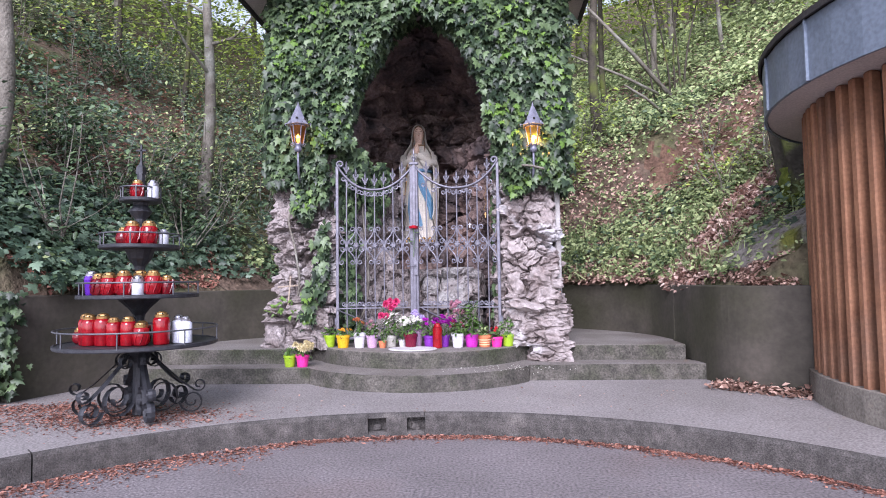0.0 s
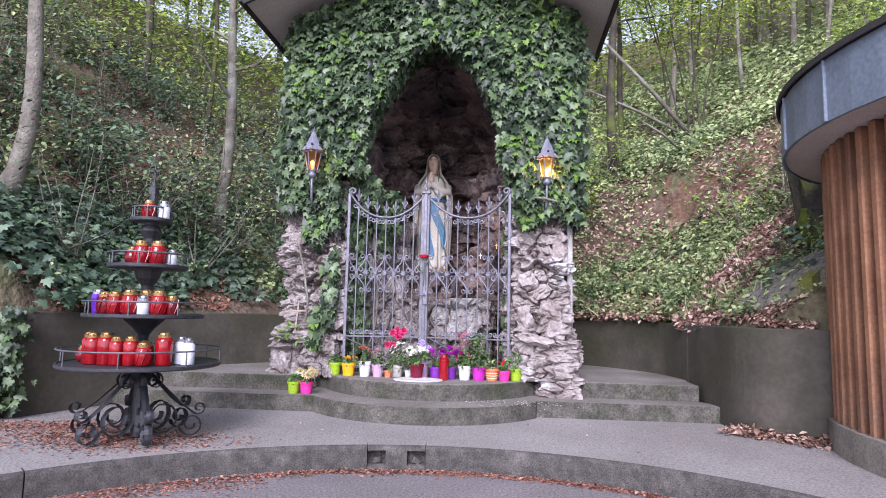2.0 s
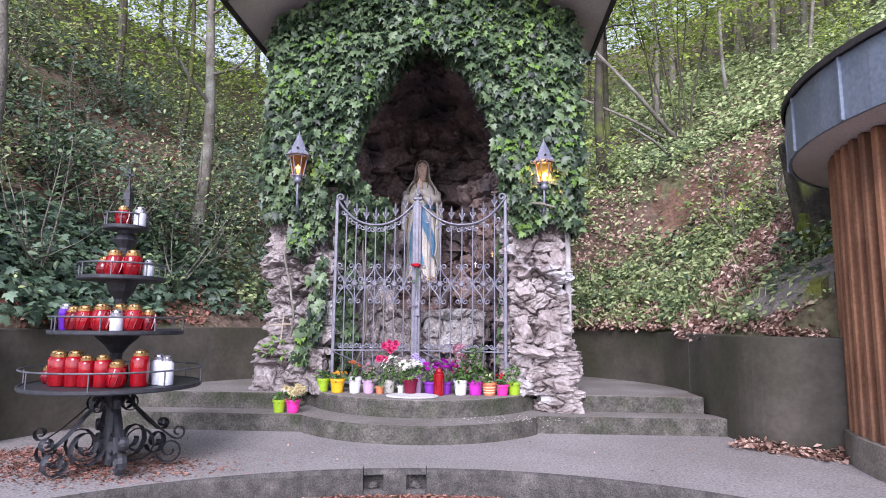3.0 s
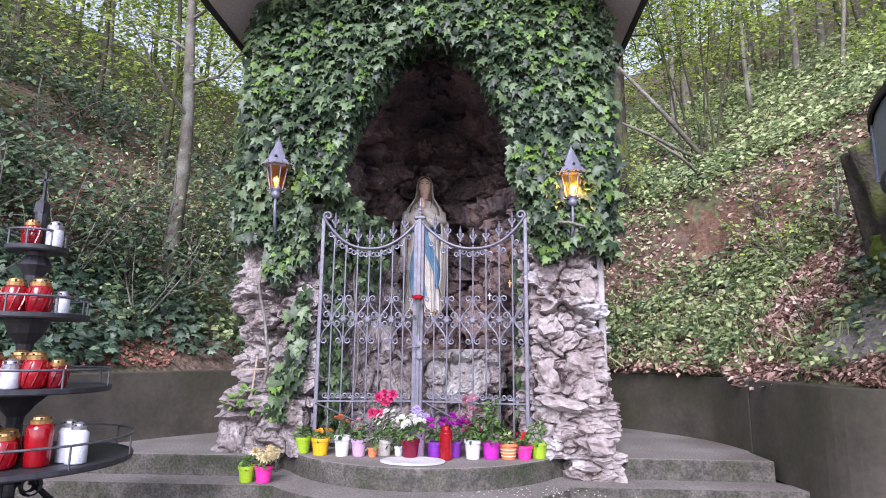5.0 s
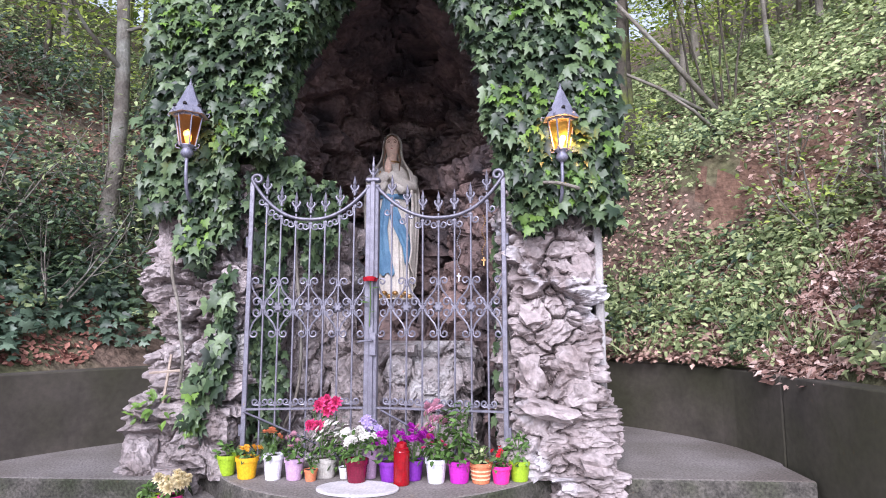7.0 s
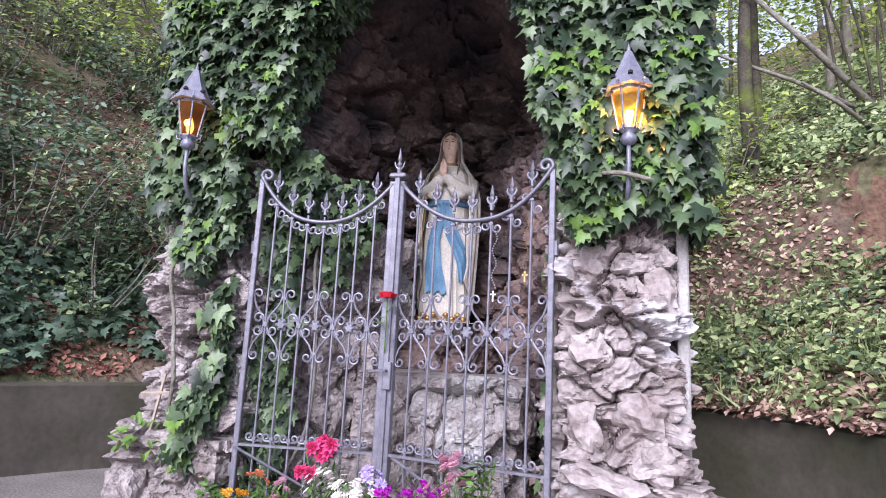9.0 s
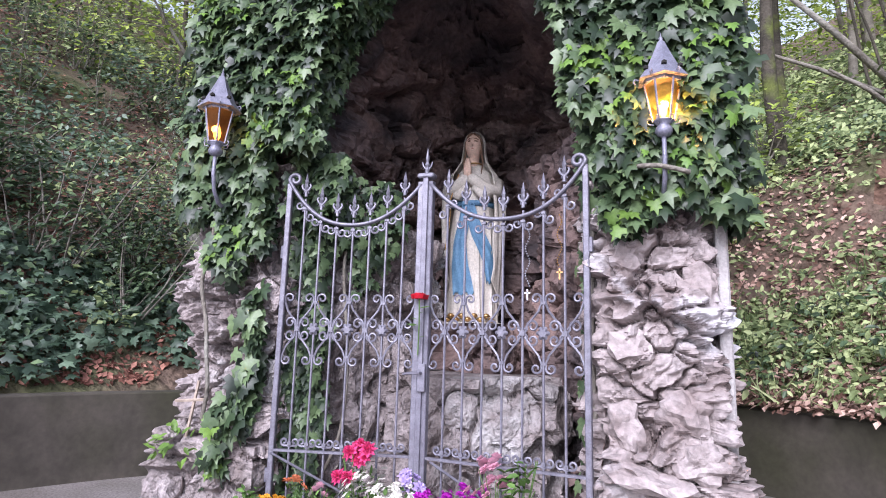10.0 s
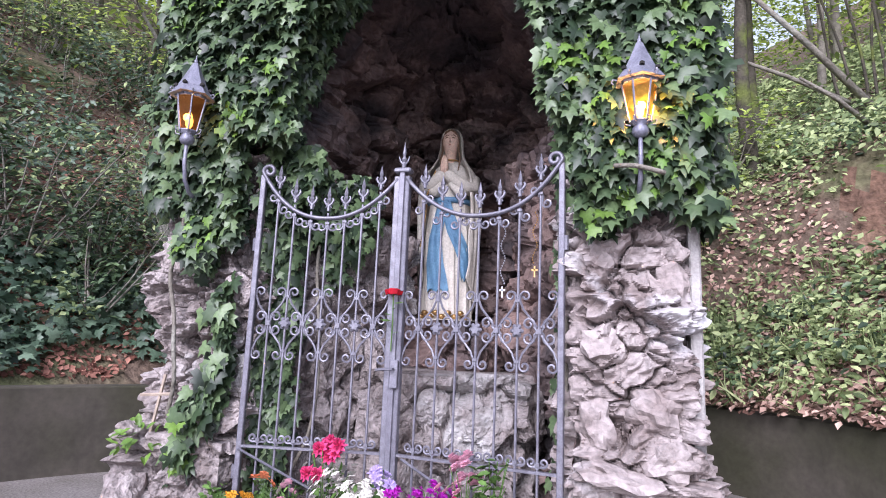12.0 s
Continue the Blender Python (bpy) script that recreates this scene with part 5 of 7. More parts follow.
def bloom_geo(g, c, r, petals, tilt, layers=1):
    c = Vector(c)
    axis = Vector(tilt).normalized()
    side = axis.orthogonal().normalized()
    other = axis.cross(side)
    for q in range(layers):
        for k in range(petals):
            a = 2 * math.pi * (k + 0.5 * q) / petals
            d = math.cos(a) * side + math.sin(a) * other
            t = -math.sin(a) * side + math.cos(a) * other
            rr = r * (1 - 0.28 * q)
            lift = axis * (0.10 + 0.30 * q) * r
            w = 0.62 * rr * math.sin(math.pi / petals) * 1.9
            b = c + axis * 0.1 * r * q
            g.add([b, b + d * rr * 0.55 + t * w * 0.55 + lift, b + d * rr + lift * 0.6, b + d * rr * 0.55 - t * w * 0.55 + lift], [(0, 1, 2), (0, 2, 3)])


def flower_pot(x, y, z, r, h, material, label, flower=None, count=6, plant=(0.10, 0.14), leaves=60, leaf=M_STEM, size=0.05, fr=0.028, petals=6, layers=2, seed=1, stripes=False):
    r, h = 0.9 * r, 0.93 * h
    pot = thing("flower_pot", label, "flower pot", pose(x, y, z, 0, 0, seed * 37), "flower pots before the gate")
    part("body", Geo().lathe([(r * 0.72, 0), (r * 0.75, 0.004), (r * 0.93, h * 0.80), (r * 0.95, h * 0.80)], n=20), material, pot, smooth=False)
    part("rim", Geo().lathe([(r * 0.95, h * 0.80), (r * 1.02, h * 0.81), (r * 1.03, h), (r * 0.95, h * 1.005), (r * 0.93, h * 0.9), (r * 0.3, h * 0.9)], n=20), material, pot)
    if stripes:
        for k in range(3):
            part("band", Geo().lathe([(r * (0.79 + 0.055 * k), h * (0.18 + 0.2 * k)), (r * (0.83 + 0.05 * k), h * (0.20 + 0.2 * k)), (r * (0.82 + 0.05 * k), h * (0.26 + 0.2 * k))], n=20), P_CREAM, pot)
    part("soil", Geo().lathe([(0.01, h * 0.9), (r * 0.92, h * 0.9), (r * 0.5, h * 0.94)], n=12), M_POTSOIL, pot)
    rr = np.random.default_rng(seed)
    if leaves:
        foliage("leaves", pot, (0, 0, h * 0.95), plant[0], plant[1], leaves, size, leaf, seed=seed)
        for k in range(7):
            g = Geo()
            a = rr.uniform(0, 6.28)
            e = (plant[0] * 0.6 * math.cos(a), plant[0] * 0.6 * math.sin(a), h + plant[1] * rr.uniform(0.5, 0.95))
            g.tube([(0, 0, h * 0.9), (e[0] * 0.4, e[1] * 0.4, h + plant[1] * 0.4), e], 0.0025, 4)
            part("stem", g, M_STEM, pot)
    if flower:
        for k in range(count):
            a = rr.uniform(0, 6.28)
            q = plant[0] * rr.uniform(0.2, 1.0)
            g = Geo()
            bloom_geo(g, (0, 0, 0), fr * rr.uniform(0.8, 1.2), petals, (0.5 * math.cos(a), 0.5 * math.sin(a) - 0.6, 0.8), layers)
            part("bloom", g, flower, pot, m=pose(q * math.cos(a), q * math.sin(a) - 0.01, h * 0.95 + plant[1] * rr.uniform(0.55, 1.05)))
    return pot


pot_green, pot_yel, pot_white = plain("lime_pot", (0.30, 0.46, 0.02), 0.45), plain("yellow_pot", (0.80, 0.42, 0.01), 0.45), plain("white_pot", (0.72, 0.71, 0.74), 0.4)
pot_lil, pot_mag, pot_terra = plain("lilac_pot", (0.52, 0.34, 0.50), 0.5), plain("magenta_pot", (0.52, 0.03, 0.42), 0.45), plain("terracotta", (0.62, 0.20, 0.09), 0.7)
pot_pink, pot_purple, pot_wine = plain("pink_pot", (0.80, 0.04, 0.32), 0.45), plain("purple_pot", (0.20, 0.03, 0.35), 0.45), plain("wine_pot", (0.16, 0.008, 0.03), 0.25)
pot_grey = plain("grey_pot", (0.42, 0.40, 0.36), 0.7)
Z = TOP_Z + 0.001
flower_pot(-0.988, 6.63, Z, 0.075, 0.145, pot_green, "lime green plastic pot with small sprouting plant", None, plant=(0.08, 0.10), leaves=40, seed=2)
flower_pot(-0.817, 6.56, Z, 0.085, 0.15, pot_yel, "yellow plastic pot with small yellow flowers", P_YEL, 8, (0.08, 0.07), 25, seed=3)
flower_pot(-0.627, 6.54, Z, 0.075, 0.175, pot_white, "tall white pot with salmon roses", P_ORANGE, 3, (0.09, 0.15), 60, fr=0.035, seed=4)
flower_pot(-0.484, 6.55, Z, 0.075, 0.15, pot_lil, "pale lilac pot with pink buds", P_PALEP, 4, (0.09, 0.16), 60, seed=5)
flower_pot(-0.361, 6.52, Z, 0.05, 0.08, pot_terra, "small brown jar with dry sprigs", P_WHITE, 4, (0.06, 0.10), 20, fr=0.015, seed=6)
flower_pot(-0.275, 6.62, Z, 0.07, 0.13, pot_grey, "grey pot overflowing with white blossom", P_WHITE, 46, (0.17, 0.26), 90, fr=0.024, petals=5, layers=1, seed=7)
flower_pot(-0.152, 6.6, Z, 0.045, 0.08, pot_white, "small white pot with white blossom", P_WHITE, 26, (0.12, 0.26), 50, fr=0.022, petals=5, layers=1, seed=8)
flower_pot(-0.314, 6.62, Z, 0.075, 0.14, pot_grey, "pot with large vivid pink blooms by the gate", P_PINK, 12, (0.13, 0.38), 40, fr=0.048, petals=8, layers=3, seed=9)
flower_pot(-0.038, 6.46, Z, 0.085, 0.17, pot_wine, "dark red glazed pot with white and lilac flowers", P_WHITE, 22, (0.14, 0.19), 70, fr=0.03, petals=6, seed=10)
flower_pot(0.019, 6.62, Z, 0.06, 0.20, pot_lil, "lilac vase with pale violet blooms", P_LILAC, 8, (0.08, 0.22), 30, fr=0.042, petals=7, seed=11)
flower_pot(0.162, 6.56, Z, 0.085, 0.14, pot_purple, "purple pot with violet flowers", P_MAG, 16, (0.12, 0.18), 50, fr=0.03, seed=12)
flower_pot(0.314, 6.6, Z, 0.08, 0.14, pot_purple, "purple pot with deep magenta flowers", P_MAG, 26, (0.14, 0.20), 50, fr=0.032, seed=13)
flower_pot(0.475, 6.54, Z, 0.08, 0.165, pot_white, "white pot with pink and white carnations", P_PINK, 7, (0.11, 0.14), 80, fr=0.028, seed=14)
flower_pot(0.627, 6.56, Z, 0.088, 0.15, pot_mag, "magenta pot with a leafy green plant", None, 0, (0.13, 0.40), 150, size=0.065, seed=15)
flower_pot(0.475, 6.62, Z, 0.07, 0.14, pot_grey, "pot of pale pink flowers by the gate", P_PALEP, 22, (0.14, 0.36), 60, fr=0.034, petals=7, seed=16)
flower_pot(0.769, 6.56, Z, 0.085, 0.14, pot_terra, "terracotta pot with pale stripes and silvery leaves", None, 0, (0.10, 0.12), 70, leaf=M_HERB, seed=17, stripes=True)
flower_pot(0.902, 6.56, Z, 0.075, 0.12, pot_pink, "pink pot with red and yellow flowers", P_RED, 5, (0.07, 0.11), 45, fr=0.022, seed=18)
flower_pot(1.026, 6.63, Z, 0.08, 0.14, pot_green, "lime green pot with a leafy plant", None, 0, (0.10, 0.18), 90, size=0.05, seed=19)
flower_pot(-1.33, 6.27, STEP_Z + 0.001, 0.075, 0.135, pot_green, "lime green pot on the lower step", None, 0, (0.07, 0.10), 35, seed=20)
flower_pot(-1.19, 6.27, STEP_Z + 0.001, 0.08, 0.14, pot_pink, "pink pot with cream chrysanthemums on the lower step", P_CREAM, 14, (0.11, 0.13), 50, fr=0.045, petals=9, layers=3, seed=21)

c = thing("votive_candle", "tall red pillar candle with a gilt lid on the step", "candle", pose(0.255, 6.47, Z))
part("body", Geo().lathe([(0.05, 0), (0.053, 0.01), (0.053, 0.21), (0.05, 0.215)], n=20), M_RED, c, smooth=False)
part("lid", Geo().lathe([(0.046, 0.214), (0.048, 0.23), (0.036, 0.236), (0.034, 0.262), (0.012, 0.272)], n=16), M_RED, c)
g = Geo()
g.lathe([(0.25, 0.0), (0.262, 0.004), (0.262, 0.014), (0.25, 0.018), (0.01, 0.018)], n=40)
make("stone_disc", g, M_STONE, label="flat round pale stone slab on the step", category="slab", m=pose(0.0, 6.32, TOP_Z + 0.001) @ Matrix.Diagonal((1, 0.66, 1, 1)))

# small wooden cross with a sprig on the plinth
g = Geo()
g.tube([(-1.47, FRONT - 0.17, 0.95), (-1.46, FRONT - 0.10, 1.33)], 0.011, 5)
g.tube([(-1.60, FRONT - 0.13, 1.20), (-1.36, FRONT - 0.13, 1.22)], 0.010, 5)
make("wooden_cross", g, M_WOODPALE, label="small weathered stick cross leaning on the rock", category="cross")

# ---- round timber hut ----
HUT = (5.72, 4.72)
hut = thing("round_hut", "round hut of upright larch slats under blue-grey metal roof edge", "hut", pose(HUT[0], HUT[1], 0))


def ring_band(r0, r1, z0, z1, a0, a1, n):
    """Curved slab between two radii."""
    g = Geo()
    vs = []
    for i in range(n + 1):
        a = radians(a0 + (a1 - a0) * i / n)
        vs += [(r * math.cos(a), r * math.sin(a), z) for r, z in ((r1, z0), (r1, z1), (r0, z1), (r0, z0))]
    fs = [(4 * i + k, 4 * i + 4 + k, 4 * i + 4 + (k + 1) % 4, 4 * i + (k + 1) % 4) for i in range(n) for k in range(4)] + [(0, 1, 2, 3), (4 * n + 3, 4 * n + 2, 4 * n + 1, 4 * n)]
    return g.add(vs, [tuple(reversed(f)) for f in fs])


part("plinth", ring_band(1.9, 2.22, PAVE_Z - 0.05, 0.42, 0, 360, 72), M_PLINTH, hut, "grey concrete plinth")
part("inner_wall", ring_band(2.0, 2.06, 0.42, 2.715, 0, 360, 72), M_WOODPALE, hut, "pale boarding behind the slats")
part("soffit", ring_band(1.0, 2.455, 2.712, 2.74, 0, 360, 72), M_SOFFIT, hut, "pale pinkish soffit")
part("cover", ring_band(0.0, 2.52, 3.17, 3.22, 0, 360, 72), M_ROOFDARK, hut)
for k in range(20):
    a0 = 18 * k + 4
    f = part("fascia_sheet", ring_band(2.46, 2.485, 2.70, 3.17, a0 + 0.15, a0 + 17.85, 3), M_SHEET, hut, "blue-grey metal sheet")
    a = radians(a0)
    part("seam", Geo().box((2.49 * math.cos(a), 2.49 * math.sin(a), 2.935), (0.03, 0.024, 0.47), m=Matrix.Rotation(a, 3, "Z"), ch=0.004), M_SHEET, f, "standing seam")
    part("edge_trim", ring_band(2.455, 2.50, 3.17, 3.20, a0, a0 + 18, 3), M_ROOFDARK, hut)
slat_mesh = Geo().box((0, 0, 0), (0.09, 0.07, 2.36), ch=0.012)
slat0 = None
for k in range(86):
    a = 2 * math.pi * k / 86
    m = pose(2.135 * math.cos(a), 2.135 * math.sin(a), 1.53, 0, 0, math.degrees(a))
    if slat0 is None:
        slat0 = part("slat", slat_mesh, M_WOOD, hut, "red-brown larch slat", m=m)
    else:
        ob = new("slat", slat0.data)
        ob.parent, ob.matrix_basis = hut, m

# ---- ivy on the grotto ----


def ivy_here(x, z, r):
    n1 = noise.noise(Vector((x * 3.1, z * 3.1, 4))) * 0.16 + noise.noise(Vector((x * 8, z * 8, 9))) * 0.06
    w, c = opening(z) if z < 4.42 else (0, 0.05)
    if abs(x) > 1.80 + n1 * 0.5 or z > 5.38 - 0.40 * abs(x):
        return False
    lip = 0.30 * math.exp(-((z - 2.68) / 0.27) ** 2)
    if z < 4.36 + n1 and c - w + lip + 0.02 + n1 * 0.5 < x < c + w - 0.03 + n1 * 0.6:
        return False
    if x > 0:
        return z > 2.30 + n1 * 0.9
    if z > 2.42 + n1:
        return True
    # trailing patches on the weathered pier
    inner = x > -1.27 + 0.9 * n1 and z > 0.62
    if inner and noise.noise(Vector((x * 2.2 + 3, z * 1.7, 2))) > -0.14 - 0.2 * (z > 1.7) + 0.25 * (x < -1.1):
        return True
    return x > -1.5 and noise.noise(Vector((x * 2.6, z * 2.0, 7))) > 0.34 and z > 0.7


def ivy_patch(name, count, seed, depth, sizes, material, label, keep=None):
    r = np.random.default_rng(seed)
    P, N, T = [], [], []
    while len(P) < count:
        x, z = r.uniform(-1.9, 1.9), r.uniform(0.5, 5.3)
        if not ivy_here(x, z, r) or (keep and not keep(x, z)):
            continue
        bulge = 0.07 * noise.noise(Vector((x * 2.3, z * 2.3, 1))) + 0.04
        y = FRONT - 0.02 - max(0, bulge) - r.uniform(*depth) - (0.06 if z > 2.4 else 0.04)
        e = (abs(x) - 1.6) / 0.2
        if e > 0:
            y += min(1, e) * r.uniform(0, 0.5)
        if abs(x) < 1.04 and z < 2.85:
            y = GATE_Y + 0.14 + r.uniform(0, 0.10)
        P.append((x, y, z))
        N.append((r.normal(0, 0.45) + 0.5 * math.copysign(max(0, e), x), -1.0, r.normal(0.45, 0.4)))
        T.append((r.normal(0, 0.55), r.normal(-0.3, 0.3), -1.0))
    return swarm(name, IVY_V, IVY_F, np.array(P), frames_of(np.array(N), np.array(T)), r.uniform(*sizes, count), material, label=label, category="ivy", kind="stuff")


ivy_patch("ivy", 6200, 31, (0.0, 0.11), (0.075, 0.14), M_IVY, "dense glossy dark green ivy over the grotto front")
ivy_patch("ivy_undergrowth", 6200, 32, (-0.07, 0.03), (0.08, 0.13), M_IVY, "inner layer of dark ivy leaves on the masonry")
ivy_patch("young_ivy", 520, 33, (0.05, 0.13), (0.05, 0.10), M_IVYYOUNG, "scattered light green young ivy leaves", keep=lambda x, z: noise.noise(Vector((x * 1.6, z * 1.6, 12))) > (0.05 if x < 0.7 else -0.15))

# ivy inside the niche behind the gate
r = np.random.default_rng(77)
P, N, T = [], [], []
for k in range(1900):
    z = r.uniform(0.55, 2.75)
    t = r.uniform(0, 1) ** 1.2 * (0.34 + 0.62 * smoothstep((z - 1.55) / 0.6) + 0.25 * noise.noise(Vector((z * 2.2, 3, 1))))
    if noise.noise(Vector((t * 3, z * 1.8, 21))) < -0.25:
        continue
    P.append((-0.97 + 0.55 * t + r.normal(0, 0.02), 6.93 + 0.42 * t * t + 0.06 * t + r.uniform(-0.07, 0.03), z))
    N.append((0.6 + r.normal(0, 0.4), -0.8, 0.4 + r.normal(0, 0.3)))
    T.append((r.normal(0, 0.5), -0.2, -1))
for k in range(160):
    z = r.uniform(0.7, 2.9)
    P.append((0.93 + r.normal(0, 0.03), 7.0 + r.uniform(0, 0.4), z))
    N.append((-0.6 + r.normal(0, 0.4), -0.8, 0.4)), T.append((r.normal(0, 0.5), -0.2, -1))
swarm("ivy_niche", IVY_V, IVY_F, np.array(P), frames_of(np.array(N), np.array(T)), r.uniform(0.06, 0.11, len(P)), M_IVY, label="ivy trailing inside the niche", category="ivy", kind="stuff")
# ivy over the lip of the niche
r = np.random.default_rng(79)
P, N, T = [], [], []
while len(P) < 1250:
    z, sd = r.uniform(2.35, 4.42), r.choice([-1, 1])
    w, c = opening(z)
    thick = 0.5 + noise.noise(Vector((z * 2.4, sd * 3, 6)))
    if r.uniform() > 0.35 + thick:
        continue
    P.append((c + sd * (w + 0.05 - r.uniform(0, 0.16) * max(0.25, thick)), FRONT + r.uniform(-0.06, 0.26), z))
    N.append((-0.5 * sd + r.normal(0, 0.4), -0.9, 0.35 + r.normal(0, 0.35))), T.append((r.normal(0, 0.45) - 0.2 * sd, -0.2, -1))
swarm("ivy_lip", IVY_V, IVY_F, np.array(P), frames_of(np.array(N), np.array(T)), r.uniform(0.06, 0.12, len(P)), M_IVY, label="ivy hanging over the lip of the niche", category="ivy", kind="stuff")
# bare ivy stems
g = Geo()
for pts in ([(-1.47, 6.70, 2.40), (-1.43, 6.64, 2.2), (-1.46, 6.62, 1.95), (-1.40, 6.62, 1.7), (-1.36, 6.60, 1.5), (-1.33, 6.6, 1.3), (-1.35, 6.6, 1.1)],
            [(-0.80, 6.95, 0.6), (-0.66, 7.08, 1.0), (-0.64, 7.1, 1.5), (-0.70, 7.1, 2.1), (-0.66, 7.15, 2.5)],
            [(0.97, 6.85, 1.2), (0.96, 6.85, 1.7), (0.97, 6.83, 2.3)], [(1.2, 6.55, 2.52), (1.32, 6.50, 2.50), (1.46, 6.54, 2.47)]):
    g.tube(smooth_line([tuple(p) for p in pts], 5), 0.013, 6)
make("ivy_stems", g, M_BARK, label="bare woody ivy stems on the rock", category="ivy", kind="stuff", smooth=True)
# sprig on the plinth
r = np.random.default_rng(5)
n = 30
d = r.normal(size=(n, 3))
swarm("plinth_plant", OVAL_V, OVAL_F, np.array([-1.47, FRONT - 0.22, 0.98]) + d * np.array([0.09, 0.05, 0.06]), frames_of(np.array([0, -0.5, 0.8]) + 0.5 * r.normal(size=(n, 3)), d), r.uniform(0.05, 0.10, n), M_IVYYOUNG, label="small broad-leaved green plant on the stone plinth", category="plant", kind="stuff")

# ---- slopes: litter, herbs, shrubs, trees ----
C0 = (0.0, 5.6)


def on_slope(r, count, dmin, dmax, a0, a1, power=1.5):
    """Random places on the slope between two bearings (degrees from +x), denser near the wall."""
    a = np.radians(r.uniform(a0, a1, count))
    d = dmin + (dmax - dmin) * r.uniform(0, 1, count) ** power
    base = 3.3 + 0.55 * np.maximum(0, np.sin(a)) ** 2 + 0.12
    rad = base + d
    x, y = C0[0] + rad * np.cos(a), C0[1] + rad * np.sin(a)
    z = np.array([terrain(p, q) for p, q in zip(x, y)])
    return np.stack([x, y, z], 1), d


P0, PU, PV = Vector((3.42, 6.72)), Vector((0.42, -0.91)).normalized(), Vector((0.91, 0.42)).normalized()    # corner and sides of the slope paver


def behind_wall(x, y):
    """True on the hill's side of the walls beside the hut and the terrace."""
    if x < 0 and y < 5.4 and x > float(np.interp(y, [0.5, 3.85, 5.0, 5.4], [-9.5, -6.1, -4.2, -3.75])):
        return False
    return x < 2.9 or y > float(np.interp(x, [2.9, 3.06, 3.16, 3.5, 4.1, 5.6, 9.0], [7.9, 6.75, 6.3, 6.0, 5.78, 5.62, 5.5])) and math.hypot(x - HUT[0], y - HUT[1]) > 2.27


def slope_normals(p):
    out = []
    for x, y, z in p:
        e = 0.15
        out.append((-(terrain(x + e, y) - z) / e, -(terrain(x, y + e) - z) / e, 1.0))
    return np.array(out)


def litter(name, count, seed, dmin, dmax, a0, a1, thresh, label, size=(0.04, 0.085), power=1.4, material=None):
    r = np.random.default_rng(seed)
    p, d = on_slope(r, count, dmin, dmax, a0, a1, power)
    keep = np.array([noise.noise(Vector((x * 0.55, y * 0.55, 31))) + 0.4 * noise.noise(Vector((x * 1.7, y * 1.7, 3))) > thresh and behind_wall(x, y) for x, y, z in p])
    p = p[keep]
    nr = slope_normals(p) + r.normal(0, 0.35, (len(p), 3))
    p[:, 2] += r.uniform(0.0, 0.05, len(p))
    swarm(name, QUAD_V, QUAD_F, p, frames_of(nr, r.normal(size=(len(p), 3))), r.uniform(*size, len(p)) * (1 + 0.05 * d[keep]), material or M_LITTER, label=label, category="leaves", kind="stuff")


litter("leaf_litter", 34000, 101, 0.0, 11, -25, 88, -0.34, "dry brown beech leaves on the slope")
litter("leaf_litter", 17000, 104, 0.0, 4.4, -5, 88, -0.28, "dry brown beech leaves among the herbs on the slope", size=(0.03, 0.07), power=1.0)
r = np.random.default_rng(103)
t = r.uniform(0, 1, 9500)
p = np.stack([3.15 + 1.6 * t + r.normal(0, 0.30, len(t)), 7.3 + 1.05 * t + r.normal(0, 0.30, len(t)), 0 * t], 1)
p = p[[bare(x, y) == 2 and behind_wall(x, y) for x, y, z in p]]
p[:, 2] = [terrain(x, y) for x, y, z in p] + r.uniform(0, 0.06, len(p))
swarm("leaf_drift", QUAD_V, QUAD_F, p, frames_of(slope_normals(p) + r.normal(0, 0.5, p.shape), r.normal(size=p.shape)), r.uniform(0.05, 0.10, len(p)), M_LITTERPALE, label="drift of pinkish dry beech leaves on the slope", category="leaves", kind="stuff")
litter("leaf_litter", 32000, 102, 0.0, 12, 92, 215, -0.22, "reddish brown fallen leaves on the steep bank", material=M_LITTERRED)


def plants(name, count, per, seed, dmin, dmax, a0, a1, size, height, material, label, thresh=-9.0, power=1.5, shape=QUAD_V, faces=QUAD_F, nseed=0.0, grow=0.06, spread=0.16):
    """Low plants: leaves set round many stems."""
    r = np.random.default_rng(seed)
    p, d = on_slope(r, count, dmin, dmax, a0, a1, power)
    keep = np.array([noise.noise(Vector((x * 0.6 + nseed, y * 0.6, 17))) > thresh and behind_wall(x, y) and not (bare(x, y) and r.uniform() < 0.95) for x, y, z in p])
    p, d = p[keep], d[keep]
    n = len(p)
    h = r.uniform(0.4, 1.0, n) * height
    q = np.repeat(p, per, 0)
    dd = np.repeat(d, per)
    t = r.uniform(0.2, 1, n * per)
    a = r.uniform(0, 2 * np.pi, n * per)
    rad = spread * np.sqrt(r.uniform(0, 1, n * per)) * (1 + 0.05 * dd)
    out = np.stack([np.cos(a), np.sin(a), 0 * a], 1)
    q = q + out * rad[:, None]
    q[:, 2] += np.repeat(h, per) * t
    inward = np.stack([C0[0] - q[:, 0], C0[1] - 1.5 - q[:, 1], 0 * a], 1)
    inward /= np.linalg.norm(inward, axis=1, keepdims=True)
    nrm = np.array([0, 0, 0.85]) + 0.62 * inward + r.normal(0, 0.42, (len(q), 3))
    tips = out + r.normal(0, 0.4, (len(q), 3)) - np.array([0, 0, 0.25])
    swarm(name, shape, faces, q, frames_of(nrm, tips), r.uniform(0.6, 1.25, len(q)) * size * (1 + grow * dd), material, label=label, category="undergrowth", kind="stuff")


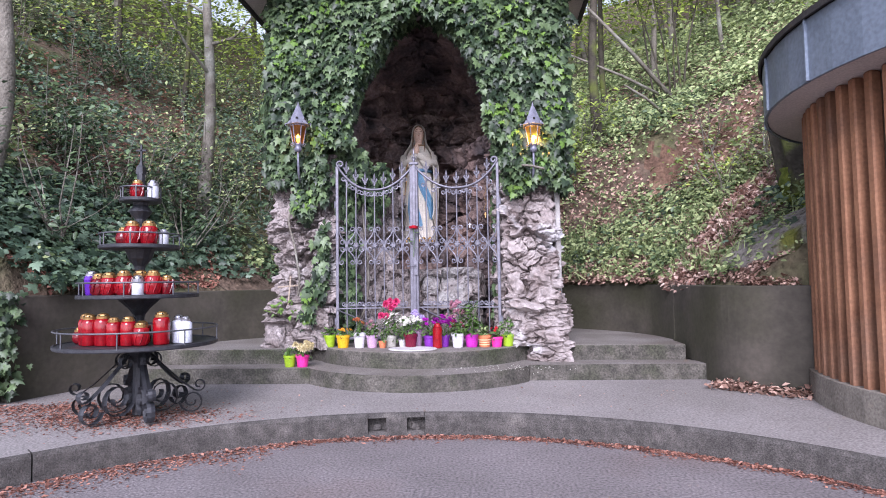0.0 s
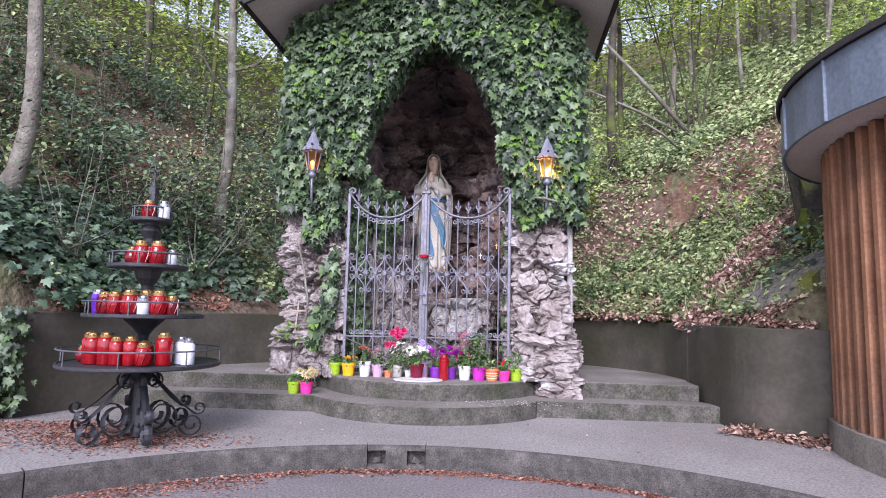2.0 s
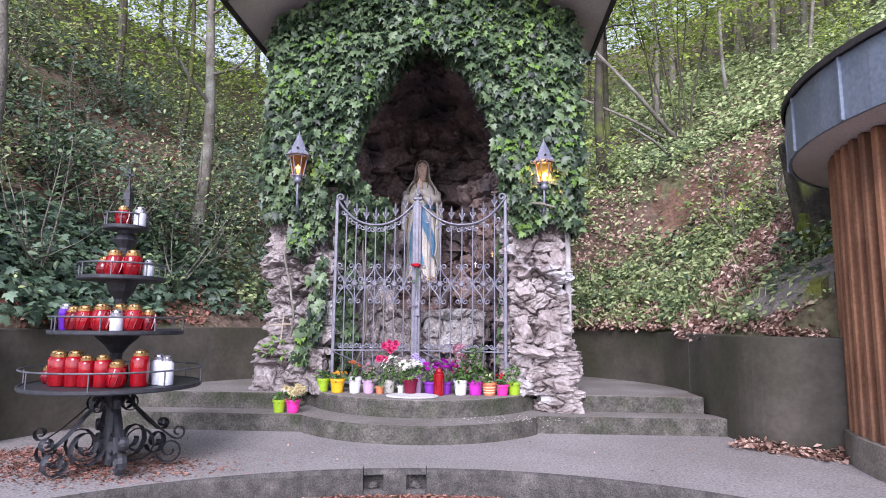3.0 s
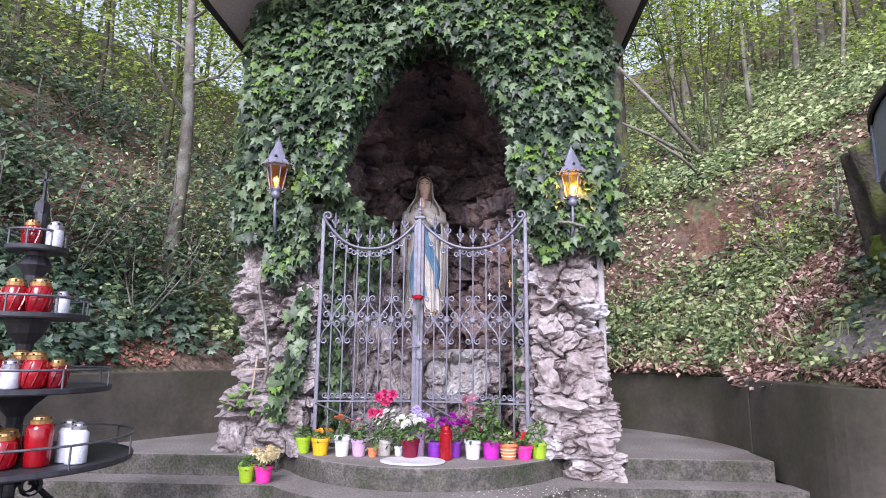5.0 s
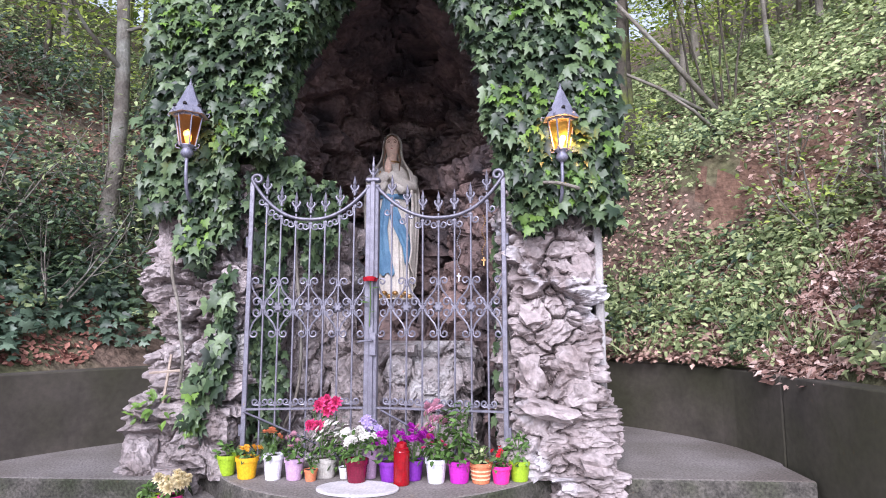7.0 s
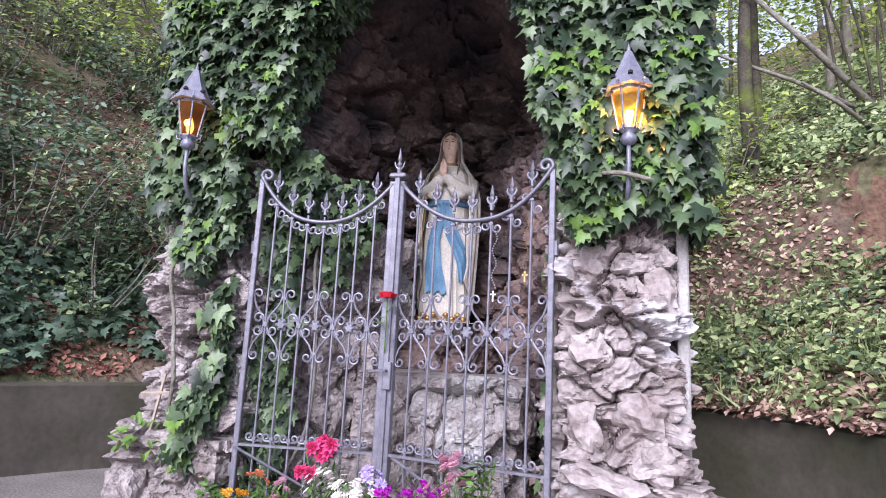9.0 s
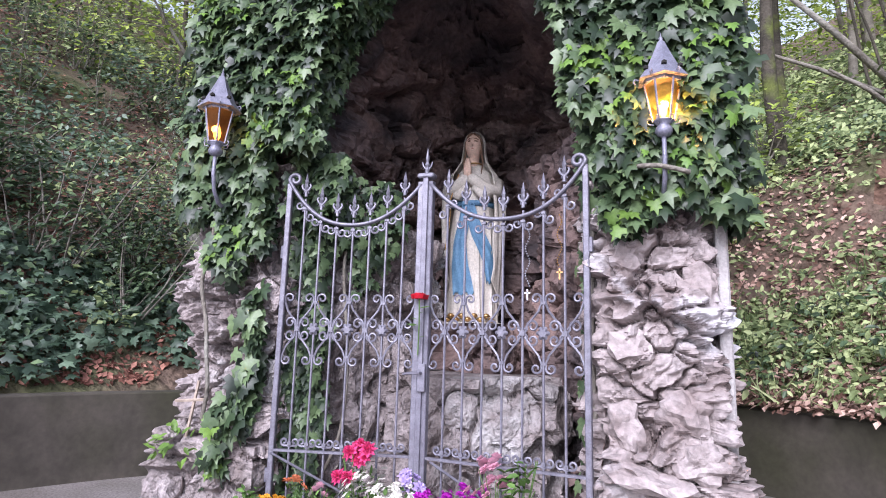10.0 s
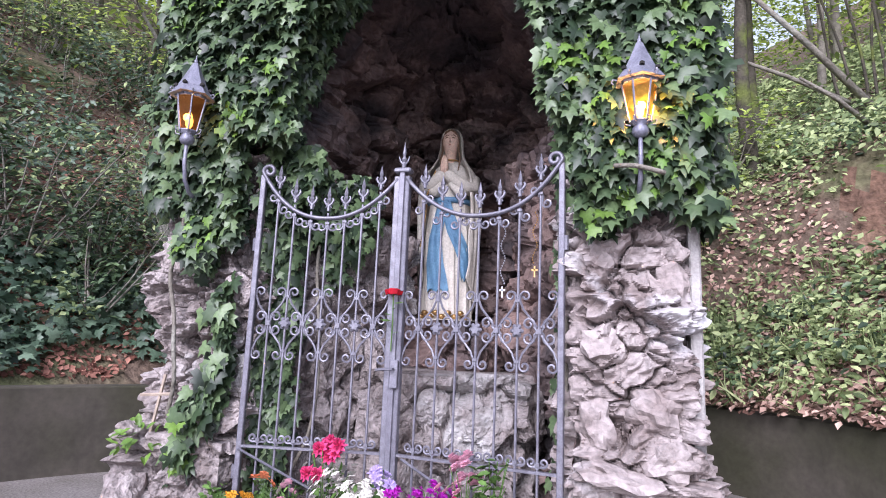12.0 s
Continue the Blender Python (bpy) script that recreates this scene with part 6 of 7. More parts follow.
plants("herbs", 1900, 11, 201, 0.05, 10, -20, 86, 0.085, 0.24, M_HERB, "light green nettles and brambles on the slope", -0.18, power=0.9, shape=OVAL_V, faces=OVAL_F)
plants("nettles", 1500, 11, 212, 0.05, 4.2, 4, 88, 0.062, 0.24, M_HERB, "pale green nettles and balsam on the bank", -0.42, power=0.85, shape=OVAL_V, faces=OVAL_F, nseed=21)
plants("brambles", 260, 10, 213, 0.05, 3.2, 30, 86, 0.08, 0.34, M_DARKLEAF, "dark green bramble leaves on the bank", -0.05, power=0.9, shape=OVAL_V, faces=OVAL_F, nseed=27)
plants("balsam", 520, 11, 214, 0.5, 3.4, 34, 80, 0.068, 0.26, M_HERB, "leafy green balsam on the upper bank", -0.9, power=0.9, shape=OVAL_V, faces=OVAL_F, nseed=33)
plants("dark_herbs", 450, 13, 202, 0.05, 8, -20, 88, 0.075, 0.22, M_DARKLEAF, "darker low undergrowth on the slope", 0.1, nseed=9)
plants("ground_ivy", 1300, 13, 203, 0.0, 7, 92, 205, 0.085, 0.20, M_DARKLEAF, "dark green ivy and brambles on the bank", -0.12)
plants("bank_herbs", 560, 13, 204, 0.3, 10, 92, 205, 0.085, 0.32, M_HERB, "green herbs among fallen leaves on the bank", 0.0, nseed=4)
plants("far_undergrowth", 2200, 12, 205, 7, 26, 20, 165, 0.11, 0.5, M_HERB, "distant green undergrowth up the slope", -0.25, power=1.0, grow=0.05, spread=0.4)
plants("ivy_carpet", 700, 7, 206, 0.0, 1.6, 135, 200, 0.11, 0.16, M_IVYPALE, "broad ivy leaves hanging over the bank and wall", -0.4, shape=IVY_V, faces=IVY_F, power=1.0)
plants("bank_ivy", 420, 8, 211, 0.3, 3.5, 170, 212, 0.10, 0.16, M_IVYPALE, "ivy leaves covering the bank beside the terrace", -0.6, shape=IVY_V, faces=IVY_F, power=1.0)
plants("mossy_ivy", 90, 8, 207, 0.35, 2.6, 4, 26, 0.085, 0.18, M_IVYPALE, "ivy at the foot of the old stump", -0.4, shape=IVY_V, faces=IVY_F, power=1.0)

plants("slope_herbs", 1400, 14, 208, 1.6, 10, 10, 84, 0.085, 0.42, M_HERB, "bright leafy herbs higher up the slope", -0.4, power=0.9, nseed=2, spread=0.3)
plants("evergreen", 900, 16, 209, 0.6, 9, 96, 158, 0.085, 0.75, M_IVYPALE, "bluish green evergreen undergrowth on the bank", -0.05, power=0.9, nseed=6, spread=0.28)

plants("wall_fringe", 300, 12, 210, 0.0, 0.6, 14, 86, 0.07, 0.20, M_HERB, "herbs and grass overhanging the wall top", -0.3, power=1.0, nseed=12)

# grass fringing the wall
r = np.random.default_rng(301)
p, d = on_slope(r, 120, 0.02, 1.8, 15, 75, 1.0)
q = np.repeat(p, 14, 0) + r.normal(0, 0.035, (len(p) * 14, 3)) * np.array([1, 1, 0.2])
tip = np.array([0, -0.2, 1.0]) + r.normal(0, 0.45, (len(q), 3))
swarm("grass", BLADE_V, BLADE_F, q, frames_of(r.normal(size=(len(q), 3)), tip), r.uniform(0.12, 0.32, len(q)), M_HERB, label="tufts of grass along the wall top", category="grass", kind="stuff")

# ivy hanging over the free end of the wall
r = np.random.default_rng(303)
n = 240
t = r.uniform(0, 1, n)
P = np.stack([-3.60 - 0.06 * t + r.normal(0, 0.07, n), 5.10 + r.normal(0, 0.08, n), 1.2 - 0.95 * t ** 1.3], 1)
swarm("hanging_ivy", IVY_V, IVY_F, P, frames_of(np.array([0.2, -1, 0.4]) + 0.4 * r.normal(size=(n, 3)), np.array([0, 0, -1]) + 0.4 * r.normal(size=(n, 3))), r.uniform(0.06, 0.11, n), M_IVY, label="ivy hanging over the end of the wall", category="ivy", kind="stuff")

# reddish litter along the kerb, in the corners and round the stand
r = np.random.default_rng(305)
P = []
for k in range(13000):
    a = radians(r.uniform(12, 175))
    rr = KERB_R - 0.02 - abs(r.normal(0, 0.10)) * (1.5 if a > 1.9 else 1.0) * (0.5 + noise.noise(Vector((a * 6, 2, 2))) ** 2 * 3 + (0.5 if a > 2.0 else 0))
    P.append((KERB_C[0] + rr * math.cos(a), KERB_C[1] + rr * math.sin(a), 0.004))
for k in range(5200):
    P.append((STAND[0] - 0.25 + r.normal(0, 0.50), STAND[1] - 0.05 + r.normal(0, 0.22), PAVE_Z + 0.004))
for k in range(2600):
    t = r.uniform(0, 1) ** 1.3
    P.append((-2.6 - 1.4 * t + r.normal(0, 0.15), 5.05 - 0.3 * t + r.normal(0, 0.12), PAVE_Z + 0.004))
P = np.array([p for p in P if p[2] < 0.1 or math.hypot(p[0] - KERB_C[0], p[1] - KERB_C[1]) > KERB_R + 0.05])
n = len(P)
swarm("leaf_dust", QUAD_V, QUAD_F, P, frames_of(np.array([0, 0, 1.0]) + 0.25 * r.normal(size=(n, 3)), r.normal(size=(n, 3)) * np.array([1, 1, 0.1])), r.uniform(0.008, 0.030, n) * r.choice([1, 1, 1, 1.5], n), M_LITTERRED, label="reddish brown leaf debris along the kerb and stand", category="leaves", kind="stuff")
P = []
for k in range(1100):
    t = r.uniform(0, 1)
    P.append((3.05 + 0.75 * t + r.normal(0, 0.07), 6.05 - 0.55 * t + r.normal(0, 0.09) - 0.1, PAVE_Z + abs(r.normal(0, 0.03)) + 0.003))
for k in range(420):
    t = r.uniform(0, 1)
    P.append((3.30 + 0.45 * t, 6.02 - 0.18 * t + r.normal(0, 0.05), WALL_Z + abs(r.normal(0, 0.03)) + 0.008))
for k in range(90):
    P.append((r.uniform(-2.2, 3.0), r.uniform(4.95, 6.0), PAVE_Z + 0.005))
P = np.array(P)
n = len(P)
swarm("fallen_leaves", QUAD_V, QUAD_F, P, frames_of(np.array([0, 0, 1.0]) + 0.45 * r.normal(size=(n, 3)), r.normal(size=(n, 3))), r.uniform(0.03, 0.08, n) * np.where(np.abs(P[:, 2] - PAVE_Z - 0.005) < 1e-6, 0.4, 1), M_LITTER, label="brown fallen leaves heaped against the wall", category="leaves", kind="stuff")
g = Geo()
r = np.random.default_rng(307)
for k in range(90):
    a = r.uniform(0, 6.28)
    x, y = 0.95 + r.normal(0, 0.28), 6.15 + r.normal(0, 0.12)
    if x > 1.2 and y > 6.3:
        continue
    g.box((x, y, STEP_Z + 0.003), (0.008, 0.006, 0.003), m=Matrix.Rotation(a, 3, "Z"))
make("petals", g, P_WHITE, label="scattered white petals on the lower step", category="petals", kind="stuff")


def branch(g, p, d, length, rad, rr, tips, depth=0, bend=0.25):
    """A tapered limb that forks; collects leaf places."""
    pts, rs = [Vector(p)], [rad]
    n = 5
    for i in range(n):
        d = (d + Vector(rr.normal(0, bend, 3)) * 0.5 + Vector((0, 0, 0.06))).normalized()
        pts.append(pts[-1] + d * length / n)
        rs.append(rad * (1 - 0.75 * (i + 1) / n))
        if depth > 0:
            tips.append(pts[-1])
    g.tube(pts, rs, 5 if depth else 8, caps=False)
    if depth < 2:
        for k in range(4 if depth == 0 else 3):
            i = int(rr.integers(1, n + 1))
            side = Vector(rr.normal(0, 1, 3))
            side = (side - d * side.dot(d)).normalized()
            branch(g, pts[i], (d * 0.5 + side).normalized(), length * rr.uniform(0.35, 0.6), rs[i] * 0.55, rr, tips, depth + 1, bend)


def tree(x, y, height, rad, seed, lean=(0, 0), leaves=900, leaf=0.10, crown_from=0.45, bark=M_BARK, foliage_mat=M_CANOPY, label="slender grey-barked tree with yellow-green leaves", curve=0.0, reach=1.6):
    rr = np.random.default_rng(seed)
    z = terrain(x, y) - 0.15
    t = thing("tree", label, "tree", pose(x, y, z), "trees on the slope")
    g = Geo()
    pts, rs = [], []
    n = 14
    for i in range(n + 1):
        u = i / n
        pts.append(Vector((lean[0] * u * height + curve * (1 - math.exp(-11 * u)) + 0.05 * math.sin(u * 9 + seed), lean[1] * u * height + 0.05 * math.cos(u * 7 + seed), u * height)))
        rs.append(rad * (1 - 0.72 * u) * (1 + 0.45 * max(0, 1 - u * 12)))
    g.tube(pts, rs, 10, caps=False)
    part("trunk", g, bark, t, smooth=True)
    tips = []
    for k in range(9):
        u = crown_from + (1 - crown_from) * k / 9
        i = min(n - 1, int(u * n))
        a = rr.uniform(0, 6.28)
        lg = Geo()
        branch(lg, pts[i], Vector((math.cos(a), math.sin(a), 0.55)).normalized(), reach * rr.uniform(0.7, 1.2), rs[i] * 0.42, rr, tips, 1)
        part("limb", lg, bark, t, smooth=True)
    if leaves:
        base = np.array([q[:] for q in tips])
        pick = base[rr.integers(0, len(base), leaves)]
        p = pick + rr.normal(0, 1, (leaves, 3)) * np.array([0.22, 0.22, 0.10])
        nrm = np.array([0, -0.3, 1.0]) + rr.normal(0, 0.35, (leaves, 3))
        swarm("crown", OVAL_V, OVAL_F, p, frames_of(nrm, rr.normal(size=(leaves, 3)) - np.array([0, 0, 0.4])), rr.uniform(0.65, 1.25, leaves) * leaf, foliage_mat, parent=t, label="airy crown of small leaves")
    return t


tree(-3.78, 9.2, 7.0, 0.11, 401, lean=(0.02, 0), leaves=1300, crown_from=0.4)
tree(-4.87, 6.1, 6.2, 0.105, 402, lean=(0.008, 0), curve=0.30, leaves=800, crown_from=0.55, label="leaning grey beech trunk on the bank")
tree(-3.2, 10.6, 7.5, 0.075, 403, lean=(0.01, 0.02), leaves=1300, bark=M_DARKBARK)
tree(-2.9, 12.5, 8.0, 0.10, 406, leaves=1500)
tree(-5.6, 12.0, 8.0, 0.06, 407, leaves=1500, bark=M_DARKBARK)
tree(-7.5, 12.5, 8.5, 0.06, 408, leaves=1500, bark=M_DARKBARK)
tree(-2.2, 15.0, 9.0, 0.11, 409, leaves=1500, leaf=0.13)
tree(2.9, 11.2, 6.5, 0.10, 411, leaves=1000, bark=M_DARKBARK, crown_from=0.5)
tree(3.4, 12.6, 6.5, 0.07, 412, lean=(-0.05, 0), leaves=1000, bark=M_DARKBARK)
for k, (dx, dy, ln) in enumerate(((0, 0, -0.22), (0.1, 0.1, -0.10), (0.2, 0, 0.0), (0.15, 0.2, 0.08), (0.3, 0.1, 0.16), (-0.1, 0.15, -0.16))):
    tree(4.35 + dx, 11.6 + dy, 4.2 + 0.5 * (k % 3), 0.022, 420 + k, lean=(ln, 0.03), leaves=420, crown_from=0.45, label="thin coppiced stem with light leaves", bark=M_DARKBARK, reach=1.0)
tree(6.2, 13.5, 6.0, 0.05, 431, lean=(-0.06, 0), leaves=800)
tree(7.5, 12.5, 5.0, 0.045, 432, lean=(0.05, 0), leaves=800)
tree(5.2, 15.5, 8.0, 0.08, 433, leaves=1300, leaf=0.13)
tree(8.2, 15.5, 8.0, 0.08, 434, leaves=1300, leaf=0.13)
tree(3.0, 16.5, 9.0, 0.10, 435, leaves=1500, leaf=0.13)
tree(10.5, 13.5, 7.0, 0.08, 436, leaves=1200, leaf=0.12)
tree(6.8, 19.0, 9.0, 0.11, 437, leaves=1500, leaf=0.16)
tree(11.0, 19.0, 9.0, 0.11, 438, leaves=1500, leaf=0.16)
tree(0.5, 18.0, 10.0, 0.12, 439, leaves=1500, leaf=0.16)
tree(-5.0, 17.0, 10.0, 0.12, 440, leaves=1500, leaf=0.16)
tree(-9.5, 15.5, 9.0, 0.12, 441, leaves=1500, leaf=0.16)

# leafy boughs between the grotto's roof and the bank
r = np.random.default_rng(505)
p, d = on_slope(r, 1100, 6, 16, 98, 146, 1.0)
q = np.repeat(p, 16, 0)
q += r.normal(0, 1, q.shape) * np.array([0.5, 0.5, 0.15])
q[:, 2] += np.repeat(r.uniform(3.0, 10.5, len(p)), 16)
swarm("overhead_foliage", OVAL_V, OVAL_F, q, frames_of(np.array([0, -0.4, 1.0]) + 0.35 * r.normal(size=q.shape), r.normal(size=q.shape) - np.array([0, 0, 0.4])), r.uniform(0.08, 0.15, len(q)), M_CANOPY, label="layered light green boughs over the bank", category="woods", kind="stuff")

# far woods: stems and leaf masses high up the slope
r = np.random.default_rng(501)
g = Geo()
for k in range(80):
    a, d = radians(r.uniform(28, 152)), r.uniform(10, 30)
    x, y = C0[0] + (3.6 + d) * math.cos(a), C0[1] + (3.6 + d) * math.sin(a)
    z = terrain(x, y)
    h = r.uniform(6, 11)
    g.tube([(x, y, z - 0.3), (x + r.normal(0, 0.3), y, z + h * 0.5), (x + r.normal(0, 0.6), y, z + h)], [r.uniform(0.06, 0.14), 0.07, 0.03], 6)
make("far_trunks", g, M_BARK, label="distant grey tree trunks up the slope", category="woods", kind="stuff", smooth=True)
p, d = on_slope(r, 4200, 7, 34, 25, 155, 1.0)
q = np.repeat(p, 16, 0)
q += r.normal(0, 1, q.shape) * np.array([0.7, 0.7, 0.28])
q[:, 2] += np.repeat(r.uniform(0.8, 9, len(p)), 16)
swarm("far_foliage", OVAL_V, OVAL_F, q, frames_of(np.array([0, -0.4, 1.0]) + 0.4 * r.normal(size=q.shape), r.normal(size=q.shape) - np.array([0, 0, 0.4])), r.uniform(0.11, 0.22, len(q)), M_CANOPY, label="distant yellow-green foliage of the wood", category="woods", kind="stuff")

r = np.random.default_rng(503)
p, d = on_slope(r, 2600, 4, 15, 22, 165, 0.9)
lift = r.uniform(0.4, 1, len(p)) ** 1.3 * (1.0 + 0.5 * d)
keep = (p[:, 0] < 0.5) | ((r.uniform(0, 1, len(p)) < 0.5) & (lift > 1.3))
p, lift = p[keep], lift[keep]
q = np.repeat(p, 16, 0)
q += r.normal(0, 1, q.shape) * np.array([0.45, 0.45, 0.12])
q[:, 2] += np.repeat(lift, 16)
swarm("sapling_foliage", OVAL_V, OVAL_F, q, frames_of(np.array([0, -0.4, 1.0]) + 0.35 * r.normal(size=q.shape), r.normal(size=q.shape) - np.array([0, 0, 0.4])), r.uniform(0.06, 0.13, len(q)), M_CANOPY, label="layered yellow-green leaves of beech saplings", category="woods", kind="stuff")

p, d = on_slope(r, 3000, 14, 34, 22, 158, 1.0)
q = np.repeat(p, 14, 0)
q += r.normal(0, 1, q.shape) * np.array([0.9, 0.9, 0.4])
q[:, 2] += np.repeat(r.uniform(2, 13, len(p)), 14)
swarm("hilltop_foliage", OVAL_V, OVAL_F, q, frames_of(np.array([0, -0.5, 1.0]) + 0.4 * r.normal(size=q.shape), r.normal(size=q.shape) - np.array([0, 0, 0.4])), r.uniform(0.2, 0.36, len(q)), M_CANOPY, label="distant leafy tree tops along the ridge", category="woods", kind="stuff")


def bush(x, y, seed, height, leaves, leaf, material, label):
    rr = np.random.default_rng(seed)
    z = terrain(x, y) - 0.05
    t = thing("shrub", label, "shrub", pose(x, y, z), "shrubs on the slope")
    tips = []
    for k in range(5):
        a = rr.uniform(0, 6.28)
        g = Geo()
        branch(g, (0, 0, 0), Vector((0.5 * math.cos(a), 0.5 * math.sin(a), 1)).normalized(), height * rr.uniform(0.7, 1.1), 0.014, rr, tips, 1)
        part("stem", g, M_BARK, t)
    base = np.array([q[:] for q in tips])
    p = base[rr.integers(0, len(base), leaves)] + rr.normal(0, 0.13, (leaves, 3))
    nrm = np.array([0, -0.4, 1.0]) + rr.normal(0, 0.4, (leaves, 3))
    swarm("leaves", OVAL_V, OVAL_F, p, frames_of(nrm, rr.normal(size=(leaves, 3)) - np.array([0, 0, 0.3])), rr.uniform(0.6, 1.2, leaves) * leaf, material, parent=t)


r = np.random.default_rng(601)
p, d = on_slope(r, 70, 0.5, 9, 98, 178, 1.0)
for k, (x, y, z) in enumerate(p):
    bush(x, y, 610 + k, r.uniform(0.8, 1.8), 420, r.uniform(0.07, 0.10), (M_DARKLEAF, M_DARKLEAF, M_HERB)[k % 3], ("dark green evergreen shrub on the bank", "dark green evergreen shrub on the bank", "leafy green hazel shrub on the bank")[k % 3])
p, d = on_slope(r, 22, 1.5, 10, 8, 80, 1.0)
for k, (x, y, z) in enumerate(p):
    if x > 3.3 and y < 8.5:
        continue
    bush(x, y, 680 + k, r.uniform(0.5, 1.2), 300, r.uniform(0.07, 0.10), (M_HERB, M_CANOPY)[k % 2], "light green shrub on the sunny slope")

# fallen poles and the old stump
for a, b, w in (((4.5, 11.6), (2.75, 11.0, 1.75), 0.05), ((4.5, 11.7), (2.4, 11.2, 0.9), 0.035), ((4.0, 10.6), (3.2, 10.2, 0.5), 0.03)):
    g = Geo()
    za, zb = terrain(*a) + 0.05, terrain(*a) + b[2]
    g.tube([(a[0], a[1], za), (a[0] * 0.5 + b[0] * 0.5, (a[1] + b[1]) / 2, (za + zb) / 2 + 0.05), (b[0], b[1], zb)], [w, w * 0.8, w * 0.5], 8)
    make("fallen_pole", g, M_BARK, label="grey fallen tree stem leaning across the slope", category="log", group="fallen stems", smooth=True)
# old stump: hollow, broken rim, root flares with moss
stump = thing("tree_stump", "thick dark hollow tree stump with mossy roots", "stump", pose(4.88, 7.5, 1.60))
n, nh = 72, 44
vs, top_z = [], []
for k in range(n):
    a = 2 * math.pi * k / n
    top_z.append(1.82 + 0.16 * noise.noise(Vector((math.cos(a) * 1.4, math.sin(a) * 1.4, 5))) + 0.10 * noise.noise(Vector((math.cos(a) * 5, math.sin(a) * 5, 2))) - 0.12 * math.cos(a))


def stump_wall(a, u, inner):
    """Point of the stump's skin at a bearing and a share of its height."""
    lobe = 0.5 + 0.5 * math.sin(a * 5 + 0.7 + 0.8 * u)
    flare = max(0, 1 - u * 2.3) ** 1.7
    rad = 0.37 + 0.42 * flare * (0.35 + 0.65 * lobe) + 0.05 * max(0, u - 0.55)
    rad *= 1 + 0.07 * math.sin(a * 9 + 3 * u) + 0.13 * noise.noise(Vector((math.cos(a) * 1.8, math.sin(a) * 1.8, u * 2.2))) + 0.05 * noise.noise(Vector((math.cos(a) * 8, math.sin(a) * 8, u * 5)))
    if inner:
        rad = max(0.05, rad - 0.10 - 0.10 * (1 - u))
    return Vector((rad * math.cos(a) - 0.17 * u ** 1.4, rad * math.sin(a), 0))


g = Geo()
for j in range(nh + 1):
    for k in range(n):
        p = stump_wall(2 * math.pi * k / n, j / nh, False)
        vs.append((p.x, p.y, top_z[k] * j / nh))
for j in range(12):
    for k in range(n):
        p = stump_wall(2 * math.pi * k / n, 1 - 0.05 * j, True)
        vs.append((p.x, p.y, top_z[k] * (1 - 0.05 * j) + (0.012 if j == 0 else 0)))
w = nh + 13
g.add(vs, [(j * n + k, j * n + (k + 1) % n, (j + 1) * n + (k + 1) % n, (j + 1) * n + k) for j in range(w - 1) for k in range(n)] + [tuple((w - 1) * n + k for k in range(n))])
g.m = [1 if nh * n <= q < (nh + 1) * n else 0 for q in range(len(g.f))]
part("trunk", g, [M_DARKBARK, M_BARK], stump, smooth=True)
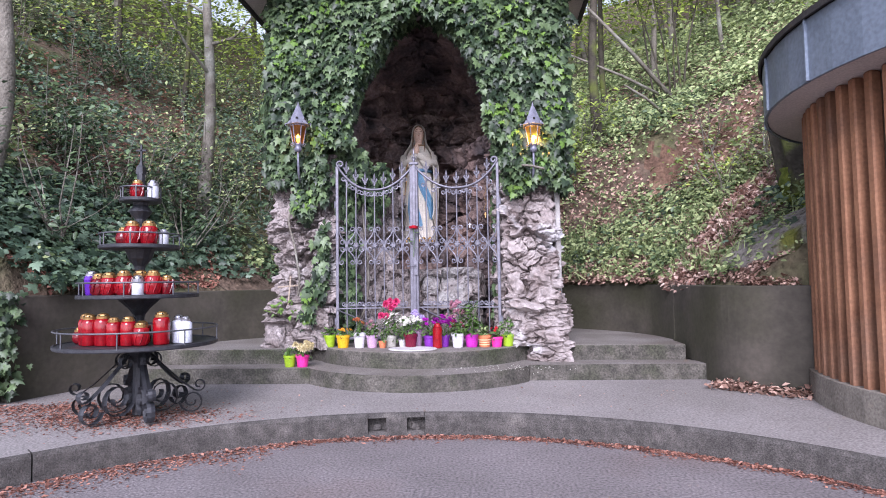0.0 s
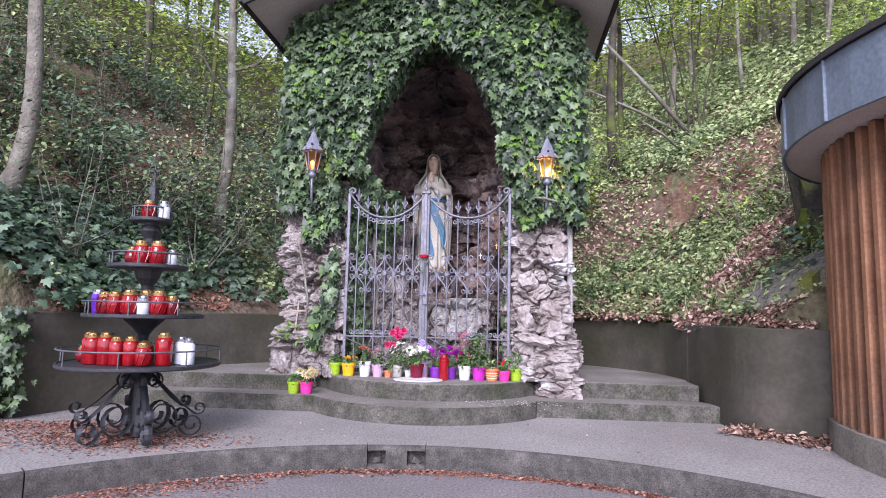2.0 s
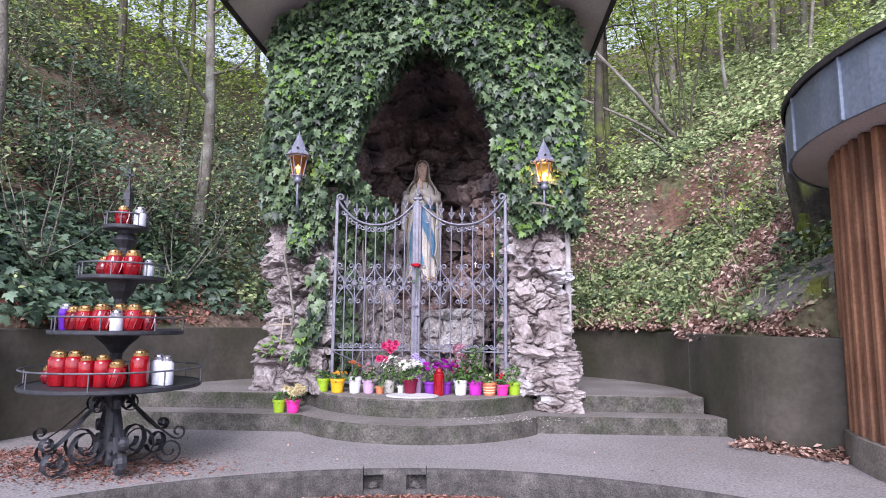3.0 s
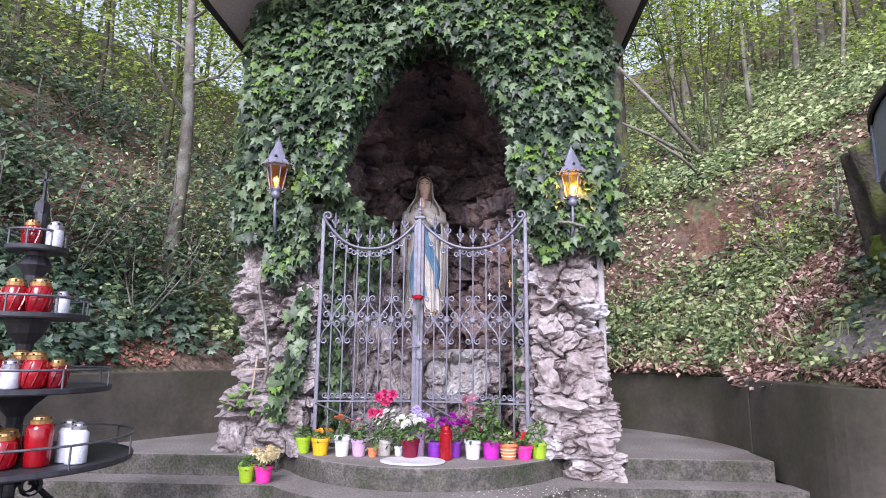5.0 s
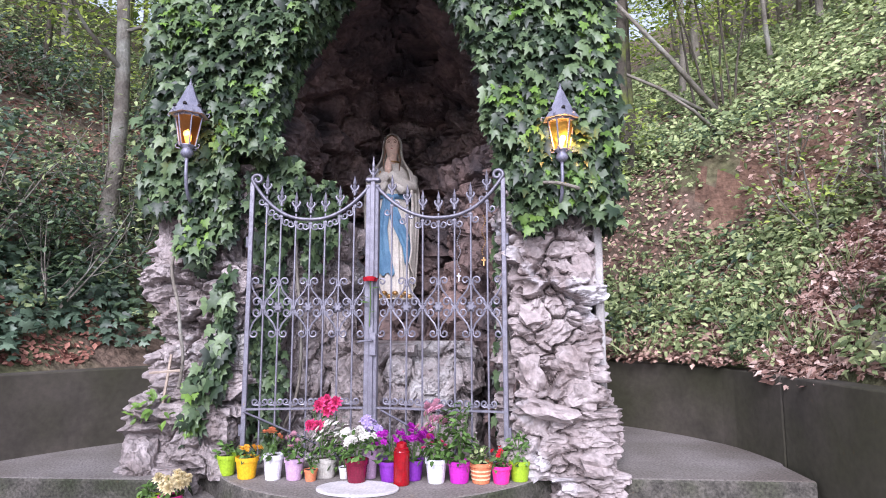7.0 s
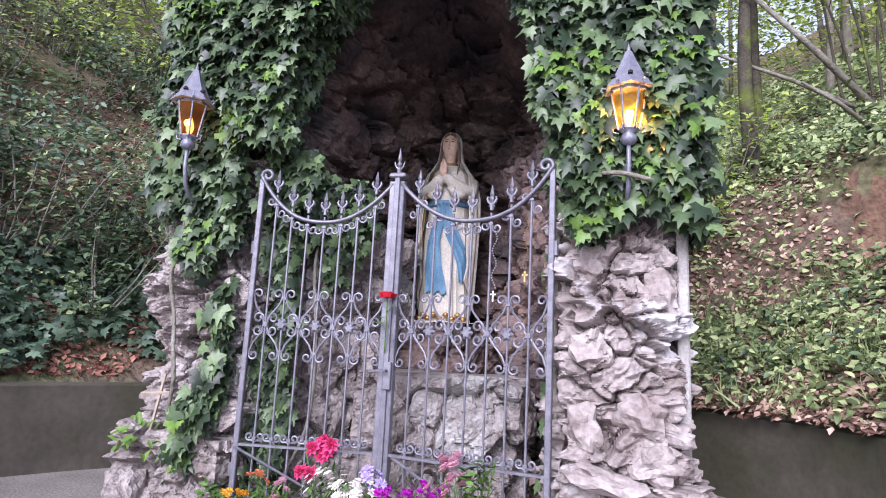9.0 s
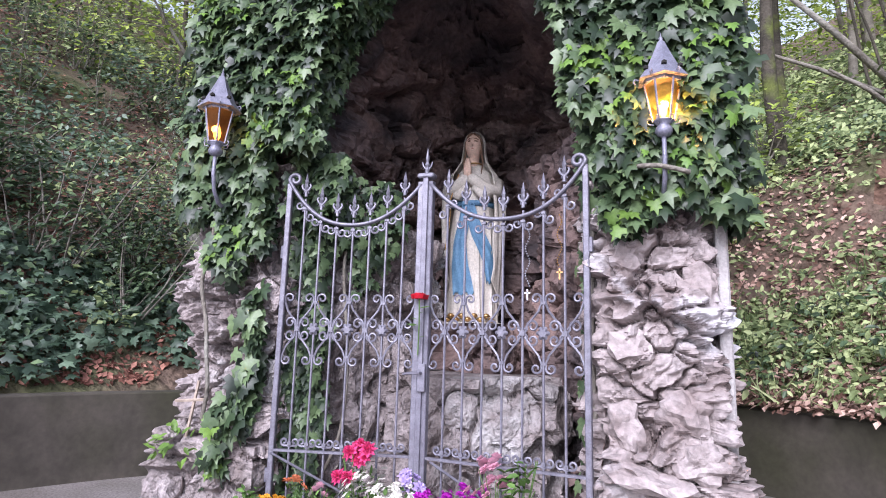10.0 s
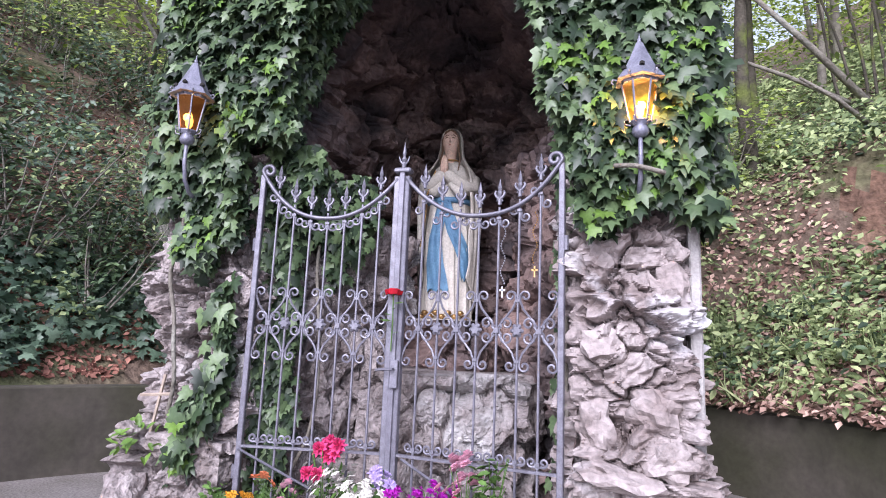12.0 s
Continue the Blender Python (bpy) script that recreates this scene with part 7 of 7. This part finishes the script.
for a, reach, drop, w in ((185, 1.05, 0.42, 0.12), (215, 0.9, 0.55, 0.10), (250, 0.85, 0.6, 0.11), (150, 0.8, 0.1, 0.09)):
    c_, s_ = math.cos(radians(a)), math.sin(radians(a))
    pts = [(0.30 * c_ - 0.05, 0.30 * s_, 0.95), (0.40 * c_, 0.40 * s_, 0.62), (0.58 * c_, 0.60 * s_, 0.36), ((0.3 + 0.5 * reach) * c_ + 0.04, (0.3 + 0.5 * reach) * s_ - 0.05, 0.16 - 0.2 * drop), (reach * c_, reach * s_ - 0.08, -0.25 * drop - 0.05)]
    line = smooth_line(pts, 5)
    part("root", Geo().tube(line, [w * (1 - 0.55 * q / (len(line) - 1)) * (1 + 0.18 * math.sin(q * 1.9 + a)) for q in range(len(line))], 9), M_MOSS if a in (185, 250) else M_DARKBARK, stump, "moss-grown root" if a in (185, 250) else "", smooth=True)

# perforated slope paver laid against the bank behind the wall
g = Geo()
nu, nv, cell = 9, 6, 0.105


def paver_point(u, v, lift):
    q = P0 + PU * u + PV * v
    return (q.x, q.y, terrain(q.x, q.y) + lift)


for iu in range(nu):
    for iv in range(nv):
        u0, v0 = (iu + 0.5 * (iv % 2)) * cell, iv * cell
        ring = []
        for k in range(12):
            a = 2 * math.pi * (k + 0.5) / 12
            sq = max(abs(math.cos(a)), abs(math.sin(a)))
            ring.append((math.cos(a), math.sin(a), 1 / sq))
        vs = [paver_point(u0 + cell * 0.5 * c_ * q, v0 + cell * 0.5 * s_ * q, 0.17) for c_, s_, q in ring] + [paver_point(u0 + cell * 0.31 * c_, v0 + cell * 0.27 * s_, 0.165) for c_, s_, q in ring] + [paver_point(u0 + cell * 0.28 * c_, v0 + cell * 0.25 * s_, -0.02) for c_, s_, q in ring] + [paver_point(u0 + cell * 0.5 * c_ * q, v0 + cell * 0.5 * s_ * q, -0.02) for c_, s_, q in ring]
        g.add(vs, [(r_ * 12 + k, r_ * 12 + (k + 1) % 12, ((r_ + 1) % 4) * 12 + (k + 1) % 12, ((r_ + 1) % 4) * 12 + k) for r_ in (0, 1, 3) for k in range(12)])
make("slope_paver", g, M_PAVER, label="mossy grey concrete slope paver with rounded holes", category="paver")
g = Geo()
for k in range(12):
    rr = np.random.default_rng(900 + k)
    x, y = 4.15 + rr.uniform(-0.25, 0.5), 6.85 + rr.uniform(-0.2, 0.4)
    g = stone(Geo(), (x, y, terrain(x, y) + 0.03), (rr.uniform(0.15, 0.3), rr.uniform(0.15, 0.28), rr.uniform(0.08, 0.16)), 950 + k, rough=0.14)
    make("mossy_stone", g, M_MOSS if k % 2 else M_DARKBARK, label="moss-covered stone at the foot of the stump", category="stone", group="mossy stones", smooth=True)
